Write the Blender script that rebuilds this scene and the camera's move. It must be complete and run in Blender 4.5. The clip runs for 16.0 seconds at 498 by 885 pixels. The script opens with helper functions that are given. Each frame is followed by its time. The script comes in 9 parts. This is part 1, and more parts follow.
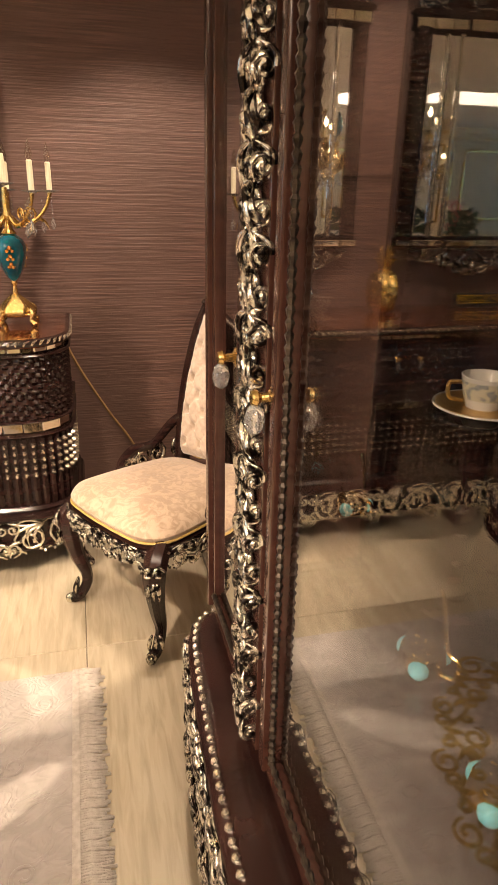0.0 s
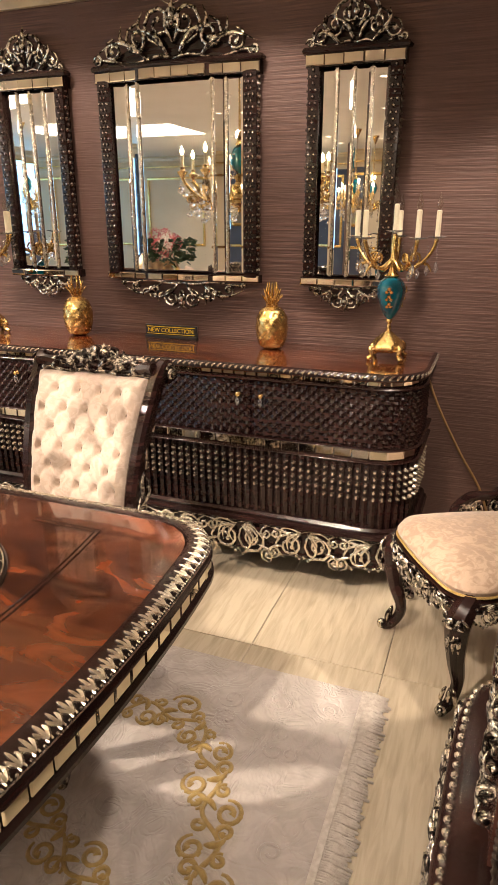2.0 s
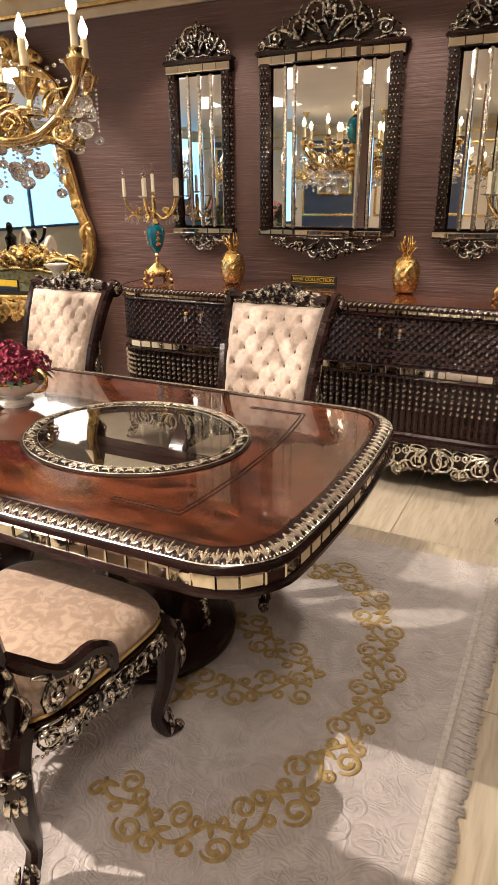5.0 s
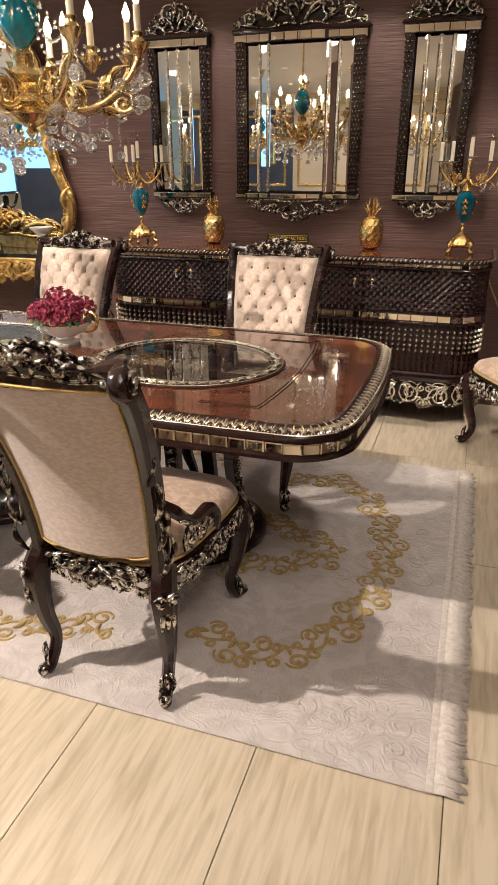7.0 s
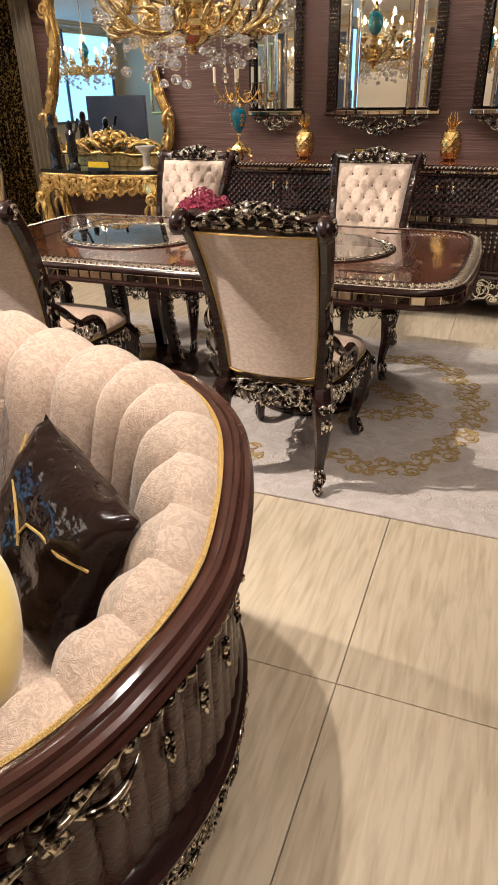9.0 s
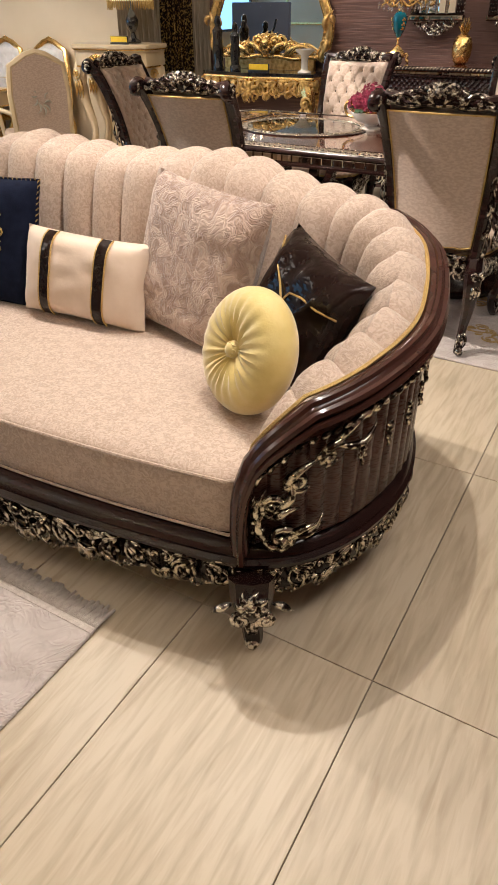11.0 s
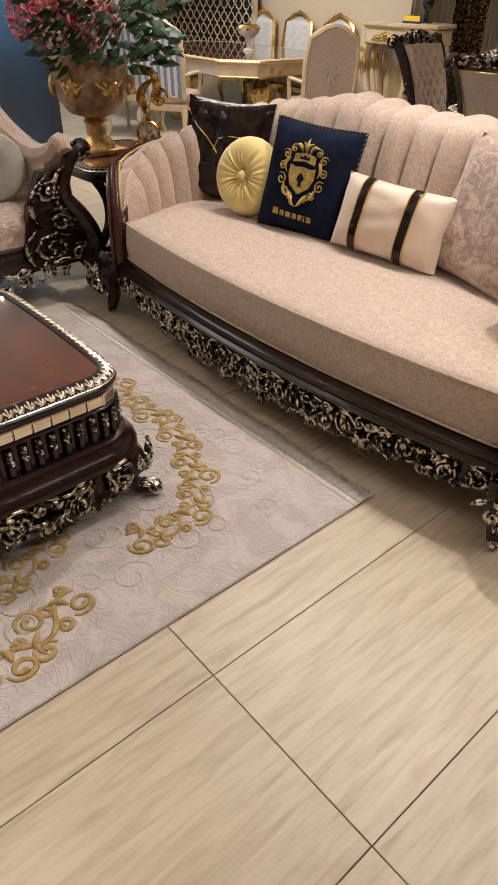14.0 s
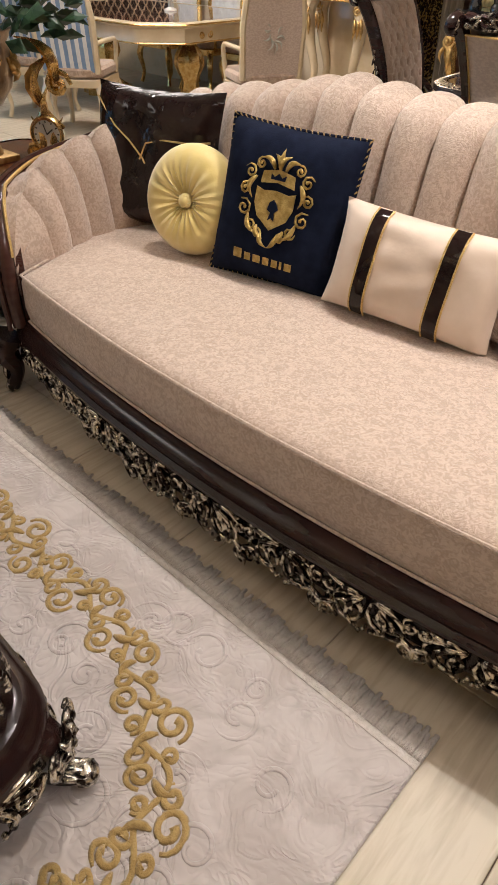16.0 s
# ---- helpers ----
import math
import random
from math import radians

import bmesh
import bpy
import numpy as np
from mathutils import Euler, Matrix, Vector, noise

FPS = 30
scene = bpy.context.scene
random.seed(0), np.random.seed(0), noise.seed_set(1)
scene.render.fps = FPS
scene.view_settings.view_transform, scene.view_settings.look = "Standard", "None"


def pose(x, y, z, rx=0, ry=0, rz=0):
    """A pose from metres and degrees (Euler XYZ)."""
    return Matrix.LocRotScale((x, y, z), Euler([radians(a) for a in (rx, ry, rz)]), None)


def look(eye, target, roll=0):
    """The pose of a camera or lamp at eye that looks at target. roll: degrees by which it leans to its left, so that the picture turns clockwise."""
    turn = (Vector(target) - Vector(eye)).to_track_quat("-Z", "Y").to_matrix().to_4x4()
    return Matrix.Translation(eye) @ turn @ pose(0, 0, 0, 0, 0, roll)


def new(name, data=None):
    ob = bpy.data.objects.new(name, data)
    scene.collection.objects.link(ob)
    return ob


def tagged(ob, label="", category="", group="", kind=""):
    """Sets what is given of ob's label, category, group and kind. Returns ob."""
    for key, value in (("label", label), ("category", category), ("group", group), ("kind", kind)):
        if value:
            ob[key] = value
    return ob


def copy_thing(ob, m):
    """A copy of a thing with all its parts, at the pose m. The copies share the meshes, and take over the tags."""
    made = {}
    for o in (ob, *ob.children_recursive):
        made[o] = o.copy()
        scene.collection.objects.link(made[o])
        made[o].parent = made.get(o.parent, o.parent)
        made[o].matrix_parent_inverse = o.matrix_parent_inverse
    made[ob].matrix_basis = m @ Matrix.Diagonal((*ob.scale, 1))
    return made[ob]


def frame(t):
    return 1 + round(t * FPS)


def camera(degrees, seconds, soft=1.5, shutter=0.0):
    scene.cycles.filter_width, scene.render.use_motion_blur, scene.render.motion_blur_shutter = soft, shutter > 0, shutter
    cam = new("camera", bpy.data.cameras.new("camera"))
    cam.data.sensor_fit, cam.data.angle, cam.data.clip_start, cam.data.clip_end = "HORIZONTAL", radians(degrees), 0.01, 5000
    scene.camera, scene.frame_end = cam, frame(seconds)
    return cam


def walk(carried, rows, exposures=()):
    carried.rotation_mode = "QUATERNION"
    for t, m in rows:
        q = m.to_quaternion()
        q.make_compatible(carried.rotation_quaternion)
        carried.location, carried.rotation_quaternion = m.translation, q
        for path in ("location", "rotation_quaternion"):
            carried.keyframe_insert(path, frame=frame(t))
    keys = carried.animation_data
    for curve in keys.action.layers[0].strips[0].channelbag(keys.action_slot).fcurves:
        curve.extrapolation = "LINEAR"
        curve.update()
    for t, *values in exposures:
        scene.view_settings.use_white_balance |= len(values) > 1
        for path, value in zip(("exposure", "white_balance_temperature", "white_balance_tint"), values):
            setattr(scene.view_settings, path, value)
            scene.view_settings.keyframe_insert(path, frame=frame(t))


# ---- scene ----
cam = camera(42.0, 16.0)
METRES, EYE, TILT, LEAN, TURN = 5.0, 1.51, 0.0, 0.0, -14.5
ROWS = [
    (0.0, 0.0, 0.0, 0.0, 0.43, -21.41, -1.09),
    (0.5, 0.0054, 0.0121, 0.0017, 9.83, -21.99, -1.3),
    (1.0, 0.0176, 0.0154, 0.0054, 21.86, -21.11, -0.8),
    (1.5, 0.028, 0.0115, 0.0084, 31.36, -20.35, -0.49),
    (2.0, 0.0323, -0.0021, 0.0109, 35.01, -19.23, 0.01),
    (2.5, 0.0343, -0.0276, 0.011, 35.99, -19.23, -0.4),
    (3.0, 0.0474, -0.0515, 0.0074, 38.25, -19.47, -0.05),
    (3.5, 0.0569, -0.0737, 0.006, 41.1, -20.87, -0.22),
    (4.0, 0.0487, -0.0956, 0.0048, 42.71, -21.4, -0.2),
    (6.5, 0.0453, -0.248, 0.0017, 34.14, -22.35, 0.89),
    (7.0, 0.0377, -0.2844, -0.0006, 32.97, -23.64, 0.24),
    (7.5, 0.0471, -0.3244, -0.0061, 33.9, -24.93, -0.01),
    (8.0, 0.0512, -0.362, -0.0024, 34.51, -26.11, 0.46),
    (8.5, 0.0457, -0.4098, -0.0081, 33.84, -26.89, 1.23),
    (9.0, 0.0491, -0.4522, -0.0115, 35.41, -28.64, 1.1),
    (9.5, 0.0622, -0.4934, -0.0136, 40.11, -29.95, 1.71),
    (12.0, 0.0904, -0.6527, -0.0288, 47.08, -36.35, 0.08),
    (12.5, 0.09, -0.6793, -0.03, 50.6, -37.05, -0.51),
    (13.0, 0.1032, -0.6933, -0.0285, 56.9, -36.58, -0.96),
    (13.5, 0.1222, -0.7031, -0.0253, 61.88, -35.91, -1.3),
    (14.0, 0.1161, -0.7009, -0.0248, 63.68, -35.44, -1.18),
    (14.5, 0.0712, -0.6873, -0.0264, 62.25, -35.86, -1.49),
    (15.0, 0.0283, -0.6705, -0.032, 58.81, -36.8, -1.48),
    (15.5, -0.0228, -0.6396, -0.0335, 57.2, -37.25, 0.39),
    (16.0, -0.0688, -0.6191, -0.0368, 57.62, -38.03, -0.75),
]
walk(cam, [(t, pose(0, 0, EYE, TILT, LEAN, TURN) @ pose(METRES * x, METRES * y, METRES * z, 90 + pitch, roll, yaw)) for t, x, y, z, yaw, pitch, roll in ROWS],
     exposures=[(0.0, 1.10, 8100, 12), (1.0, 0.94, 7700, 12), (2.5, 0.82, 7050, 11), (4.0, 0.66, 6750, 10), (7.0, 0.32, 6450, 9), (9.5, 0.29, 6450, 9), (12.5, 0.03, 6300, 9), (16.0, 0.08, 6050, 8)])


# ---------------------------------------------------------------- light
world = bpy.data.worlds.new("showroom_world")
world.use_nodes = True
scene.world = world
world.node_tree.nodes["Background"].inputs[0].default_value = (1.0, 0.82, 0.66, 1)
world.node_tree.nodes["Background"].inputs[1].default_value = 0.008
WARM = (1.0, 0.885, 0.79)
CEIL = 2.75


def spot(x, y, tx, ty, watts, degrees, blend=0.35, size=0.035, colour=WARM):
    data = bpy.data.lights.new("downlight_beam", "SPOT")
    data.energy, data.spot_size, data.spot_blend, data.shadow_soft_size, data.color = watts, radians(degrees), blend, size, colour
    new("downlight_beam", data).matrix_world = look((x, y, CEIL - 0.03), (tx, ty, 0))


# Area lamp added under the ceiling as soft fill, without a fixture.
def glow(x, y, sx, sy, watts, colour=WARM):
    data = bpy.data.lights.new("ceiling_cove_light", "AREA")
    data.shape, data.size, data.size_y, data.energy, data.color = "RECTANGLE", sx, sy, watts, colour
    new("ceiling_cove_light", data).matrix_world = pose(x, y, CEIL - 0.02)


# Rows 1 and 2 stand in for one far source of the floor patches.
SPOTS = [(-0.95, 0.13, -0.25, 2.30, 170, 20, 0.12), (-2.79, -1.00, -0.75, 0.80, 480, 64, 0.75, 0.02), (-0.3, -2.6, -0.5, -2.4, 20, 100),
         (-1.3, -1.15, -1.45, -2.4, 138, 84, 0.35, 0.02), (-2.7, -1.15, -2.6, -2.4, 138, 84, 0.35, 0.02), (-2.9, 1.75, -2.8, 2.1, 70, 75), (-1.6, -3.7, -1.9, -3.0, 5, 80), (-3.2, -3.6, -2.9, -3.2, 12, 90), (-4.4, -0.8, -4.4, -0.2, 95, 100),
         (-0.9, 2.25, -0.9, 2.75, 34, 95), (-2.0, 2.25, -2.0, 2.75, 34, 95), (-3.5, 2.0, -3.5, 2.7, 60, 95), (-6.2, 0.6, -6.4, 1.2, 165, 110),
         (0.25, 1.95, 0.36, 2.45, 62, 85), (-0.35, -0.75, -0.6, -1.0, 32, 75),
         (-0.75, 0.15, -0.75, 3.0, 125, 30, 0.4), (-2.0, 0.15, -2.0, 3.0, 240, 28, 0.4),
         # Three spots added to brighten the far side that the mirrors reflect.
         (-1.2, -4.6, -1.2, -6.0, 75, 125), (-2.6, -4.6, -2.6, -6.0, 75, 125), (-4.0, -4.6, -4.0, -6.0, 75, 125)]
for row in SPOTS:
    spot(*row)
# Added fill for the far dining set, the armchair side and the sofa arm.
for row in [(-5.6, 0.4, 1.6, 1.6, 48), (-5.0, -3.4, 1.6, 1.2, 22), (0.2, -1.6, 0.4, 1.6, 27)]:
    glow(*row)


# ---------------------------------------------------------------- materials
def surface(name, colour, second=None, rough=0.5, metal=0.0, scale=8.0, stretch=(1, 1, 1), detail=4.0, bump=0.0, bump_scale=None, coat=0.0,
            lo=0.35, hi=0.65, rough_var=0.0, per_object=0.0, bump_stretch=None, distortion=0.0, coords="Object", sheen=0.0, bump_dist=0.01, spec=0.5):
    m = bpy.data.materials.new(name)
    m.use_nodes = True
    nt = m.node_tree
    b = nt.nodes["Principled BSDF"]
    b.inputs["Roughness"].default_value, b.inputs["Metallic"].default_value = rough, metal
    b.inputs["Coat Weight"].default_value, b.inputs["Coat Roughness"].default_value = coat, 0.04
    b.inputs["Sheen Weight"].default_value = sheen
    b.inputs["Specular IOR Level"].default_value = spec
    tc = nt.nodes.new("ShaderNodeTexCoord")

    def noise_node(sc, st, det, dist=0.0):
        mp = nt.nodes.new("ShaderNodeMapping")
        mp.inputs["Scale"].default_value = st
        nt.links.new(tc.outputs[coords], mp.inputs["Vector"])
        n = nt.nodes.new("ShaderNodeTexNoise")
        n.inputs["Scale"].default_value, n.inputs["Detail"].default_value, n.inputs["Distortion"].default_value = sc, det, dist
        nt.links.new(mp.outputs[0], n.inputs["Vector"])
        return n, mp
    n1, mp1 = noise_node(scale, stretch, detail, distortion)
    ramp = nt.nodes.new("ShaderNodeValToRGB")
    ramp.color_ramp.elements[0].position, ramp.color_ramp.elements[1].position = lo, hi
    ramp.color_ramp.elements[0].color = (*colour, 1)
    ramp.color_ramp.elements[1].color = (*(second or [c * 1.25 for c in colour]), 1)
    nt.links.new(n1.outputs["Fac"], ramp.inputs[0])
    out = ramp.outputs[0]
    if per_object:
        info = nt.nodes.new("ShaderNodeObjectInfo")
        hsv = nt.nodes.new("ShaderNodeHueSaturation")
        mr = nt.nodes.new("ShaderNodeMapRange")
        mr.inputs["To Min"].default_value, mr.inputs["To Max"].default_value = 1 - per_object, 1 + per_object
        nt.links.new(info.outputs["Random"], mr.inputs["Value"])
        nt.links.new(mr.outputs[0], hsv.inputs["Value"])
        nt.links.new(out, hsv.inputs["Color"])
        out = hsv.outputs[0]
        add = nt.nodes.new("ShaderNodeVectorMath")
        add.operation = "ADD"
        sc = nt.nodes.new("ShaderNodeMath")
        sc.operation = "MULTIPLY"
        sc.inputs[1].default_value = 37.0
        nt.links.new(info.outputs["Random"], sc.inputs[0])
        nt.links.new(tc.outputs[coords], add.inputs[0])
        nt.links.new(sc.outputs[0], add.inputs[1])
        nt.links.new(add.outputs[0], mp1.inputs["Vector"])
    nt.links.new(out, b.inputs["Base Color"])
    n2, _ = noise_node(bump_scale or scale * 6, bump_stretch or stretch, 3.0, distortion)
    if bump:
        bp = nt.nodes.new("ShaderNodeBump")
        bp.inputs["Strength"].default_value, bp.inputs["Distance"].default_value = bump, bump_dist
        nt.links.new(n2.outputs["Fac"], bp.inputs["Height"])
        nt.links.new(bp.outputs[0], b.inputs["Normal"])
    if rough_var:
        mr = nt.nodes.new("ShaderNodeMapRange")
        mr.inputs["To Min"].default_value, mr.inputs["To Max"].default_value = max(0.02, rough - rough_var), rough + rough_var
        nt.links.new(n2.outputs["Fac"], mr.inputs["Value"])
        nt.links.new(mr.outputs[0], b.inputs["Roughness"])
    return m


def brocade(name, colour, second, rings=38.0, sheen=0.3, rough=0.7, bump=0.35, scale=26):
    """A woven fabric with swirling relief."""
    m = surface(name, colour, second, rough=rough, scale=scale, detail=3, sheen=sheen, lo=0.42, hi=0.58, distortion=1.6)
    nt = m.node_tree
    tc = nt.nodes.new("ShaderNodeTexCoord")
    v = nt.nodes.new("ShaderNodeTexNoise")
    v.inputs["Scale"].default_value, v.inputs["Detail"].default_value, v.inputs["Distortion"].default_value = rings, 1.5, 2.2
    nt.links.new(tc.outputs["Object"], v.inputs["Vector"])
    w = nt.nodes.new("ShaderNodeMath")
    w.operation = "PINGPONG"
    w.inputs[1].default_value = 0.09
    nt.links.new(v.outputs["Fac"], w.inputs[0])
    bp = nt.nodes.new("ShaderNodeBump")
    bp.inputs["Strength"].default_value, bp.inputs["Distance"].default_value = bump, 0.03
    nt.links.new(w.outputs[0], bp.inputs["Height"])
    nt.links.new(bp.outputs[0], nt.nodes["Principled BSDF"].inputs["Normal"])
    gloss = nt.nodes.new("ShaderNodeMapRange")
    gloss.inputs["From Min"].default_value, gloss.inputs["From Max"].default_value = 0.40, 0.60
    gloss.inputs["To Min"].default_value, gloss.inputs["To Max"].default_value = min(0.95, rough + 0.12), rough - 0.28
    nt.links.new(nt.nodes["Noise Texture"].outputs["Fac"], gloss.inputs["Value"])
    nt.links.new(gloss.outputs[0], nt.nodes["Principled BSDF"].inputs["Roughness"])
    return m


def emitter(name, colour, strength):
    m = bpy.data.materials.new(name)
    m.use_nodes = True
    b = m.node_tree.nodes["Principled BSDF"]
    b.inputs["Base Color"].default_value = (*colour, 1)
    b.inputs["Emission Color"].default_value, b.inputs["Emission Strength"].default_value = (*colour, 1), strength
    return m


def clear_glass(name, tint=(1, 1, 1), gloss=1.0):
    m = bpy.data.materials.new(name)
    m.use_nodes = True
    nt = m.node_tree
    nt.nodes.remove(nt.nodes["Principled BSDF"])
    tr, gl, mix, lw, power, mul, add = (nt.nodes.new("ShaderNode" + k) for k in ("BsdfTransparent", "BsdfGlossy", "MixShader", "LayerWeight", "Math", "Math", "Math"))
    tr.inputs[0].default_value = (*tint, 1)
    gl.inputs["Roughness"].default_value = 0.01
    lw.inputs["Blend"].default_value = 0.5
    power.operation, mul.operation, add.operation, add.use_clamp = "POWER", "MULTIPLY", "ADD", True
    power.inputs[1].default_value, mul.inputs[1].default_value, add.inputs[1].default_value = 5.0, 0.96 * gloss, 0.045 * gloss
    nt.links.new(lw.outputs["Facing"], power.inputs[0])
    nt.links.new(power.outputs[0], mul.inputs[0])
    nt.links.new(mul.outputs[0], add.inputs[0])
    nt.links.new(add.outputs[0], mix.inputs[0])
    nt.links.new(tr.outputs[0], mix.inputs[1])
    nt.links.new(gl.outputs[0], mix.inputs[2])
    nt.links.new(mix.outputs[0], nt.nodes["Material Output"].inputs[0])
    return m


WOOD = surface("dark_lacquered_wood", (0.013, 0.0055, 0.0050), (0.026, 0.0105, 0.009), rough=0.20, scale=5, stretch=(1, 1, 8), coat=0.12, spec=0.38, bump=0.05, bump_scale=60, rough_var=0.08)
BROWN = surface("brown_lacquered_wood", (0.044, 0.0175, 0.0135), (0.062, 0.025, 0.019), rough=0.18, scale=6, stretch=(1, 1, 6), coat=0.15, spec=0.42, bump=0.04, bump_scale=50, rough_var=0.07)
SHELL = surface("satin_brown_lacquer", (0.052, 0.020, 0.0155), (0.070, 0.028, 0.0215), rough=0.28, scale=6, stretch=(1, 1, 6), spec=0.38, bump=0.04, bump_scale=50, rough_var=0.07)
BURL = surface("polished_mahogany_burl", (0.030, 0.0075, 0.004), (0.185, 0.048, 0.018), rough=0.18, scale=4.5, stretch=(1, 2.2, 1), detail=7, coat=1.0, distortion=1.8, lo=0.36, hi=0.7)
SILVER = surface("antiqued_silver_leaf", (0.028, 0.019, 0.015), (0.88, 0.83, 0.73), rough=0.2, metal=0.94, scale=55, detail=3, lo=0.43, hi=0.56, bump=0.12, bump_scale=140, rough_var=0.12)
DARKSILVER = surface("rubbed_silver_on_dark_wood", (0.022, 0.012, 0.010), (0.62, 0.56, 0.47), rough=0.24, metal=0.85, scale=50, detail=3, lo=0.46, hi=0.60, bump=0.1, bump_scale=140, rough_var=0.1)
PEWTER = surface("pewter_studs", (0.20, 0.18, 0.17), (0.46, 0.43, 0.40), rough=0.22, metal=0.95, scale=40)
ROPE = surface("dark_silvered_rope", (0.02, 0.012, 0.010), (0.09, 0.07, 0.055), rough=0.3, metal=0.7, scale=60)
SILVER_BRIGHT = surface("bright_silver_leaf", (0.45, 0.40, 0.32), (0.86, 0.80, 0.68), rough=0.24, metal=0.95, scale=60, lo=0.3, hi=0.55, bump=0.1, bump_scale=160, rough_var=0.1)
GOLDSIL = surface("champagne_gold_leaf", (0.022, 0.014, 0.010), (0.84, 0.77, 0.62), rough=0.21, metal=0.94, scale=55, detail=3, lo=0.45, hi=0.58, bump=0.12, bump_scale=140, rough_var=0.1)
GOLD = surface("gilded_metal", (0.60, 0.37, 0.11), (0.93, 0.68, 0.30), rough=0.24, metal=0.97, scale=30, lo=0.3, hi=0.7, bump=0.12, bump_scale=120, rough_var=0.1)
PALEGOLD = surface("pale_gilt_brass", (0.62, 0.44, 0.18), (0.95, 0.78, 0.46), rough=0.2, metal=0.97, scale=30, lo=0.3, hi=0.7, bump=0.1, bump_scale=120, rough_var=0.08)
OLDGOLD = surface("old_gold_leaf", (0.34, 0.19, 0.06), (0.80, 0.55, 0.22), rough=0.34, metal=0.9, scale=26, lo=0.3, hi=0.65, bump=0.2, bump_scale=90, rough_var=0.12)
MIRROR = surface("mirror_glass", (0.86, 0.86, 0.85), (0.9, 0.9, 0.89), rough=0.015, metal=1.0, scale=3)
TILE_MIRROR = surface("bevelled_mirror_tile", (0.72, 0.66, 0.54), (0.82, 0.76, 0.64), rough=0.05, metal=1.0, scale=9, per_object=0.12)
GLASS = clear_glass("clear_glass")
CAB_GLASS = clear_glass("cabinet_glass", (0.90, 0.885, 0.87), 2.1)
DARK_GLASS = clear_glass("smoked_glass", (0.96, 0.97, 0.96), 1.3)
TURQUOISE = surface("turquoise_enamel", (0.10, 0.48, 0.60), (0.16, 0.56, 0.66), rough=0.2, scale=20)
PATTERN = surface("patterned_porcelain", (0.34, 0.36, 0.36), (0.66, 0.62, 0.48), rough=0.15, scale=90, detail=2, lo=0.45, hi=0.55, coat=0.6)
CRYSTAL = surface("cut_crystal", (0.92, 0.93, 0.95), (0.98, 0.98, 1), rough=0.03, scale=4)
CRYSTAL.node_tree.nodes["Principled BSDF"].inputs["Transmission Weight"].default_value = 0.9
TEAL = surface("teal_glass", (0.0, 0.11, 0.17), (0.0, 0.23, 0.33), rough=0.06, scale=14, coat=1.0)
TEAL.node_tree.nodes["Principled BSDF"].inputs["Transmission Weight"].default_value = 0.35
CANDLE = surface("ivory_candle_sleeve", (0.75, 0.66, 0.48), (0.82, 0.74, 0.56), rough=0.45, scale=10)
BULB = emitter("lit_candle_bulb", (1.0, 0.78, 0.48), 22.0)
BULB_OFF = clear_glass("unlit_candle_bulb", (0.9, 0.88, 0.84), 1.5)
LAMP_DISC = emitter("downlight_lens", (1.0, 0.86, 0.68), 9.0)
CREAM = brocade("champagne_velvet", (0.47, 0.36, 0.285), (0.55, 0.43, 0.345), rings=60, sheen=0.5, bump=0.12)
# Dark brown button; the shade of its deep dimple is in the colour too.
BUTTON = surface("dark_button_dimple_shade", (0.085, 0.052, 0.038), (0.13, 0.085, 0.06), rough=0.5, scale=40)
BEIGE = brocade("beige_brocade", (0.455, 0.342, 0.265), (0.570, 0.445, 0.355), rings=40, sheen=0.35, bump=0.45, scale=64, rough=0.62)
BACKCLOTH = surface("speckled_taupe_jacquard", (0.45, 0.35, 0.29), (0.54, 0.43, 0.36), rough=0.42, scale=60, detail=2, stretch=(1, 1, 1.8), lo=0.42, hi=0.6, sheen=0.3, bump=0.15, bump_scale=200)
SEATCLOTH = brocade("rose_gold_damask", (0.48, 0.35, 0.26), (0.34, 0.23, 0.16), rings=16, sheen=0.3, bump=0.2)
PINKCLOTH = brocade("rose_beige_crushed_velvet", (0.35, 0.235, 0.180), (0.55, 0.410, 0.330), rings=20, sheen=0.5, bump=1.0, scale=20)
YELLOW = surface("pale_yellow_velvet", (0.60, 0.46, 0.14), (0.70, 0.56, 0.22), rough=0.55, scale=12, sheen=0.6, bump=0.1, bump_scale=90)
NAVY = surface("navy_velvet", (0.006, 0.009, 0.022), (0.010, 0.014, 0.032), rough=0.9, scale=30, bump=0.1, bump_scale=220, spec=0.1)
PATENT = surface("brown_patent_leather", (0.010, 0.0055, 0.005), (0.018, 0.009, 0.008), rough=0.09, scale=7, coat=0.0, spec=0.3, bump=0.55, bump_scale=13, bump_dist=0.02)
IVORY = surface("ivory_satin", (0.62, 0.49, 0.38), (0.70, 0.57, 0.46), rough=0.5, scale=9, sheen=0.4, bump=0.15, bump_scale=24)
GREYCLOTH = surface("sage_grey_velvet", (0.33, 0.32, 0.27), (0.42, 0.41, 0.35), rough=0.6, scale=12, sheen=0.5, bump=0.1, bump_scale=90)
STRIPE_W = surface("white_satin_stripe", (0.62, 0.60, 0.58), (0.70, 0.68, 0.66), rough=0.45, scale=20)
STRIPE_B = surface("blue_grey_satin_stripe", (0.17, 0.25, 0.38), (0.22, 0.30, 0.44), rough=0.45, scale=20)
LACQUER = surface("cream_lacquer", (0.55, 0.43, 0.27), (0.64, 0.52, 0.35), rough=0.3, scale=7, coat=0.4, bump=0.04, bump_scale=40)
THREAD = surface("gold_embroidery_thread", (0.36, 0.24, 0.06), (0.60, 0.44, 0.15), rough=0.42, metal=0.55, scale=60, bump=0.5, bump_scale=400)
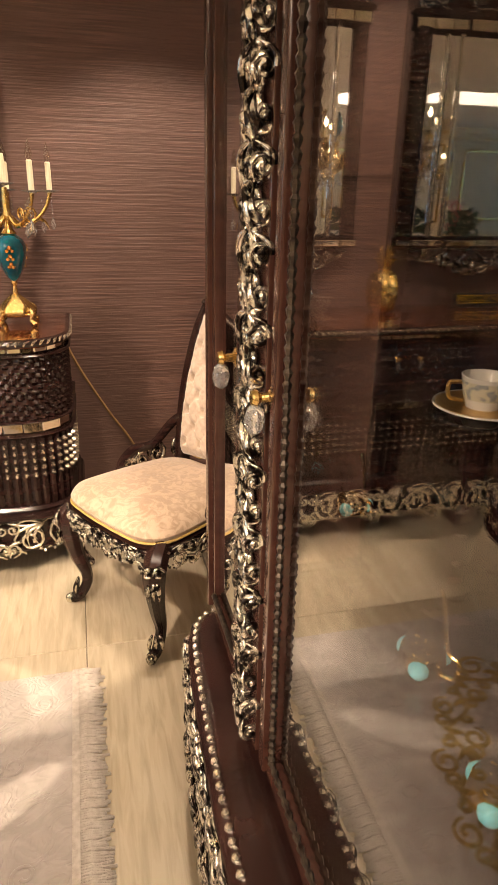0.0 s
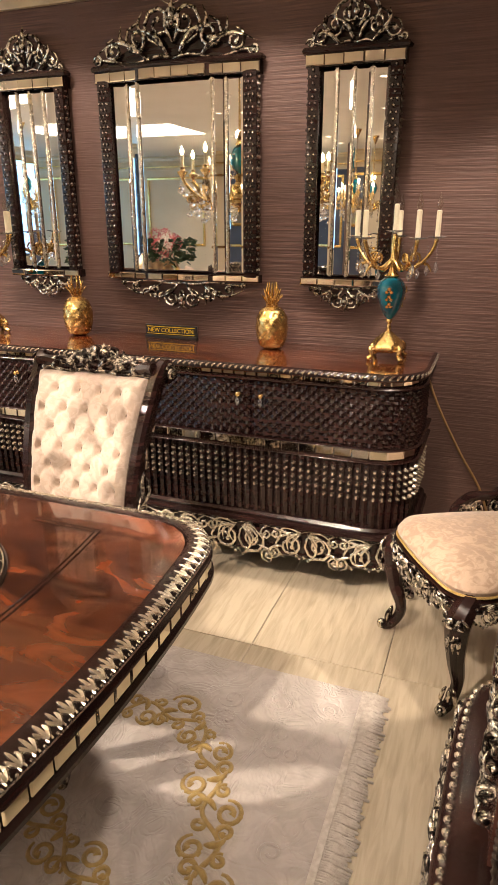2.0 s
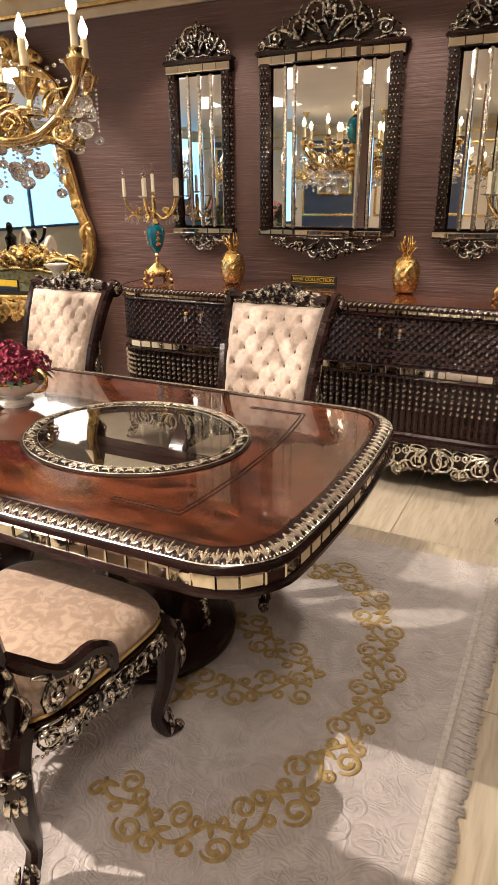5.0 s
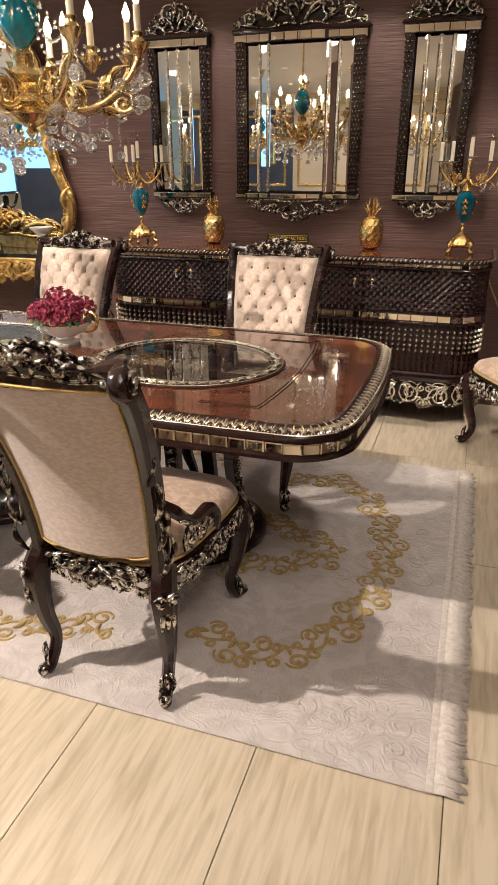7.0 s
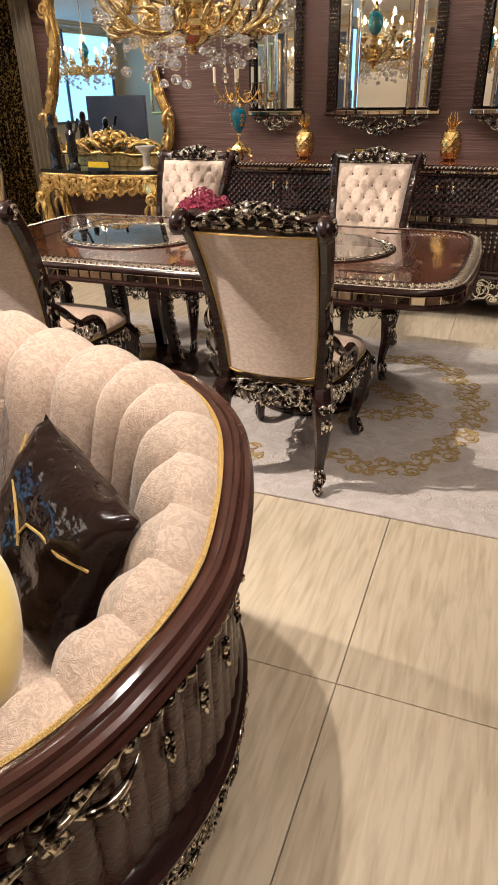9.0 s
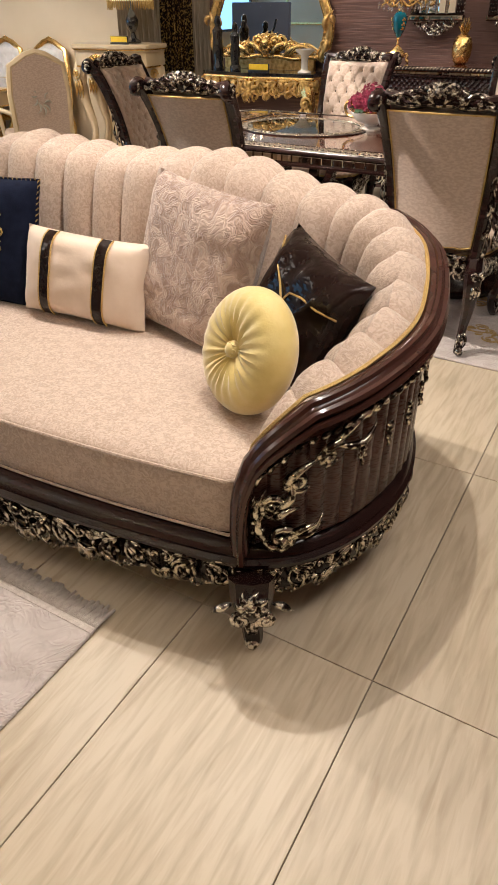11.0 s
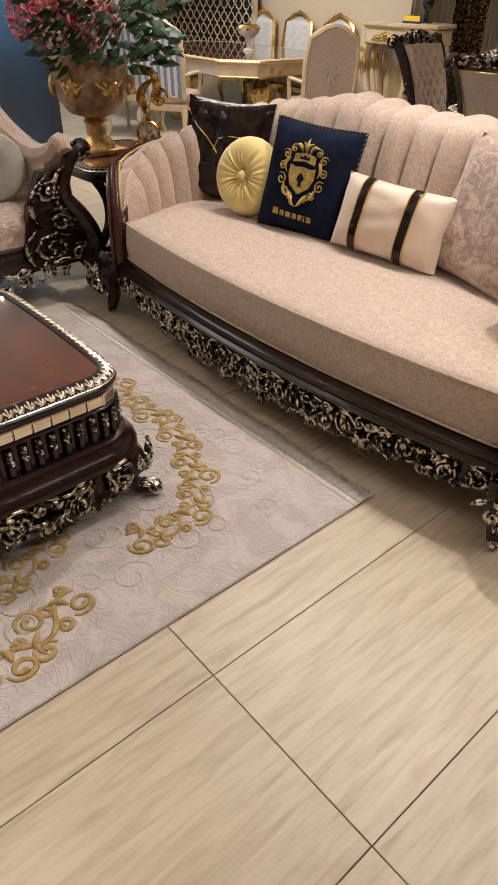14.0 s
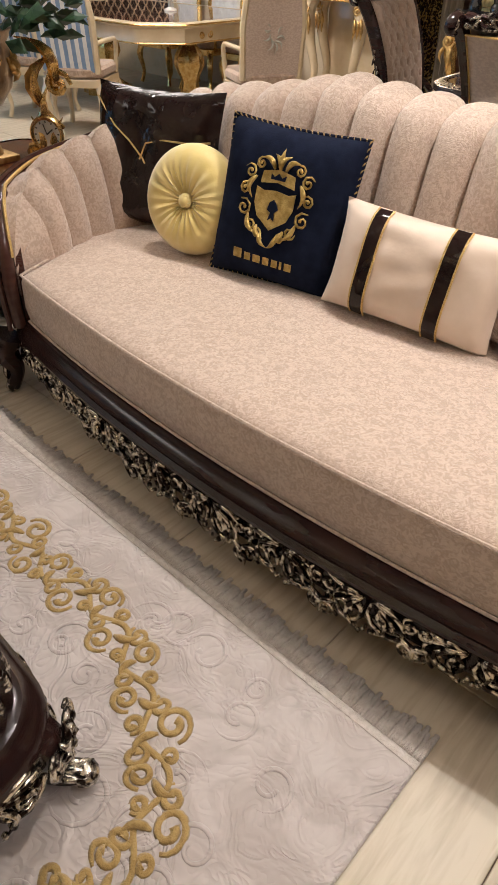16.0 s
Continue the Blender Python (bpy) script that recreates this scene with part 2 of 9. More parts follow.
PIPING = surface("gold_cord", (0.42, 0.27, 0.08), (0.66, 0.46, 0.18), rough=0.5, scale=300, metal=0.4, bump=0.4, bump_scale=500)
TILE = surface("travertine_tile", (0.385, 0.308, 0.212), (0.53, 0.45, 0.335), rough=0.42, scale=5.0, stretch=(9, 1.0, 1), detail=12, lo=0.28, hi=0.60, per_object=0.03, bump=0.02, bump_scale=30, distortion=0.5, rough_var=0.05)
GROUT = surface("tile_joint", (0.17, 0.125, 0.085), (0.22, 0.165, 0.12), rough=0.9, scale=20)
PAINT = surface("cream_wall_paint", (0.60, 0.50, 0.36), (0.64, 0.54, 0.40), rough=0.7, scale=2, bump=0.04, bump_scale=60)
CEILING = surface("white_ceiling_paint", (0.72, 0.68, 0.62), (0.76, 0.72, 0.66), rough=0.8, scale=1.5, bump=0.03, bump_scale=40)
BLUEPAINT = surface("slate_blue_panel_paint", (0.030, 0.040, 0.065), (0.038, 0.050, 0.080), rough=0.45, scale=3, bump=0.03, bump_scale=50)
BLACK = surface("black_plastic", (0.012, 0.012, 0.013), (0.018, 0.018, 0.02), rough=0.4, scale=30)
YELLOW_SIGN = surface("yellow_sign_print", (0.80, 0.52, 0.02), (0.86, 0.58, 0.04), rough=0.45, scale=30)
MARBLE = surface("black_marble", (0.012, 0.012, 0.013), (0.05, 0.045, 0.04), rough=0.08, scale=5, detail=8, lo=0.55, hi=0.8, coat=0.6)
LEAF = surface("green_foliage", (0.012, 0.035, 0.018), (0.035, 0.085, 0.035), rough=0.45, scale=30)
PETAL_PINK = surface("pink_petal", (0.45, 0.06, 0.10), (0.62, 0.22, 0.22), rough=0.6, scale=30, per_object=0.2)
PETAL_RED = surface("crimson_hydrangea_petal", (0.20, 0.012, 0.045), (0.44, 0.06, 0.12), rough=0.6, scale=60, lo=0.3, hi=0.7)
PETAL_WHITE = surface("white_petal", (0.60, 0.55, 0.48), (0.68, 0.63, 0.56), rough=0.6, scale=30)
PORCELAIN = surface("white_porcelain", (0.72, 0.68, 0.62), (0.78, 0.74, 0.68), rough=0.12, scale=12, coat=0.6)
CURTAIN = surface("sequinned_curtain", (0.02, 0.012, 0.008), (0.50, 0.34, 0.12), rough=0.3, metal=0.6, scale=60, detail=1, lo=0.5, hi=0.62, bump=0.3, bump_scale=110)
DRAPE = surface("silver_beige_drape", (0.30, 0.24, 0.17), (0.42, 0.35, 0.26), rough=0.4, scale=30, stretch=(3, 3, 0.3), sheen=0.4, bump=0.2)
SHADE = surface("cream_lampshade_cloth", (0.74, 0.66, 0.50), (0.80, 0.72, 0.56), rough=0.7, scale=12)
SHADE.node_tree.nodes["Principled BSDF"].inputs["Emission Color"].default_value = (1.0, 0.84, 0.58, 1)
SHADE.node_tree.nodes["Principled BSDF"].inputs["Emission Strength"].default_value = 0.9
SCREEN = emitter("lit_shop_window", (0.28, 0.62, 1.0), 1.7)
RUG_GOLD = surface("gold_rug_pile", (0.30, 0.19, 0.055), (0.42, 0.285, 0.10), rough=0.85, scale=50, sheen=0.3, bump=0.4, bump_scale=300)
FRINGE = surface("rug_fringe_yarn", (0.52, 0.46, 0.41), (0.64, 0.58, 0.53), rough=0.9, scale=60, bump=0.5, bump_scale=260)
RUG = brocade("sculpted_grey_rug_pile", (0.425, 0.372, 0.342), (0.495, 0.440, 0.410), rings=9, sheen=0.4, rough=0.9, bump=0.8)
RUG.node_tree.nodes["Noise Texture"].inputs["Scale"].default_value = 7.0


def wallpaper():
    """Strips of grasscloth: fine broken horizontal threads whose strength changes in upright bands."""
    m = surface("brown_grasscloth_wallpaper", (0.096, 0.047, 0.039), (0.168, 0.088, 0.070), rough=0.55, scale=3.2, stretch=(1.3, 1, 46), detail=4, lo=0.42, hi=0.66, bump=0.6, bump_scale=3.2, bump_stretch=(1.3, 1, 46))
    nt = m.node_tree
    ramp = nt.nodes["Color Ramp"]
    b = nt.nodes["Principled BSDF"]
    tc = nt.nodes["Texture Coordinate"]
    mp = nt.nodes.new("ShaderNodeMapping")
    mp.inputs["Scale"].default_value = (3.6, 0.0, 0.5)
    n = nt.nodes.new("ShaderNodeTexNoise")
    n.inputs["Scale"].default_value, n.inputs["Detail"].default_value = 1.0, 2.0
    strips = nt.nodes.new("ShaderNodeValToRGB")
    strips.color_ramp.elements[0].position, strips.color_ramp.elements[1].position = 0.40, 0.60
    mix = nt.nodes.new("ShaderNodeMixRGB")
    mix.inputs[1].default_value = (0.120, 0.062, 0.050, 1)
    nt.links.new(tc.outputs["Object"], mp.inputs["Vector"])
    nt.links.new(mp.outputs[0], n.inputs["Vector"])
    nt.links.new(n.outputs["Fac"], strips.inputs[0])
    nt.links.new(strips.outputs[0], mix.inputs[0])
    nt.links.new(ramp.outputs[0], mix.inputs[2])
    nt.links.new(mix.outputs[0], b.inputs["Base Color"])
    return m


WALLPAPER = wallpaper()


# ---------------------------------------------------------------- mesh helpers
CARVED = ("carving", "relief", "husk", "chain", "apron", "crest", "pendant", "ring", "row", "fringe", "scroll", "motif", "drop", "strip", "arm", "base")
def stretch(t, x, y, z):
    """Scales every mesh of a thing about its base."""
    done = set()
    for ob in t.children_recursive:
        if ob.type == "MESH" and ob.data.name not in done:
            done.add(ob.data.name)
            ob.data.transform(Matrix.Diagonal((x, y, z, 1)))
    return t


def part(name, bm, material, parent=None, label="", smooth=True):
    bmesh.ops.recalc_face_normals(bm, faces=bm.faces)
    me = bpy.data.meshes.new(name)
    bm.to_mesh(me)
    bm.free()
    me.materials.append(material)
    if smooth:
        me.shade_smooth()
        if not name.split("_")[-1] in CARVED:
            me.set_sharp_from_angle(angle=radians(40))
    ob = new(name, me)
    if parent is not None:
        ob.parent = parent
    if label:
        ob["label"] = label
    if name.split("_")[-1] in CARVED + ("studs", "fluting", "border", "marks"):
        ob["kind"] = "stuff"
    return ob


def thing(name, label, category, group="", kind=""):
    return tagged(new(name), label, category, group, kind)


def mesh_thing(name, bm, material, label, category, group="", kind="", smooth=True):
    return tagged(part(name, bm, material, None, "", smooth), label, category, group, kind)


def box(bm, x0, x1, y0, y1, z0, z1, bevel=0.0, m=None):
    r = bmesh.ops.create_cube(bm, size=1)["verts"]
    for v in r:
        v.co = Vector(((x0 + x1) / 2 + v.co.x * (x1 - x0), (y0 + y1) / 2 + v.co.y * (y1 - y0), (z0 + z1) / 2 + v.co.z * (z1 - z0)))
    if bevel:
        es = list({e for v in r for e in v.link_edges})
        out = bmesh.ops.bevel(bm, geom=es, offset=bevel, segments=2, affect="EDGES", profile=0.6)
        r = list({v for f in out["faces"] for v in f.verts} | {v for v in r if v.is_valid})
    if m is not None:
        bmesh.ops.transform(bm, matrix=m, verts=r)
    return bm


def loft(bm, rings, close_ring=True, close_path=False, caps=True):
    vs = [[bm.verts.new(p) for p in ring] for ring in rings]
    n = len(vs[0])
    k = len(vs)
    for i in range(k if close_path else k - 1):
        a, b = vs[i], vs[(i + 1) % k]
        for j in range(n if close_ring else n - 1):
            q = (a[j], a[(j + 1) % n], b[(j + 1) % n], b[j])
            try:
                bm.faces.new(q)
            except ValueError:
                pass
    if caps and not close_path and close_ring and n > 2:
        for ring in (vs[0], vs[-1]):
            try:
                bm.faces.new(ring)
            except ValueError:
                pass
    return vs


def lathe(bm, prof, seg=20, at=(0, 0, 0), wob=None):
    rings = []
    for r, z in prof:
        ring = []
        for i in range(seg):
            a = 2 * math.pi * i / seg
            k = wob(a, z) if wob else 1.0
            ring.append((at[0] + max(r, 0.0004) * k * math.cos(a), at[1] + max(r, 0.0004) * k * math.sin(a), at[2] + z))
        rings.append(ring)
    loft(bm, rings)
    return bm


def tube(bm, pts, rad, seg=6, flat=1.0):
    pts = [Vector(p) for p in pts]
    n = len(pts)
    if isinstance(rad, (int, float)):
        rad = [rad] * n
    up = None
    rings = []
    for i, p in enumerate(pts):
        t = (pts[min(i + 1, n - 1)] - pts[max(i - 1, 0)])
        if t.length < 1e-9:
            t = Vector((0, 0, 1))
        t.normalize()
        if up is None:
            up = Vector((0, 0, 1)) if abs(t.z) < 0.9 else Vector((1, 0, 0))
        s = t.cross(up)
        if s.length < 1e-6:
            s = t.orthogonal()
        s.normalize()
        up = s.cross(t).normalized()
        rings.append([p + s * (math.cos(2 * math.pi * j / seg) * rad[i]) + up * (math.sin(2 * math.pi * j / seg) * rad[i] * flat) for j in range(seg)])
    loft(bm, rings)
    return bm


def ball(bm, c, r, seg=8, squash=1.0):
    h = seg // 2
    lathe(bm, [(r * math.sin(math.pi * i / h), -r * squash * math.cos(math.pi * i / h)) for i in range(h + 1)], seg, c)
    return bm


def smooth_pts(pts, n):
    """Catmull-Rom through pts, n samples a stretch."""
    pts = [Vector(p) for p in pts]
    out = []
    for i in range(len(pts) - 1):
        p0, p1, p2, p3 = pts[max(i - 1, 0)], pts[i], pts[i + 1], pts[min(i + 2, len(pts) - 1)]
        for k in range(n):
            t = k / n
            out.append(0.5 * ((2 * p1) + (p2 - p0) * t + (2 * p0 - 5 * p1 + 4 * p2 - p3) * t * t + (3 * p1 - p0 - 3 * p2 + p3) * t ** 3))
    out.append(pts[-1])
    return out


def taper(n, big, a=0.25, b=0.2):
    return [big * (a + (1 - a) * math.sin(math.pi * (0.15 + 0.7 * i / (n - 1)))) * (1 if i < n - 2 else 0.7) for i in range(n)]


def lerp_list(vals, n):
    return [float(v) for v in np.interp(np.linspace(0, 1, n), np.linspace(0, 1, len(vals)), vals)]


class Path:
    """A line in plan; at(s) gives the point and the normal on its right side (outwards where the line runs anticlockwise)."""
    def __init__(self, pts, closed=False):
        self.closed = closed
        p = np.array([(q[0], q[1]) for q in pts], float)
        if closed:
            p = np.vstack([p, p[:1]])
        self.p = p
        d = np.hypot(*np.diff(p, axis=0).T)
        self.s = np.concatenate([[0], np.cumsum(d)])
        self.length = float(self.s[-1])
        t = np.gradient(p, axis=0)
        if closed:
            t[0] = t[-1] = p[1] - p[-2]
        t /= np.maximum(np.hypot(t[:, 0], t[:, 1]), 1e-9)[:, None]
        self.n = np.stack([t[:, 1], -t[:, 0]], 1)

    def at(self, s):
        if self.closed:
            s = s % self.length
        x, y = np.interp(s, self.s, self.p[:, 0]), np.interp(s, self.s, self.p[:, 1])
        nx, ny = np.interp(s, self.s, self.n[:, 0]), np.interp(s, self.s, self.n[:, 1])
        k = math.hypot(nx, ny) or 1
        return float(x), float(y), float(nx / k), float(ny / k)

    def place(self, s0=0.0, z0=0.0, off=0.0):
        def f(u, v, w=0.0):
            x, y, nx, ny = self.at(s0 + u)
            return Vector((x + nx * (off + w), y + ny * (off + w), z0 + v))
        return f


def rrect(hx, hy, r, bow=(0, 0), seg=7, per=10, cx=0.0, cy=0.0):
    """A rounded rectangle, anticlockwise; bow: how far its x ends and its y sides swell."""
    pts = []
    for qx, qy, a0 in ((1, -1, -90), (1, 1, 0), (-1, 1, 90), (-1, -1, 180)):
        for i in range(seg + 1):
            a = radians(a0 + 90 * i / seg)
            pts.append((qx * (hx - r) + r * math.cos(a), qy * (hy - r) + r * math.sin(a)))
        nx_ = {(1, -1): (1, 1), (1, 1): (-1, 1), (-1, 1): (-1, -1), (-1, -1): (1, -1)}[(qx, qy)]
        a = radians(a0 + 90)
        p = pts[-1]
        b = radians(a0 + 90)
        e = (nx_[0] * (hx - r) + r * math.cos(b), nx_[1] * (hy - r) + r * math.sin(b))
        for i in range(1, per):
            t = i / per
            pts.append((p[0] + (e[0] - p[0]) * t, p[1] + (e[1] - p[1]) * t))
    out = []
    for x, y in pts:
        fx = max(0.0, 1 - (y / hy) ** 2)
        fy = max(0.0, 1 - (x / hx) ** 2)
        out.append((cx + x + math.copysign(bow[0] * fx, x) * min(1, abs(x) / (hx * 0.5)), cy + y + math.copysign(bow[1] * fy, y) * min(1, abs(y) / (hy * 0.5))))
    return out


def band(bm, path, prof, n=0, s0=0.0, s1=None, closed_prof=False, caps=False):
    """A moulding: prof is a list of (offset outwards, height), drawn along the path."""
    n = n or max(8, int(path.length / 0.03))
    full = path.closed and s1 is None
    s1 = path.length if s1 is None else s1
    rings = []
    for i in range(n if full else n + 1):
        x, y, nx, ny = path.at(s0 + (s1 - s0) * i / n)
        rings.append([(x + nx * o, y + ny * o, z) for o, z in prof])
    loft(bm, rings, close_ring=closed_prof, close_path=full, caps=caps)
    return bm


def plate(bm, path, z0, z1, off=0.0, n=0, inset=0.0):
    """A slab with the path's outline."""
    n = n or max(12, int(path.length / 0.03))
    rings = []
    prof = [(off - inset, z0), (off, z0 + inset), (off, z1 - inset), (off - inset, z1)] if inset else [(off, z0), (off, z1)]
    for o, z in prof:
        ring = []
        for i in range(n):
            x, y, nx, ny = path.at(path.length * i / n)
            ring.append((x + nx * o, y + ny * o, z))
        rings.append(ring)
    loft(bm, rings)
    return bm


# ---------------------------------------------------------------- carved ornament
def scroll(bm, f, cu, cv, r, start, way, turns=1.5, rad=0.008, w=0.0, n=13, seg=5):
    """A spiral that winds in to a bead."""
    pts = []
    for i in range(n):
        t = i / (n - 1)
        a = start + way * 2 * math.pi * turns * t
        k = r * (1 - 0.8 * t)
        pts.append(f(cu + k * math.cos(a), cv + k * math.sin(a), w + rad * 0.6 * t))
    tube(bm, pts, lerp_list([rad * 0.5, rad, rad * 0.9, rad * 0.8, rad * 0.9], n), seg)
    ball(bm, pts[-1], rad * 1.35, 6)


def leaf(bm, f, u0, v0, u1, v1, bend, rad, w=0.0, n=7, seg=5):
    """A fleshy tapering acanthus lobe, bent to one side."""
    du, dv = u1 - u0, v1 - v0
    pts = []
    for i in range(n):
        t = i / (n - 1)
        b = bend * math.sin(math.pi * t)
        pts.append(f(u0 + du * t - dv * b, v0 + dv * t + du * b, w + rad * math.sin(math.pi * t)))
    tube(bm, pts, [rad * k for k in lerp_list([0.4, 0.9, 1.1, 1.0, 0.75, 0.4, 0.1], n)], seg)


def carved_run(bm, f, length, height, modules, rad=0.008, seed=1, drop=0.0):
    """A pierced frieze of running scrolls, slender leaves and beads from u 0 to length, v from -height to 0."""
    rnd = random.Random(seed)
    step = length / modules
    rad = rad * 0.80
    for i in range(modules):
        u = (i + 0.5) * step
        side = 1 if i % 2 else -1
        edge = 1 - abs(2 * (i + 0.5) / modules - 1)
        h = height * (1 + drop * (edge - 0.5)) * rnd.uniform(0.88, 1.10)
        r = min(step * 0.50, h * 0.42)
        cv = -h * (0.44 if side > 0 else 0.52)
        scroll(bm, f, u - side * step * 0.06, cv, r, side * 1.9, side, 1.75, rad, 0.004, n=18)
        scroll(bm, f, u + side * step * 0.42, -h * 0.78, r * 0.50, -math.pi / 2, -side, 1.4, rad * 0.8, 0.006, n=12)
        scroll(bm, f, u + side * step * 0.36, -h * 0.22, r * 0.42, math.pi / 2, side, 1.3, rad * 0.8, 0.006, n=11)
        for k in range(4):
            a = rnd.uniform(0.1, 0.35) + 0.42 * k
            q = rnd.uniform(0.5, 0.85)
            leaf(bm, f, u - side * step * 0.40, -h * 0.12, u - side * step * 0.40 + side * step * q * math.cos(a), -h * 0.12 - h * q * math.sin(a), side * 0.3, rad * 0.85, 0.006 + 0.003 * (k % 2))
        leaf(bm, f, u + side * step * 0.1, -h * 0.55, u + side * step * 0.5, -h * 1.0, side * 0.35, rad * 0.9, 0.008)
        leaf(bm, f, u - step * 0.52, -h * 0.05, u + step * 0.52, -h * 0.07, 0.08 * side, rad * 0.8)
        for k in range(3):
            ball(bm, f(u - side * step * (0.28 + 0.1 * k), -h * (0.80 + 0.07 * (k % 2)), 0.006), rad * (1.1 - 0.2 * k), 6)


def rosette(bm, f, cu, cv, r, rad, petals=6):
    for i in range(petals):
        a = 2 * math.pi * i / petals
        leaf(bm, f, cu + 0.2 * r * math.cos(a), cv + 0.2 * r * math.sin(a), cu + r * math.cos(a + 0.3), cv + r * math.sin(a + 0.3), 0.3, rad, 0.004, n=5)
    ball(bm, f(cu, cv, rad), rad * 1.6, 8)


def plane_map(o, u, v, w):
    o, u, v, w = Vector(o), Vector(u), Vector(v), Vector(w)
    return lambda a, b, c=0.0: o + u * a + v * b + w * c


def crest(bm, f, half, height, rad):
    """A symmetric carved crown: middle cartouche, flanking scrolls, leaves at the ends."""
    for s in (1, -1):
        scroll(bm, f, s * half * 0.16, height * 0.62, height * 0.34, -math.pi / 2, s, 1.5, rad, 0.006)
        scroll(bm, f, s * half * 0.44, height * 0.40, height * 0.27, math.pi / 2, -s, 1.5, rad, 0.004)
        scroll(bm, f, s * half * 0.74, height * 0.26, height * 0.20, math.pi / 2, -s, 1.4, rad * 0.9, 0.003)
        scroll(bm, f, s * half * 0.95, height * 0.10, height * 0.12, math.pi, s, 1.2, rad * 0.8, 0.003, n=9)
        leaf(bm, f, s * half * 0.05, height * 0.05, s * half * 0.55, height * 0.55, s * 0.2, rad * 1.2)
        leaf(bm, f, s * half * 0.30, height * 0.02, s * half * 0.98, height * 0.22, s * 0.22, rad * 1.2)
        leaf(bm, f, s * half * 0.30, height * 0.40, s * half * 0.36, height * 0.86, -s * 0.3, rad)
        leaf(bm, f, s * half * 0.50, height * 0.30, s * half * 0.64, height * 0.66, -s * 0.3, rad)
        leaf(bm, f, 0, height * 0.3, s * half * 0.13, height * 1.0, s * 0.35, rad)
        tube(bm, [f(s * half * t, height * (0.06 + 0.05 * math.sin(9 * t)), 0) for t in np.linspace(0, 1, 12)], rad * 0.9, 5)
    ball(bm, f(0, height * 0.62, rad * 2), rad * 2.2, 8)
    leaf(bm, f, 0, height * 0.55, 0, height * 1.08, 0.0, rad * 1.3)


# ---------------------------------------------------------------- the room
WALL_Y, LEFT_X, RIGHT_X, FRONT_Y = 2.92, -9.6, 0.95, -7.6
bm = box(bmesh.new(), LEFT_X - 0.1, RIGHT_X + 0.1, FRONT_Y - 0.1, WALL_Y + 0.1, -0.12, -0.012)
floor = mesh_thing("floor", bm, GROUT, "beige travertine floor tiles with thin dark joints", "floor", kind="structure", smooth=False)
bm = box(bmesh.new(), -5.2, RIGHT_X, WALL_Y, WALL_Y + 0.12, 0, CEIL)
tagged(part("wall_north", bm, WALLPAPER, smooth=False), "dark brown grasscloth papered showroom wall", "wall", kind="structure")
bm = box(bmesh.new(), LEFT_X, -5.2, WALL_Y, WALL_Y + 0.12, 0, CEIL)
tagged(part("wall_northwest", bm, PAINT, smooth=False), "cream painted showroom wall", "wall", kind="structure")
bm = box(bmesh.new(), RIGHT_X, RIGHT_X + 0.12, FRONT_Y, WALL_Y, 0, CEIL)
tagged(part("wall_east", bm, WALLPAPER, smooth=False), "dark brown papered side wall", "wall", kind="structure")
bm = box(bmesh.new(), LEFT_X - 0.12, LEFT_X, FRONT_Y, WALL_Y, 0, CEIL)
tagged(part("wall_west", bm, PAINT, smooth=False), "cream painted far wall", "wall", kind="structure")
bm = box(bmesh.new(), LEFT_X, RIGHT_X, FRONT_Y - 0.12, FRONT_Y, 0, CEIL)
tagged(part("wall_south", bm, PAINT, smooth=False), "cream painted wall facing the mirrors", "wall", kind="structure")
bm = box(bmesh.new(), LEFT_X, RIGHT_X, FRONT_Y, WALL_Y, CEIL, CEIL + 0.1)
tagged(part("ceiling", bm, CEILING, smooth=False), "white painted ceiling with downlights", "ceiling", kind="structure")


def cornice(name, x0, y0, x1, y1):
    bm = bmesh.new()
    prof = [(0.0, 2.49), (0.02, 2.49), (0.03, 2.53), (0.05, 2.54), (0.055, 2.58), (0.10, 2.64), (0.13, 2.66), (0.135, 2.70), (0.17, 2.71), (0.17, 2.748), (0, 2.748)]
    band(bm, Path([(x0, y0), ((x0 + x1) / 2, (y0 + y1) / 2), (x1, y1)]), prof, n=2, closed_prof=True, caps=True)
    ob = part(name, bm, LACQUER)
    tagged(ob, "cream plaster cornice with a gilded bead", "cornice", kind="structure")
    bm = bmesh.new()
    band(bm, Path([(x0, y0), ((x0 + x1) / 2, (y0 + y1) / 2), (x1, y1)]), [(0.052, 2.532), (0.068, 2.538), (0.068, 2.556), (0.054, 2.562)], n=2, closed_prof=True, caps=True)
    part("gilded_bead", bm, GOLD, ob)


cornice("cornice_north", -5.2, WALL_Y, RIGHT_X, WALL_Y)
cornice("cornice_south", RIGHT_X, FRONT_Y, LEFT_X, FRONT_Y)
cornice("cornice_west", LEFT_X, FRONT_Y, LEFT_X, WALL_Y)


def downlight(x, y):
    t = thing("downlight", "round white recessed ceiling downlight", "ceiling light", "ceiling downlights")
    bm = bmesh.new()
    lathe(bm, [(0.034, -0.002), (0.036, -0.012), (0.052, -0.012), (0.055, -0.004), (0.055, 0.0)], 20)
    part("rim", bm, CEILING, t)
    bm = bmesh.new()
    lathe(bm, [(0.0, -0.003), (0.033, -0.003), (0.033, -0.001)], 16)
    part("lens", bm, LAMP_DISC, t, "glowing lens")
    t.matrix_world = pose(x, y, CEIL)


# Every spot gets a fixture, the stand-in and added ones too.
for row in SPOTS:
    downlight(row[0], row[1])
for x, y in ((-0.3, -5.8), (-2.0, -5.8), (-3.7, -5.8)):
    downlight(x, y)


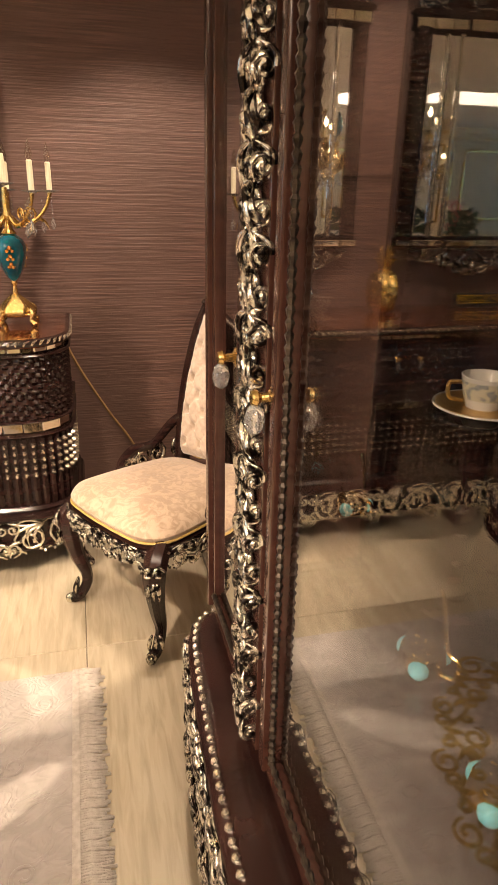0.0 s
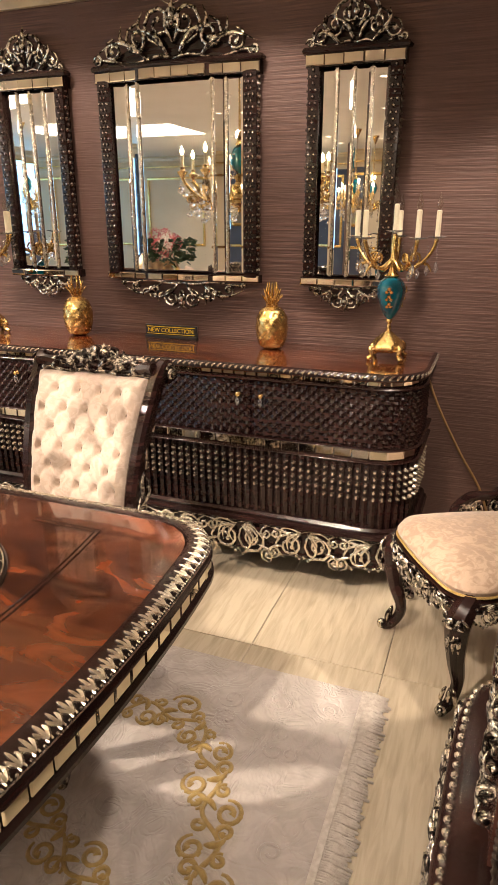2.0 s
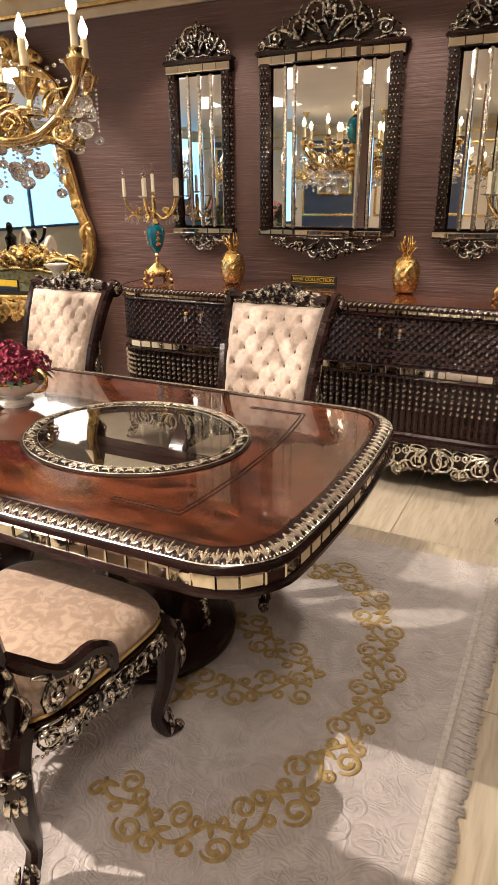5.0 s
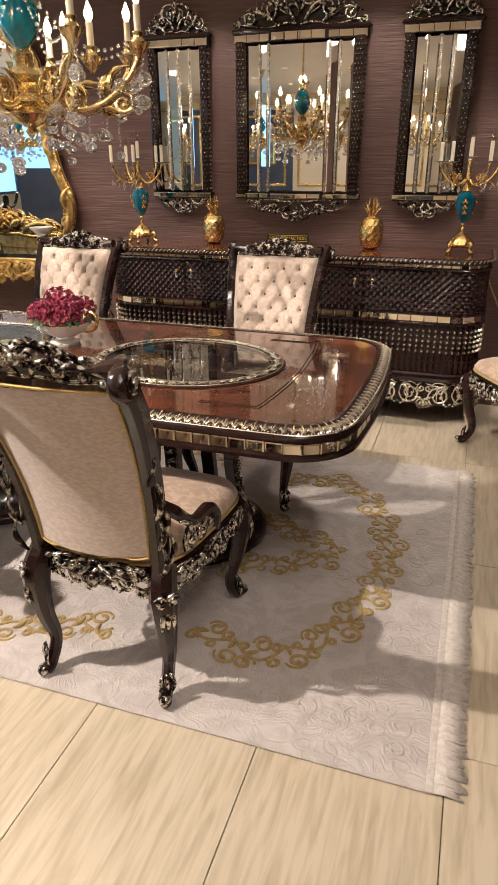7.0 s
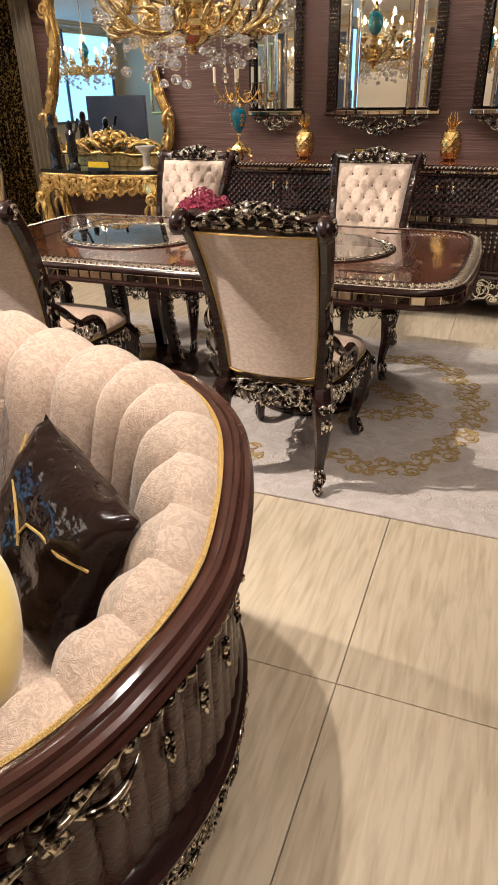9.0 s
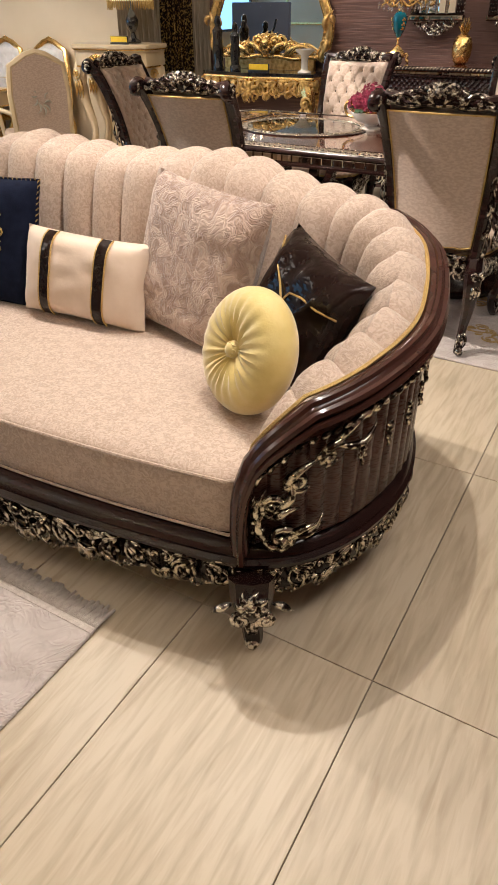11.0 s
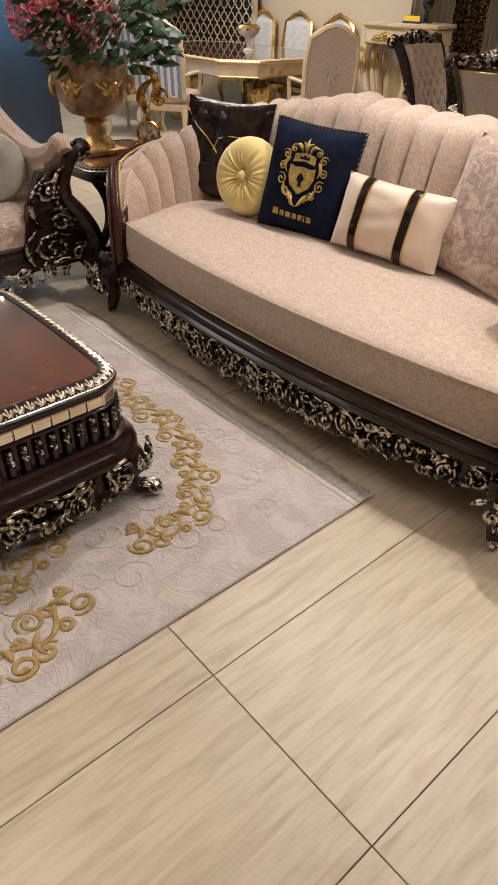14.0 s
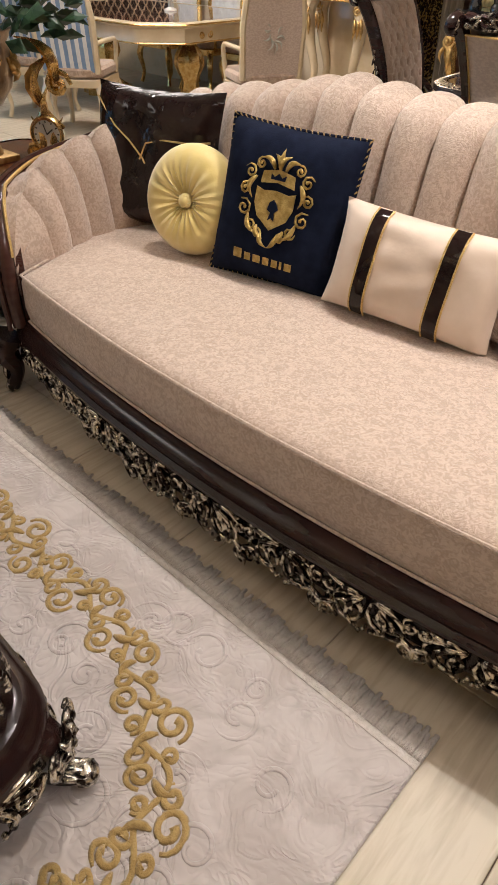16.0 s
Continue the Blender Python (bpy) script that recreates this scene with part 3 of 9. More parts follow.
# ---------------------------------------------------------------- ornament panels, cushions, repeats
def stud_panel(bm, f, u0, u1, v0, v1, nu, nv, depth, stagger=False):
    """Rows of small faceted studs."""
    du, dv = (u1 - u0) / nu, (v1 - v0) / nv
    for j in range(nv):
        for i in range(nu):
            cu, cv = u0 + (i + 0.5 + (0.5 if stagger and j % 2 else 0)) * du, v0 + (j + 0.5) * dv
            if cu + du * 0.4 > u1 + 0.001:
                continue
            a, b = (du * 0.44, dv * 0.44) if stagger else (du * 0.30, dv * 0.40)
            pts = [(-a, 0), (0, -b), (a, 0), (0, b)] if stagger else [(a * math.cos(k * math.pi / 3), b * math.sin(k * math.pi / 3)) for k in range(6)]
            m = len(pts)
            lo = [bm.verts.new(f(cu + p, cv + q, 0)) for p, q in pts]
            hi = [bm.verts.new(f(cu + p * 0.45, cv + q * 0.45, depth)) for p, q in pts]
            bm.faces.new(hi)
            for k in range(m):
                bm.faces.new((lo[k], lo[(k + 1) % m], hi[(k + 1) % m], hi[k]))


def quilt(bm, f, u0, u1, v0, v1, cell, depth, res=4):
    """A surface pressed into a net of diamonds."""
    nu, nv = max(2, int((u1 - u0) / cell * res)), max(2, int((v1 - v0) / cell * res))
    rows = []
    for j in range(nv + 1):
        row = []
        for i in range(nu + 1):
            u, v = u0 + (u1 - u0) * i / nu, v0 + (v1 - v0) * j / nv
            a, b = (u + v) / cell, (u - v) / cell
            h = abs(math.sin(math.pi * a / 1.0) * math.sin(math.pi * b / 1.0))
            row.append(f(u, v, depth * h))
        rows.append(row)
    loft(bm, rows, close_ring=False, caps=False)


def tuft(bm, f, nu, nv, depth, res=7):
    """Buttoned padding over u, v in 0..1."""
    gu, gv = nu * res * 2, nv * res
    rows = []
    for j in range(gv + 1):
        row = []
        for i in range(gu + 1):
            u, v = i / gu, j / gv
            a, b = u * nu + v * nv / 2, u * nu - v * nv / 2
            da, db = abs(a - round(a)), abs(b - round(b))
            h = 1 - min(1.0, math.exp(-(da * da + db * db) / 0.022) + 0.20 * (math.exp(-da * da / 0.008) + math.exp(-db * db / 0.008)))
            e = min(1, 14 * min(u, 1 - u, v, 1 - v)) ** 0.5
            row.append(f(u, v, depth * (0.25 + 0.75 * h) * e))
        rows.append(row)
    loft(bm, rows, close_ring=False, caps=False)


def tuft_buttons(parent, f, nu, nv, depth, mat_):
    for j in range(1, nv * 2):
        for i in range(0, nu * 2 + 1):
            a, b = None, None
            u, v = i / (nu * 2), j / (nv * 2)
            p, q = u * nu + v * nv / 2, u * nu - v * nv / 2
            if abs(p - round(p)) < 0.01 and abs(q - round(q)) < 0.01 and 0.03 < u < 0.97 and v < 0.97:
                bm = bmesh.new()
                ball(bm, f(u, v, depth * 0.28), 0.008, 8)
                part("button", bm, mat_, parent)


def mirror_tiles(parent, path, z0, z1, off, width, s0=0.0, s1=None, gap=0.003, name="mirror_tile"):
    """A row of bevelled mirror tiles along a path, each on the same mesh."""
    s1 = path.length if s1 is None else s1
    n = max(1, round((s1 - s0) / width))
    w = (s1 - s0) / n - gap
    bm = bmesh.new()
    h = (z1 - z0) / 2
    e = 0.004
    back = [(-w / 2, 0, -h), (w / 2, 0, -h), (w / 2, 0, h), (-w / 2, 0, h)]
    rings = [back, [(x, 0.002, z) for x, _, z in back], [(x - math.copysign(e, x), 0.0045, z - math.copysign(e, z)) for x, _, z in back]]
    loft(bm, rings)
    bmesh.ops.recalc_face_normals(bm, faces=bm.faces)
    me = bpy.data.meshes.new(name)
    bm.to_mesh(me)
    bm.free()
    me.materials.append(TILE_MIRROR)
    for i in range(n):
        x, y, nx, ny = path.at(s0 + (i + 0.5) * (s1 - s0) / n)
        o = new(name, me)
        o.parent = parent
        o.matrix_basis = Matrix(((ny, nx, 0, x + nx * off), (-nx, ny, 0, y + ny * off), (0, 0, 1, (z0 + z1) / 2), (0, 0, 0, 1)))


def leaf_border(bm, path, z, off0, off1, pitch, rise, rad=0.0042):
    """A border of three-lobed leaves with arches between, lying on a sloped edge."""
    n = round(path.length / pitch)
    p = path.length / n
    for i in range(n):
        g = path.place(path.length * i / n, z)
        f = lambda u, v, w=0.0: g(u, rise * v + w, off1 + (off0 - off1) * v)
        for u1, v1, b in ((0.0, 1.0, 0.0), (0.36 * p, 0.78, -0.2), (-0.36 * p, 0.78, 0.2)):
            pts = []
            for k in range(5):
                t = k / 4
                pts.append(f(u1 * t + 0.004 * math.sin(math.pi * t) * (1 if u1 > 0 else -1 if u1 < 0 else 0), 0.22 + (v1 - 0.22) * t, 0.002))
            tube(bm, pts, lerp_list([rad * 0.8, rad * 1.1, rad * 1.25, rad * 1.1, rad * 0.45], 5), 5)
        tube(bm, [f(p * 0.5 + 0.34 * p * math.cos(a), 0.12 + 0.44 * math.sin(a), 0.0015) for a in np.linspace(0, math.pi, 7)], rad * 0.62, 4)
        ball(bm, f(p * 0.5, 0.14, 0.002), rad * 0.9, 5)
        tube(bm, [f(0, 0.04, 0.001), f(p * 0.5, 0.04, 0.001), f(p, 0.04, 0.001)], rad * 0.55, 4)


# ---------------------------------------------------------------- sideboard
def build_sideboard():
    t = thing("sideboard", "long dark wood sideboard with quilted doors and silver carving", "sideboard")
    x0, x1, yb, yf = -2.44, -0.07, 2.90, 2.38
    # front outline: from the wall round both ends, anticlockwise seen from above
    r = 0.17
    pts = [(x0, yb)] + [(x0, yb - 0.1)]
    pts += [(x0 + r - r * math.cos(a), yf + r - r * math.sin(a)) for a in np.linspace(0.02, math.pi / 2, 10)]
    pts += [(x0 + r + (x1 - x0 - 2 * r) * k / 30, yf) for k in range(1, 30)]
    pts += [(x1 - r + r * math.sin(a), yf + r - r * math.cos(a)) for a in np.linspace(0, math.pi / 2 - 0.02, 10)]
    pts += [(x1, yb - 0.1), (x1, yb)]
    path = Path(pts)
    L = path.length
    bm = bmesh.new()
    band(bm, path, [(-0.30, 0.32), (-0.02, 0.32), (-0.02, 0.965), (-0.30, 0.965)], closed_prof=True, caps=True)
    part("body", bm, WOOD, t)
    bm = bmesh.new()
    ring = [(p[0], p[1]) for p in pts]
    loft(bm, [[(x, y, z) for x, y in ring] for z in (0.965, 0.995)])
    part("top", bm, BURL, t, "polished reddish burl top")
    bm = bmesh.new()
    band(bm, path, [(0.0, 0.967), (0.014, 0.970), (0.018, 0.982), (0.012, 0.994), (0.0, 0.998), (-0.004, 0.996)], closed_prof=True, caps=True)
    part("top_edge", bm, WOOD, t)
    bm = bmesh.new()
    n = round(L / 0.026)
    for i in range(n):
        f = path.place((i + 0.5) * L / n, 0.984, 0.012)
        leaf(bm, f, -0.011, -0.010, 0.011, 0.010, 0.2, 0.0055, n=4, seg=4)
    part("silver_bead_edge", bm, SILVER_BRIGHT, t, "silver twisted bead edge")
    for name, z0, z1 in (("upper_moulding", 0.930, 0.942), ("middle_moulding", 0.684, 0.694), ("lower_moulding", 0.630, 0.640)):
        bm = bmesh.new()
        band(bm, path, [(-0.02, z0), (0.006, z0), (0.012, (z0 + z1) / 2), (0.006, z1), (-0.02, z1)], closed_prof=True, caps=True)
        part(name, bm, WOOD, t)
    mirror_tiles(t, path, 0.944, 0.965, -0.018, 0.050, 0.1, L - 0.1)
    mirror_tiles(t, path, 0.642, 0.683, -0.016, 0.075, 0.1, L - 0.1)
    # door fronts between the splits
    def s_of(x):
        return next(s for s in np.linspace(0, L, 4000) if path.at(s)[0] >= x and path.at(s)[1] < yf + 0.02)
    cuts = [0.10, s_of(-1.87), s_of(-1.31), s_of(-0.75), L - 0.10]
    for k in range(4):
        a, b = cuts[k] + 0.003, cuts[k + 1] - 0.003
        bm = bmesh.new()
        quilt(bm, path.place(0, 0, -0.016), a, b, 0.697, 0.928, 0.040, 0.019)
        door = part("door", bm, WOOD, t, "quilted diamond relief door")
        bm = bmesh.new()
        m = int((b - a) / 0.034)
        for i in range(m):
            f = path.place(a + (i + 0.5) * (b - a) / m, 0, -0.018)
            tube(bm, [f(0, 0.345, 0.004), f(0, 0.352, 0.006), f(0, 0.62, 0.006), f(0, 0.627, 0.004)], 0.0125, 6)
        part("fluting", bm, WOOD, door)
        bm = bmesh.new()
        stud_panel(bm, path.place(0, 0, -0.004), a, b, 0.462, 0.612, int((b - a) / 0.034), 5, 0.015)
        part("studs", bm, SILVER_BRIGHT, door, "rows of dark silvered studs")
    for x in (-1.92, -1.82, -0.80, -0.70):
        bm = bmesh.new()
        f = plane_map((x, yf, 0.885), (1, 0, 0), (0, 0, 1), (0, -1, 0))
        lathe(bm, [(0.002, 0.0), (0.010, 0.004), (0.006, 0.010), (0.009, 0.02), (0.004, 0.026)], 10)
        bmesh.ops.transform(bm, matrix=Matrix.Translation((x, yf - 0.004, 0.87)) @ Matrix.Rotation(radians(90), 4, "X"), verts=bm.verts)
        h = part("handle", bm, GOLD, t, "small gilt knob")
        bm = bmesh.new()
        lathe(bm, [(0.001, -0.045), (0.007, -0.036), (0.009, -0.022), (0.003, -0.006), (0.002, 0)], 8, (x, yf - 0.022, 0.868))
        part("crystal_drop", bm, CRYSTAL, h, "hanging crystal drop")
    bm = bmesh.new()
    band(bm, path, [(-0.25, 0.290), (0.012, 0.290), (0.024, 0.302), (0.018, 0.318), (0.004, 0.324), (0.010, 0.334), (0.0, 0.346), (-0.25, 0.346)], closed_prof=True, caps=True)
    part("plinth_moulding", bm, WOOD, t)
    bm = bmesh.new()
    band(bm, path, [(-0.022, 0.150), (-0.010, 0.150), (-0.010, 0.292), (-0.022, 0.292)], closed_prof=True, caps=True)
    part("apron_back", bm, WOOD, t)
    bm = bmesh.new()
    carved_run(bm, path.place(0.12, 0.292, 0.0), L - 0.24, 0.178, 20, 0.0105, 3, 0.25)
    part("carved_apron", bm, SILVER_BRIGHT, t, "pierced silver scroll apron")
    for i, s in enumerate((0.42, L - 0.42)):
        x, y, nx, ny = path.at(s)
        bm = bmesh.new()
        pts_ = smooth_pts([(x, y, 0.30), (x + nx * 0.03, y + ny * 0.03, 0.22), (x - nx * 0.005, y - ny * 0.005, 0.10), (x + nx * 0.03, y + ny * 0.03, 0.028), (x + nx * 0.05, y + ny * 0.05, 0.03)], 4)
        tube(bm, pts_, lerp_list([0.05, 0.042, 0.025, 0.026, 0.018], len(pts_)), 8)
        part("foot", bm, SILVER, t)
    bm = bmesh.new()
    box(bm, x0 + 0.1, x0 + 0.16, yb - 0.1, yb - 0.04, 0, 0.3)
    part("rear_foot", bm, WOOD, t)
    bm = bmesh.new()
    box(bm, x1 - 0.16, x1 - 0.1, yb - 0.1, yb - 0.04, 0, 0.3)
    part("rear_foot", bm, WOOD, t)
    return t


build_sideboard()


# ---------------------------------------------------------------- wall mirrors
def wall_mirror(cx, w, z0, z1, crest_h, wide):
    t = thing("wall_mirror", "dark framed wall mirror with studded sides and silver crest" if wide else "narrow dark framed wall mirror with silver crest", "mirror", "mirrors over the sideboard")
    h = w / 2
    yb = 0.0
    side = 0.062 if wide else 0.048
    bm = bmesh.new()
    box(bm, -h + 0.01, h - 0.01, -0.022, 0, z0 + 0.01, z1 - 0.02)
    part("backboard", bm, WOOD, t)
    for s in (-1, 1):
        bm = bmesh.new()
        box(bm, s * h - (side if s > 0 else 0), s * h + (side if s < 0 else 0), -0.055, -0.0, z0 + 0.03, z1 - 0.06, 0.004)
        st = part("stile", bm, WOOD, t)
        bm = bmesh.new()
        f = plane_map((0, -0.055, 0), (1, 0, 0), (0, 0, 1), (0, -1, 0))
        c = s * (h - side / 2)
        stud_panel(bm, f, c - side * 0.46, c + side * 0.46, z0 + 0.05, z1 - 0.07, 3 if wide else 2, 34, 0.011, True)
        part("studs", bm, PEWTER, st, "silvered diamond studs")
        bm = bmesh.new()
        f = plane_map((s * h, -0.028, 0), (0, 1, 0), (0, 0, 1), (s, 0, 0))
        stud_panel(bm, f, -0.022, 0.022, z0 + 0.05, z1 - 0.07, 2, 34, 0.009, True)
        part("side_studs", bm, PEWTER, st)
    # mirror panes, the flanking ones angled
    inner = h - side
    if wide:
        cuts = [-inner, -inner + 0.085, -inner + 0.145, inner - 0.145, inner - 0.085, inner]
        spans = [(0, 1, 0.035, 0.035), (1, 2, 0.035, 0.05), (2, 3, 0.05, 0.05), (3, 4, 0.05, 0.035), (4, 5, 0.035, 0.035)]
    else:
        k = inner * 2 / 4
        cuts = [-inner + k * i for i in range(5)]
        spans = [(0, 1, 0.030, 0.036), (1, 2, 0.036, 0.040), (2, 3, 0.040, 0.036), (3, 4, 0.036, 0.030)]
    zb, zt = z0 + 0.045, z1 - 0.075
    for a, b, d0, d1 in spans:
        g = 0.003
        u0, u1 = cuts[a] + g, cuts[b] - g
        e = min(0.012, (u1 - u0) * 0.2)
        bm = bmesh.new()
        def P_(u, z, extra):
            k = (u - u0) / (u1 - u0)
            return (u, -(d0 + (d1 - d0) * k) - extra, z)
        r0 = [P_(u0, zb, -0.012), P_(u1, zb, -0.012), P_(u1, zt, -0.012), P_(u0, zt, -0.012)]
        r1 = [P_(u0, zb, -0.003), P_(u1, zb, -0.003), P_(u1, zt, -0.003), P_(u0, zt, -0.003)]
        r2 = [P_(u0 + e, zb + e, 0), P_(u1 - e, zb + e, 0), P_(u1 - e, zt - e, 0), P_(u0 + e, zt - e, 0)]
        loft(bm, [r0, r1, r2])
        part("mirror_pane", bm, MIRROR, t, smooth=False)
        bm = bmesh.new()
        if b < len(cuts) - 1:
            x = cuts[b]
            box(bm, x - 0.005, x + 0.005, -d1 - 0.006, -0.02, zb, zt, 0.002)
            part("glazing_bar", bm, SILVER_BRIGHT, t)
    for z, hh, nm in ((z1 - 0.072, 0.05, "top_rail"), (z0 + 0.006, 0.036, "bottom_rail")):
        bm = bmesh.new()
        prof = [(-h - 0.012, -0.035), (-h * 0.5, -0.05), (-h * 0.45, -0.062), (h * 0.45, -0.062), (h * 0.5, -0.05), (h + 0.012, -0.035)] if wide else [(-h - 0.010, -0.045), (0, -0.052), (h + 0.010, -0.045)]
        p = Path(prof)
        band(bm, p, [(-0.0, z), (0.010, z), (0.010, z + hh), (-0.0, z + hh)], n=30, closed_prof=True, caps=True)
        for s in (-1, 1):
            box(bm, s * (h + 0.005) - 0.008, s * (h + 0.005) + 0.008, -0.045, 0, z, z + hh)
        rail = part(nm, bm, WOOD, t)
        mirror_tiles(rail, p, z + 0.004, z + hh - 0.004, 0.0105, 0.085, gap=0.0012)
    bm = bmesh.new()
    prof = [(-h - 0.022, -0.02), (-h - 0.02, -0.055), (-h * 0.5, -0.066), (h * 0.5, -0.066), (h + 0.02, -0.055), (h + 0.022, -0.02)]
    band(bm, Path(prof), [(-0.04, z1 - 0.022), (0.004, z1 - 0.022), (0.012, z1 - 0.012), (0.0, z1), (-0.04, z1)], n=30, closed_prof=True, caps=True)
    part("cornice_moulding", bm, WOOD, t)
    f = plane_map((0, -0.04, z1 - 0.005), (1, 0, 0), (0, 0, 1), (0, -1, 0))
    bm = bmesh.new()
    crest(bm, f, h * 1.02, crest_h, 0.0105 if wide else 0.0075)
    part("carved_crest", bm, SILVER, t, "pierced silver crest")
    bm = bmesh.new()
    loft(bm, [[(h * 0.9 * math.cos(a), y, z1 - 0.003 + crest_h * 0.55 * math.sin(a) * (0.45 + 0.55 * math.sin(a) ** 4)) for a in np.linspace(0, math.pi, 24)] for y in (-0.028, -0.006)])
    part("crest_board", bm, WOOD, t)
    f = plane_map((0, -0.03, z0 + 0.005), (1, 0, 0), (0, 0, -1), (0, -1, 0))
    bm = bmesh.new()
    crest(bm, f, h * 0.86, crest_h * 0.58, 0.008 if wide else 0.0065)
    part("carved_pendant", bm, SILVER, t, "pierced silver pendant carving")
    t.matrix_world = pose(cx, WALL_Y, 0)
    return t


wall_mirror(-1.297, 0.785, 1.262, 2.212, 0.238, True)
wall_mirror(-2.082, 0.40, 1.262, 2.212, 0.188, False)
wall_mirror(-0.485, 0.385, 1.262, 2.212, 0.188, False)


# ---------------------------------------------------------------- candelabra, pineapples, sign
def candelabrum():
    t = thing("candelabrum", "gilt candelabrum with a teal glass urn and hanging crystals", "candelabrum", "candelabra on the sideboard")
    bm = bmesh.new()
    lathe(bm, [(0.012, 0.10), (0.02, 0.092), (0.028, 0.085), (0.04, 0.075), (0.052, 0.062), (0.062, 0.045), (0.058, 0.034), (0.045, 0.028)], 24, wob=lambda a, z: 1 + 0.10 * math.cos(6 * a))
    for k in range(4):
        a = math.pi / 4 + k * math.pi / 2
        c, s = math.cos(a), math.sin(a)
        tube(bm, smooth_pts([(c * 0.045, s * 0.045, 0.05), (c * 0.075, s * 0.075, 0.045), (c * 0.07, s * 0.07, 0.018), (c * 0.088, s * 0.088, 0.006)], 4), 0.010, 6)
        rosette(bm, plane_map((c * 0.062, s * 0.062, 0.045), (-s, c, 0), (0, 0, 1), (c, s, 0)), 0, 0, 0.018, 0.005)
    part("base", bm, GOLD, t)
    bm = bmesh.new()
    lathe(bm, [(0.006, 0.095), (0.010, 0.11), (0.006, 0.125), (0.012, 0.135), (0.008, 0.145)], 14)
    part("lower_stem", bm, GOLD, t)
    bm = bmesh.new()
    lathe(bm, [(0.018, 0.285), (0.026, 0.292), (0.014, 0.305), (0.010, 0.33), (0.016, 0.345), (0.010, 0.36), (0.012, 0.40), (0.008, 0.43)], 14)
    part("stem", bm, GOLD, t)
    bm = bmesh.new()
    lathe(bm, [(0.008, 0.142), (0.022, 0.155), (0.038, 0.185), (0.049, 0.225), (0.052, 0.25), (0.044, 0.272), (0.030, 0.284), (0.020, 0.288)], 28)
    u = part("urn", bm, TEAL, t, "teal glass urn")
    bm = bmesh.new()
    for k in range(3):
        a = -math.pi / 2 + k * 2 * math.pi / 3
        for z, r in ((0.19, 0.041), (0.215, 0.048), (0.24, 0.053)):
            for d in (-0.16, 0.16):
                ball(bm, ((r) * math.cos(a + d), (r) * math.sin(a + d), z), 0.007, 6)
            ball(bm, (r * math.cos(a), r * math.sin(a), z + 0.01), 0.008, 6)
    part("gilding", bm, GOLD, u)
    heads = [(0.0, 0.0, 0.44)]
    for k in range(5):
        a = 0.35 + k * 2 * math.pi / 5
        c, s = math.cos(a), math.sin(a)
        bm = bmesh.new()
        pts = smooth_pts([(c * 0.01, s * 0.01, 0.345), (c * 0.05, s * 0.05, 0.315), (c * 0.10, s * 0.10, 0.335), (c * 0.135, s * 0.135, 0.375), (c * 0.15, s * 0.15, 0.415)], 4)
        tube(bm, pts, lerp_list([0.006, 0.008, 0.007, 0.006, 0.008], len(pts)), 6)
        scroll(bm, plane_map((0, 0, 0), (c, s, 0), (0, 0, 1), (-s, c, 0)), 0.075, 0.352, 0.024, -1.5, 1, 1.4, 0.005)
        leaf(bm, plane_map((0, 0, 0), (c, s, 0), (0, 0, 1), (-s, c, 0)), 0.10, 0.335, 0.14, 0.30, 0.2, 0.006)
        arm = part("arm", bm, GOLD, t)
        for q in range(3):
            bm = bmesh.new()
            x, y = c * (0.15 - 0.03 * q) - s * 0.012 * (q - 1), s * (0.15 - 0.03 * q) + c * 0.012 * (q - 1)
            zz = 0.40 - 0.01 * q
            for b in range(5):
                ball(bm, (x, y, zz - b * 0.012), 0.004, 5)
            lathe(bm, [(0.001, -0.04), (0.009, -0.026), (0.005, -0.008), (0.001, 0)], 6, (x, y, zz - 0.06))
            part("crystal_drop", bm, CRYSTAL, arm)
        heads.append((c * 0.15, s * 0.15, 0.42))
    for x, y, z in heads:
        bm = bmesh.new()
        lathe(bm, [(0.004, -0.006), (0.030, 0.0), (0.036, 0.003), (0.030, 0.004), (0.008, 0.002)], 16, (x, y, z))
        dish = part("drip_dish", bm, CRYSTAL, t, "clear glass drip dish")
        bm = bmesh.new()
        lathe(bm, [(0.009, 0.002), (0.009, 0.085), (0.006, 0.088), (0.001, 0.088)], 12, (x, y, z))
        part("candle_sleeve", bm, CANDLE, dish)
        bm = bmesh.new()
        lathe(bm, [(0.006, 0.087), (0.010, 0.10), (0.011, 0.108), (0.006, 0.125), (0.001, 0.145)], 10, (x, y, z))
        part("bulb", bm, BULB_OFF, dish, "unlit clear flame bulb")
    return t


first = stretch(candelabrum(), 1.12, 1.12, 1.165)
first.matrix_world = pose(-0.25, 2.69, 0.996)
copy_thing(first, pose(-2.29, 2.66, 0.996, 0, 0, 52))


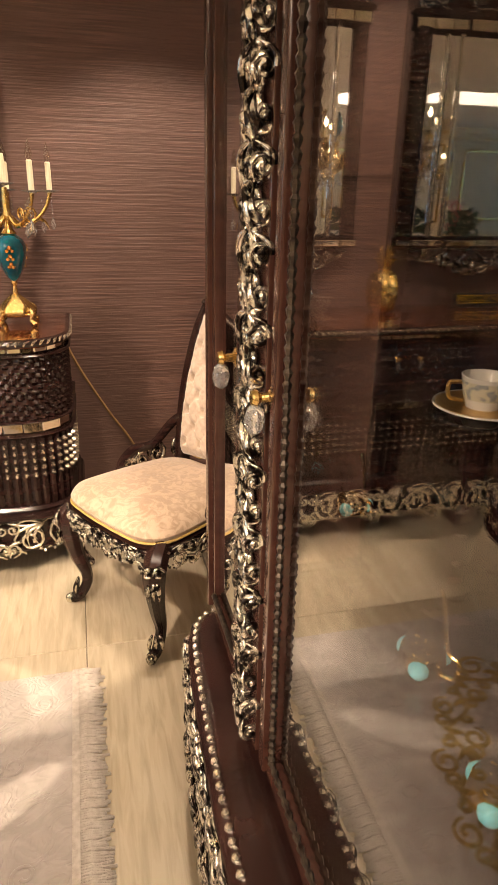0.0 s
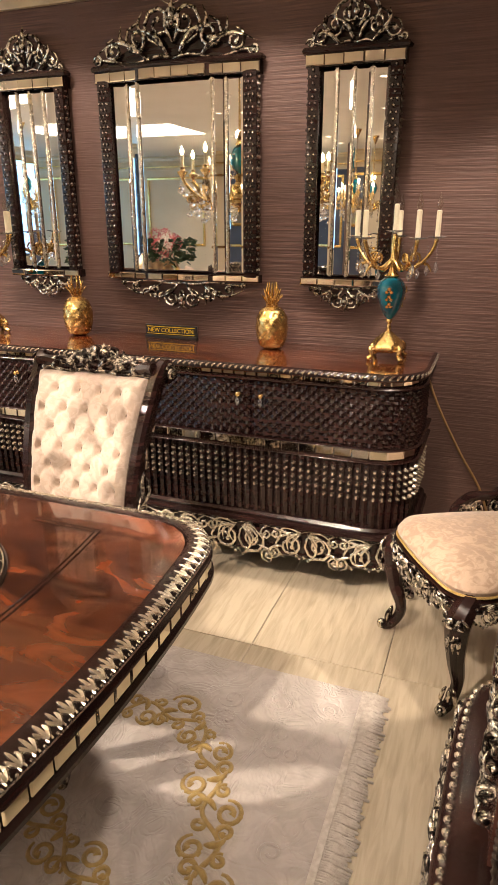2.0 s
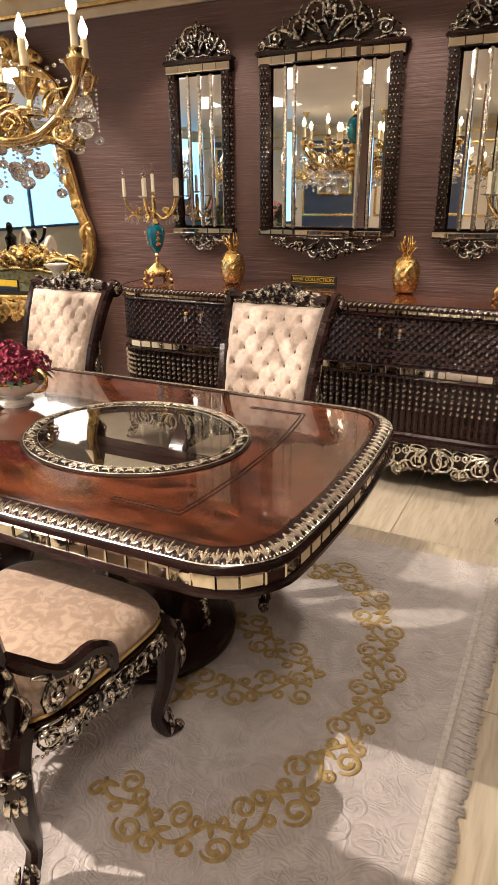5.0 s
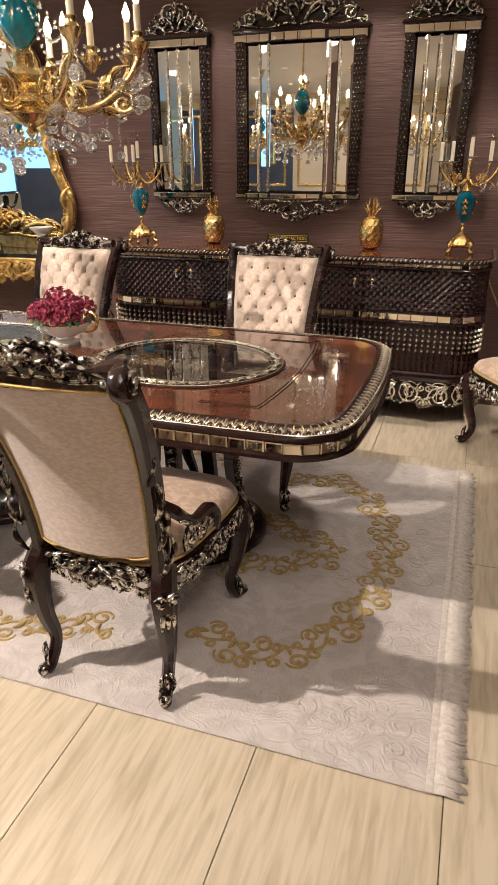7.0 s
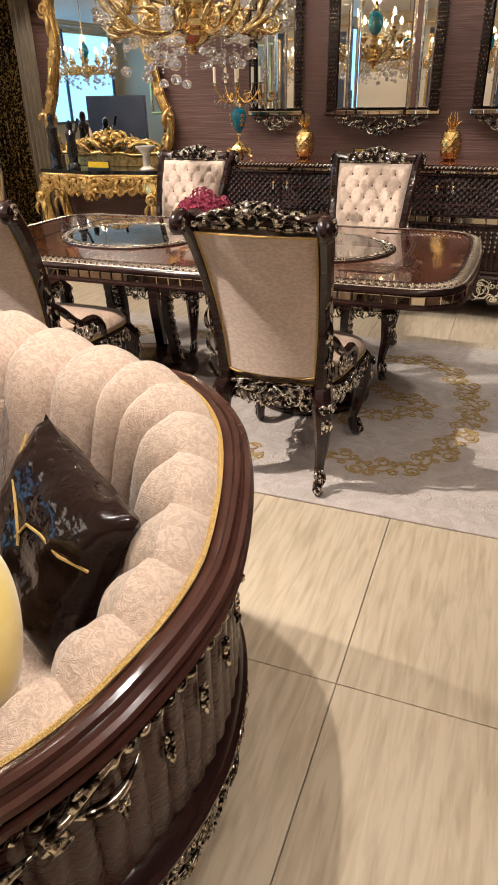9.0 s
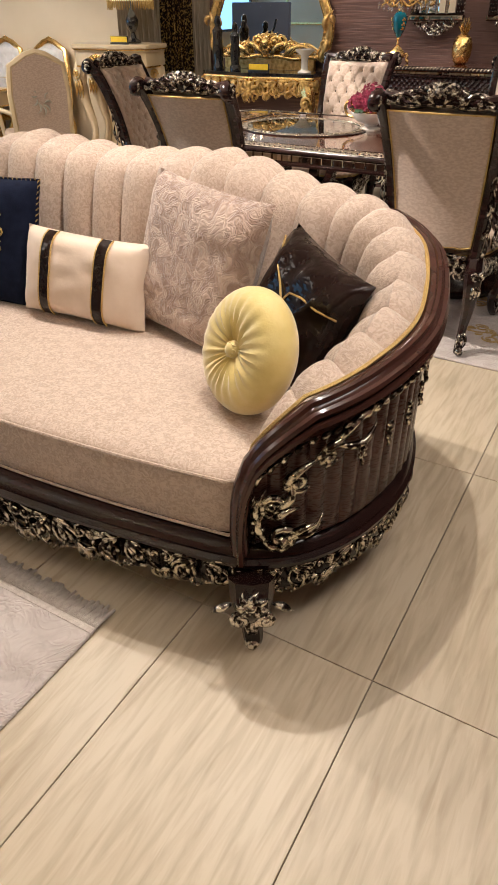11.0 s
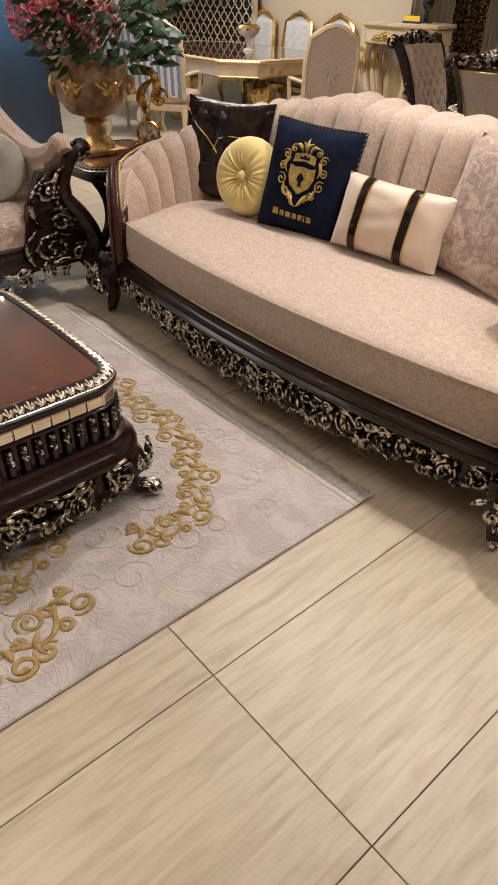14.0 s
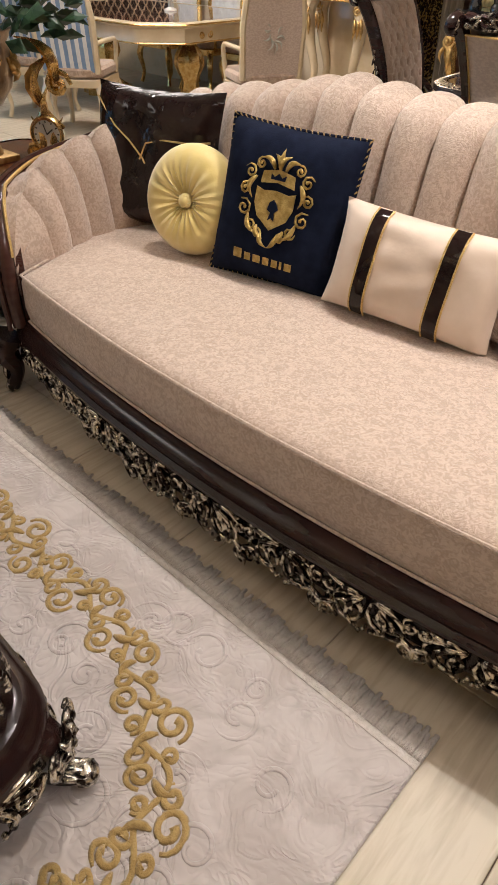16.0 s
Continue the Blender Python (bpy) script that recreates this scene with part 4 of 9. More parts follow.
def pineapple():
    t = thing("pineapple_ornament", "golden pineapple ornament standing on the sideboard", "ornament", "pineapple ornaments")
    bm = bmesh.new()
    prof = [(0.028, 0.0), (0.046, 0.01), (0.058, 0.045), (0.062, 0.085), (0.058, 0.125), (0.046, 0.155), (0.026, 0.170), (0.001, 0.172)]
    zs = np.linspace(0, 1, 40)
    pr = [(float(np.interp(k, np.linspace(0, 1, len(prof)), [p[0] for p in prof])), float(np.interp(k, np.linspace(0, 1, len(prof)), [p[1] for p in prof]))) for k in zs]
    lathe(bm, pr, 48, wob=lambda a, z: 1 + 0.07 * abs(math.sin(a * 5 + z * 75) * math.sin(a * 5 - z * 75)) ** 0.6)
    part("fruit", bm, GOLD, t)
    for ring_, (n, h, sp) in enumerate(((8, 0.05, 0.045), (7, 0.075, 0.035), (5, 0.10, 0.018))):
        for i in range(n):
            a = 2 * math.pi * (i + 0.5 * ring_) / n
            c, s = math.cos(a), math.sin(a)
            bm = bmesh.new()
            pts = smooth_pts([(c * 0.016, s * 0.016, 0.165), (c * 0.022, s * 0.022, 0.165 + h * 0.5), (c * sp, s * sp, 0.165 + h)], 4)
            tube(bm, pts, lerp_list([0.010, 0.011, 0.002], len(pts)), 5, 0.5)
            part("leaf", bm, GOLD, t)
    return t


first = stretch(pineapple(), 1.14, 1.14, 1.11)
first.matrix_world = pose(-0.78, 2.74, 0.996)
copy_thing(first, pose(-1.81, 2.74, 0.996, 0, 0, 30))


def writing(words, width, material, parent, m):
    cu = bpy.data.curves.new("lettering", "FONT")
    cu.body, cu.align_x, cu.align_y, cu.size, cu.extrude = words, "CENTER", "CENTER", 0.04, 0.0006
    ob = new("lettering", cu)
    bpy.context.view_layer.update()
    k = width / max(ob.dimensions.x, 1e-4)
    me = bpy.data.meshes.new_from_object(ob)
    bpy.data.objects.remove(ob)
    out = new("lettering", me)
    me.materials.clear()
    me.materials.append(material)
    out.parent = parent
    out.matrix_basis = m @ Matrix.Scale(k, 4)
    return out


def table_sign(m, width=0.28, text=True):
    t = thing("table_sign", "black display sign with yellow new collection lettering", "sign", "display signs")
    bm = bmesh.new()
    box(bm, -width / 2, width / 2, -0.012, 0.012, 0, 0.014, 0.002)
    box(bm, -width / 2, width / 2, -0.004, 0.006, 0.012, 0.066, 0.002)
    part("stand", bm, BLACK, t)
    bm = bmesh.new()
    box(bm, -width / 2 + 0.006, width / 2 - 0.006, -0.007, -0.0045, 0.018, 0.061)
    panel = part("panel", bm, YELLOW_SIGN if not text else BLACK, t)
    if text:
        writing("NEW COLLECTION", width - 0.035, YELLOW_SIGN, panel, Matrix.Translation((0, -0.0085, 0.039)) @ Matrix.Rotation(radians(90), 4, "X"))
        bm = bmesh.new()
        for z in (0.022, 0.0565):
            box(bm, -width / 2 + 0.010, width / 2 - 0.010, -0.0085, -0.0072, z - 0.0015, z + 0.0015)
        part("rule", bm, YELLOW_SIGN, panel)
    t.matrix_world = m


table_sign(pose(-1.32, 2.80, 0.996))


# ---------------------------------------------------------------- dining table
TCX, TCY = -1.69, 0.845


def build_table():
    t = thing("dining_table", "long polished mahogany dining table with silver border and oval glass insets", "dining table")
    path = Path(rrect(1.225, 0.585, 0.17, (0.045, 0.008), per=24), True)
    inner = Path(rrect(1.165, 0.525, 0.13, (0.045, 0.008), per=24), True)
    # the top: two halves, each with an oval opening
    n = 96
    for s in (-1, 1):
        cx, a, b = s * 0.50, 0.385, 0.325
        bm = bmesh.new()
        ring_in, ring_out = [], []
        op = [inner.at(inner.length * k / 1200)[:2] for k in range(1200)]
        angs = np.array([math.atan2(y, x - cx) for x, y in op])
        for i in range(n):
            an = 2 * math.pi * i / n - math.pi
            ring_in.append((cx + a * math.cos(an), b * math.sin(an)))
            dx, dy = math.cos(an), math.sin(an) * b / a
            real = math.atan2(dy, dx)
            k = int(np.argmin(np.abs((angs - real + math.pi) % (2 * math.pi) - math.pi)))
            x, y = op[k]
            if x * s < 0:
                q = -cx / dx if abs(dx) > 1e-6 else 0
                x, y = 0.0, dy * q
                if abs(y) > 0.53:
                    y = math.copysign(0.533, y)
            ring_out.append((x, y))
        rings = [[(x, y, 0.742) for x, y in ring_in], [(x, y, 0.776) for x, y in ring_in], [(x, y, 0.776) for x, y in ring_out], [(x, y, 0.742) for x, y in ring_out]]
        loft(bm, rings, caps=False, close_path=True)
        part("tabletop", bm, BURL, t, "glossy reddish burl veneer")
        oval = Path([(cx + a * math.cos(2 * math.pi * i / 72), b * math.sin(2 * math.pi * i / 72)) for i in range(72)], True)
        bm = bmesh.new()
        band(bm, oval, [(-0.055, 0.776), (-0.050, 0.781), (0.0, 0.783), (0.006, 0.779), (0.006, 0.770), (-0.055, 0.770)], closed_prof=True)
        rim = part("oval_rim", bm, WOOD, t)
        bm = bmesh.new()
        m = 58
        for i in range(m):
            g = oval.place(oval.length * i / m, 0.783)
            f = lambda u, v, w=0.0: g(u, w, v)
            sd = 1 if i % 2 else -1
            scroll(bm, f, 0.008, -0.026 + sd * 0.006, 0.015, sd * 1.5, -sd, 1.2, 0.0036, 0.001, n=9, seg=4)
            leaf(bm, f, -0.004, -0.026 - sd * 0.006, 0.030, -0.026 - sd * 0.018, 0.3 * sd, 0.0045, 0, n=5, seg=4)
            leaf(bm, f, 0.0, -0.026, 0.034, -0.026 + sd * 0.018, -0.3 * sd, 0.0045, 0, n=5, seg=4)
        for o in (-0.048, -0.004):
            tube(bm, [oval.place(oval.length * i / 72, 0.783)(0, 0, o) for i in range(73)], 0.0026, 4)
        part("silver_leaf_ring", bm, SILVER_BRIGHT, rim, "silver leaf ring round the glass")
        bm = bmesh.new()
        plate(bm, oval, 0.778, 0.786, -0.052)
        g = part("glass_inset", bm, DARK_GLASS, t, "oval glass inset")
        # inlay lines
        bm = bmesh.new()
        for off in (0.0, 0.014):
            pts = [(s * (0.93 - off), -0.42 + off, 0.7765)] + [(s * (0.93 - off + 0.035 * (1 - (y / 0.42) ** 2)), y, 0.7765) for y in np.linspace(-0.41 + off, 0.41 - off, 14)] + [(s * (0.93 - off), 0.42 - off, 0.7765)]
            tube(bm, pts, 0.0028, 4, 0.5)
            for sy in (-1, 1):
                tube(bm, [(s * (0.93 - off), sy * (0.42 - off), 0.7765), (s * 0.72, sy * (0.42 - off), 0.7765)], 0.0028, 4, 0.5)
        part("inlay_line", bm, WOOD, t)
    bm = bmesh.new()
    band(bm, path, [(-0.064, 0.742), (-0.064, 0.778), (-0.046, 0.780), (-0.012, 0.770), (0.0, 0.756), (0.002, 0.744), (-0.010, 0.738), (-0.010, 0.700), (0.004, 0.694), (0.004, 0.684), (-0.02, 0.678), (-0.064, 0.678)], closed_prof=True)
    edge = part("table_edge", bm, WOOD, t)
    bm = bmesh.new()
    leaf_border(bm, path, 0.764, -0.046, -0.002, 0.031, 0.015)
    part("leaf_border", bm, SILVER_BRIGHT, edge, "silver leaf border")
    mirror_tiles(edge, path, 0.701, 0.737, -0.009, 0.058)
    bm = bmesh.new()
    box(bm, -1.1, 1.1, -0.03, 0.03, 0.70, 0.735, 0.004)
    part("underframe", bm, WOOD, t)
    for s in (-1, 1):
        px = s * 0.50
        bm = bmesh.new()
        lathe(bm, [(0.30, 0.0), (0.315, 0.012), (0.315, 0.035), (0.295, 0.048), (0.27, 0.055), (0.25, 0.075), (0.10, 0.085), (0.02, 0.085)], 48, (px, 0, 0.012))
        base = part("pedestal_base", bm, WOOD, t)
        for k in range(4):
            a = k * math.pi / 2
            c, sn = math.cos(a), math.sin(a)
            bm = bmesh.new()
            prof = smooth_pts([(0.22, 0, 0.09), (0.20, 0, 0.20), (0.175, 0, 0.36), (0.185, 0, 0.52), (0.25, 0, 0.64), (0.31, 0, 0.70)], 4)
            rings = []
            for i, p in enumerate(prof):
                tq = (prof[min(i + 1, len(prof) - 1)] - prof[max(i - 1, 0)]).normalized()
                nr = Vector((tq.z, 0, -tq.x))
                ring = []
                for du, dn in ((-0.028, -0.02), (0.028, -0.02), (0.028, 0.02), (-0.028, 0.02)):
                    q = p + nr * dn
                    ring.append((px + q.x * c - du * sn, q.x * sn + du * c, q.z))
                rings.append(ring)
            loft(bm, rings)
            col = part("pedestal_leg", bm, WOOD, t)
            bm = bmesh.new()
            for i in range(1, len(prof) - 1):
                p = prof[i]
                tq = (prof[i + 1] - prof[i - 1]).normalized()
                nr = Vector((tq.z, 0, -tq.x))
                q = p + nr * 0.024
                f = plane_map((px + q.x * c, q.x * sn, q.z), (-sn, c, 0), (tq.x * c, tq.x * sn, tq.z), (nr.x * c, nr.x * sn, nr.z))
                rosette(bm, f, 0, 0, 0.020, 0.006, 5)
            part("carved_strip", bm, SILVER, col, "silver carved strip")
    t.matrix_world = pose(TCX, TCY, 0)


build_table()


# ---------------------------------------------------------------- dining chairs
def dining_chair(name_label):
    t = thing("dining_chair", name_label, "chair", "dining chairs")

    def back(u, v, w=0.0, half0=0.185, half1=0.225):
        """u -1..1 across, v 0..1 upwards, w to the front."""
        h = half0 + (half1 - half0) * v
        z = 0.50 + 0.54 * v
        y = -0.215 - 0.04 * v - 0.13 * v * v
        bow = 0.025 * (1 - u * u)
        n = Vector((0, 1, 0.30 + 0.2 * v)).normalized()
        return Vector((u * h, y - bow, z)) + n * w
    # front padding with buttons
    bm = bmesh.new()
    pad_map = lambda u, v, w: back(2 * u - 1, v, w + 0.012)
    tuft(bm, pad_map, 5, 9, 0.042, 7)
    pad = part("backrest_padding", bm, CREAM, t, "buttoned cream velvet padding")
    tuft_buttons(pad, pad_map, 5, 9, 0.042, BUTTON)
    bm = bmesh.new()
    rows = [[back(u, v, -0.022 - 0.012 * (1 - u * u)) for u in np.linspace(-1, 1, 13)] for v in np.linspace(0, 1, 15)]
    front = [[back(u, v, 0.014) for u in np.linspace(-1, 1, 13)] for v in np.linspace(0, 1, 15)]
    loft(bm, rows, close_ring=False, caps=False)
    part("back_cloth", bm, BACKCLOTH, t, "taupe jacquard cloth on the back")
    bm = bmesh.new()
    edge = [(-1, v) for v in np.linspace(1, 0, 10)] + [(u, 0.0 - 0.02 * math.sin(6 * u) ** 2) for u in np.linspace(-0.9, 0.9, 12)] + [(1, v) for v in np.linspace(0, 1, 10)] + [(u, 1.0) for u in np.linspace(0.9, -0.9, 10)]
    tube(bm, [back(u * 0.985, v, -0.026) for u, v in edge] + [back(-0.985, 1, -0.026)], 0.004, 5)
    part("gold_piping", bm, PIPING, t, "gold cord piping")
    for s in (-1, 1):
        bm = bmesh.new()
        pts = smooth_pts([(s * 0.205, -0.215, 0.43), (s * 0.210, -0.225, 0.55), (s * 0.222, -0.262, 0.75), (s * 0.240, -0.335, 0.94), (s * 0.252, -0.405, 1.05), (s * 0.262, -0.445, 1.075), (s * 0.268, -0.450, 1.050), (s * 0.268, -0.425, 1.045)], 4)
        rings = []
        for i, p in enumerate(pts):
            tq = (pts[min(i + 1, len(pts) - 1)] - pts[max(i - 1, 0)]).normalized()
            side = Vector((1, 0, 0))
            nr = tq.cross(side).normalized()
            k = 1.0 if i < 20 else 0.75
            dep = 0.032 * k
            wid = 0.023
            rings.append([p + side * (wid * cx) + nr * (dep * cy) for cx, cy in ((-1, -0.6), (-0.5, -1), (0.5, -1), (1, -0.6), (1, 0), (1, 0.6), (0.5, 1), (-0.5, 1), (-1, 0.6), (-1, 0))])
        loft(bm, rings)
        st = part("back_stile", bm, WOOD, t)
        bm = bmesh.new()
        fs = plane_map((s * 0.236, -0.225, 0.52), (0, -0.25, 1), (0, 1, 0.2), (s, 0, 0))
        for k in range(4):
            leaf(bm, fs, 0.10 * k - 0.06, -0.015 - 0.012 * k * 0.3, 0.10 * k + 0.06, 0.008 - 0.02 * k * 0.5, 0.25, 0.010)
        fr = plane_map((s * 0.222, -0.262, 0.52), (0, -0.10, 1), (s, 0, 0), (0, -1, -0.1))
        for k in range(3):
            leaf(bm, fr, 0.09 * k - 0.07, 0.006, 0.09 * k + 0.05, 0.016, 0.2, 0.009)
        scroll(bm, plane_map((s * 0.285, -0.425, 1.062), (0, 1, 0), (0, 0, 1), (s, 0, 0)), 0, 0, 0.030, 0.5, 1, 1.4, 0.009)
        scroll(bm, plane_map((s * 0.262, -0.452, 1.062), (s, 0, 0), (0, 0, 1), (0, -1, 0)), 0, 0, 0.030, 0.5, 1, 1.4, 0.009)
        part("stile_carving", bm, DARKSILVER, st, "silver acanthus carving")
    # crest rail
    bm = bmesh.new()
    pts = [back(u, 1.0, 0) + Vector((0, 0, 0.018 + 0.022 * math.cos(u * 3.0) ** 2)) for u in np.linspace(-1.08, 1.08, 25)]
    tube(bm, pts, [0.020 + 0.010 * math.exp(-(u * 3) ** 2) for u in np.linspace(-1.08, 1.08, 25)], 8)
    rail = part("crest_rail", bm, WOOD, t)
    for side_, wv in ((1, 0.018), (-1, 0.024)):
        f0 = back(0, 1.0, 0)
        bm = bmesh.new()
        crest(bm, plane_map(f0 + Vector((0, side_ * wv + 0.012, 0.008)), (1, 0, 0), (0, -0.30, 0.95), (0, side_, 0.2)), 0.225, 0.088, 0.0085)
        part("crest_carving", bm, DARKSILVER, rail, "silver scroll crest")
    # seat
    seat_pts = rrect(0.25, 0.245, 0.09, (0.015, 0.02), per=8)
    seat_pts = [(x * (0.90 + 0.22 * (y + 0.245) / 0.49), y + 0.045) for x, y in seat_pts]
    sp = Path(seat_pts, True)
    bm = bmesh.new()
    rings = []
    for k, (o, z) in enumerate(((-0.012, 0.435), (0.0, 0.445), (0.006, 0.465), (-0.006, 0.488), (-0.04, 0.506), (-0.10, 0.516), (-0.16, 0.520))):
        k = 1 + o / 0.25
        rings.append([(x * k, 0.045 + (y - 0.045) * k, z) for x, y, nx, ny in (sp.at(sp.length * i / 60) for i in range(60))])
    rings.append([(x * 0.04, 0.045 + (y - 0.045) * 0.04, 0.522) for x, y, nx, ny in (sp.at(sp.length * i / 60) for i in range(60))])
    loft(bm, rings)
    part("seat", bm, SEATCLOTH, t, "rose gold damask seat")
    bm = bmesh.new()
    tube(bm, [Vector((x + nx * 0.006, y + ny * 0.006, 0.447)) for x, y, nx, ny in (sp.at(sp.length * i / 60) for i in range(61))], 0.005, 5)
    part("seat_piping", bm, PIPING, t)
    bm = bmesh.new()
    band(bm, sp, [(-0.03, 0.385), (0.004, 0.385), (0.012, 0.40), (0.006, 0.42), (0.014, 0.432), (-0.03, 0.438)], closed_prof=True)
    rail2 = part("seat_rail", bm, WOOD, t)
    bm = bmesh.new()
    carved_run(bm, sp.place(0.0, 0.425, 0.010), sp.length, 0.085, 22, 0.0075, 5)
    part("rail_carving", bm, SILVER, rail2, "pierced silver apron carving")
    bm = bmesh.new()
    f = plane_map((0, -0.245, 0.455), (1, 0, 0), (0, 0, -1), (0, -1, 0))
    crest(bm, f, 0.17, 0.085, 0.009)
    part("rear_carving", bm, DARKSILVER, rail2)
    for sx in (-1, 1):
        for front_ in (0, 1):
            bm = bmesh.new()
            if front_:
                p = [(sx * 0.245, 0.235, 0.43), (sx * 0.270, 0.285, 0.36), (sx * 0.262, 0.275, 0.22), (sx * 0.240, 0.245, 0.10), (sx * 0.250, 0.275, 0.03), (sx * 0.262, 0.305, 0.022)]
            else:
                p = [(sx * 0.205, -0.20, 0.45), (sx * 0.222, -0.245, 0.37), (sx * 0.222, -0.235, 0.22), (sx * 0.210, -0.215, 0.11), (sx * 0.214, -0.25, 0.035), (sx * 0.220, -0.275, 0.022)]
            pts = smooth_pts(p, 4)
            tube(bm, pts, lerp_list([0.040, 0.044, 0.030, 0.021, 0.021, 0.022], len(pts)), 8)
            leg = part("leg", bm, WOOD, t)
            bm = bmesh.new()
            o = Vector(p[1])
            out = Vector((sx, 1 if front_ else -1, 0)).normalized()
            across = Vector((-out.y, out.x, 0))
            f = plane_map(o + out * 0.036, across, (0, 0, 1), out)
            scroll(bm, f, 0.018, 0.01, 0.022, 0, 1, 1.3, 0.008)
            scroll(bm, f, -0.018, 0.01, 0.022, math.pi, -1, 1.3, 0.008)
            for d in (-0.5, 0, 0.5):
                leaf(bm, f, d * 0.02, -0.02, d * 0.035, -0.10, 0.1 * d, 0.009, -0.006)
            f2 = plane_map(Vector(p[4]) + out * 0.012, across, (0, 0, 1), out)
            for d in (-1, 0, 1):
                leaf(bm, f2, d * 0.012, 0.07, d * 0.018, -0.01, 0.1 * d, 0.008, -0.004)
            ball(bm, Vector(p[5]) + out * 0.008, 0.021, 8)
            part("leg_carving", bm, SILVER, leg, "silver carved knee and toe")
        # low carved wing between seat and stile
        bm = bmesh.new()
        pts = smooth_pts([(sx * 0.215, -0.225, 0.66), (sx * 0.245, -0.19, 0.62), (sx * 0.262, -0.11, 0.55), (sx * 0.272, -0.02, 0.545), (sx * 0.275, 0.04, 0.50), (sx * 0.265, 0.05, 0.44)], 4)
        tube(bm, pts, lerp_list([0.014, 0.02, 0.017, 0.02, 0.018, 0.02], len(pts)), 7)
        wing = part("side_wing", bm, WOOD, t)
        bm = bmesh.new()
        f = plane_map((sx * 0.262, 0, 0.44), (0, 1, 0), (0, 0, 1), (sx, 0, 0))
        scroll(bm, f, -0.13, 0.065, 0.045, 1.2, 1, 1.6, 0.010)
        scroll(bm, f, -0.045, 0.05, 0.038, 1.2, -1, 1.6, 0.010)
        scroll(bm, f, 0.02, 0.05, 0.030, 1.2, 1, 1.4, 0.009)
        for k in range(4):
            leaf(bm, f, -0.19 + 0.055 * k, 0.15 - 0.03 * k, -0.15 + 0.06 * k, 0.05, 0.3, 0.009)
        part("wing_carving", bm, SILVER, wing, "silver scroll wing")
    return t


chair = stretch(dining_chair("dark carved dining chair with buttoned cream back and silver leaf"), 0.935, 1.0, 1.0)
chair.matrix_world = pose(-1.085, 0.155, 0.012)
copy_thing(chair, pose(-2.265, 0.155, 0.012))
copy_thing(chair, pose(-1.10, 1.415, 0.012, 0, 0, 180))
copy_thing(chair, pose(-2.25, 1.415, 0.012, 0, 0, 180))
copy_thing(chair, pose(-3.12, 0.80, 0.012, 0, 0, -88))
aside = copy_thing(chair, pose(0.27, 2.17, 0.0, 0, 0, 122))
aside["label"] = "dark carved dining chair standing apart beside the sideboard"


# ---------------------------------------------------------------- rugs
def vine(bm, path, z, pitch, size, rad, seed):
    """A gold tendril: a waving stem with curls to both sides."""
    rnd = random.Random(seed)
    L = path.length
    n = max(2, round(L / pitch))
    f = path.place(0, z)
    stem = []
    k = n * 8
    for i in range(k + 1):
        s = L * i / k
        stem.append(f(s, 0, size * 0.22 * math.sin(math.pi * s / (L / n))))
    tube(bm, stem, rad, 5, 0.45)
    g = lambda u, v, w=0.0: f(u, 0.0, v) + Vector((0, 0, w * 0.2))
    for i in range(n):
        u = (i + 0.5) * L / n
        sd = 1 if i % 2 else -1
        sz = size * rnd.uniform(0.85, 1.15)
        for cu, cv, r, st, way, tr in ((u - pitch * 0.10, sd * sz * 0.38, sz * 0.34, 0.0, sd, 1.35), (u + pitch * 0.34, -sd * sz * 0.36, sz * 0.24, math.pi, -sd, 1.25), (u - pitch * 0.40, -sd * sz * 0.28, sz * 0.18, 0.5, sd, 1.2)):
            pts = []
            for q in range(23):
                t = q / 22
                a = st + way * 2 * math.pi * tr * t
                pts.append(g(cu + r * (1 - 0.72 * t) * math.cos(a), cv + r * (1 - 0.72 * t) * math.sin(a)))
            tube(bm, pts, lerp_list([rad * 0.6, rad * 1.1, rad, rad, rad * 1.5], 23), 5, 0.45)
        for a in (0.9,):
            leaf(bm, g, u, sd * sz * 0.1, u + sz * 0.45 * math.cos(a), -sd * sz * 0.55 * math.sin(a), 0.25, rad * 1.2, 0, 7, 5)


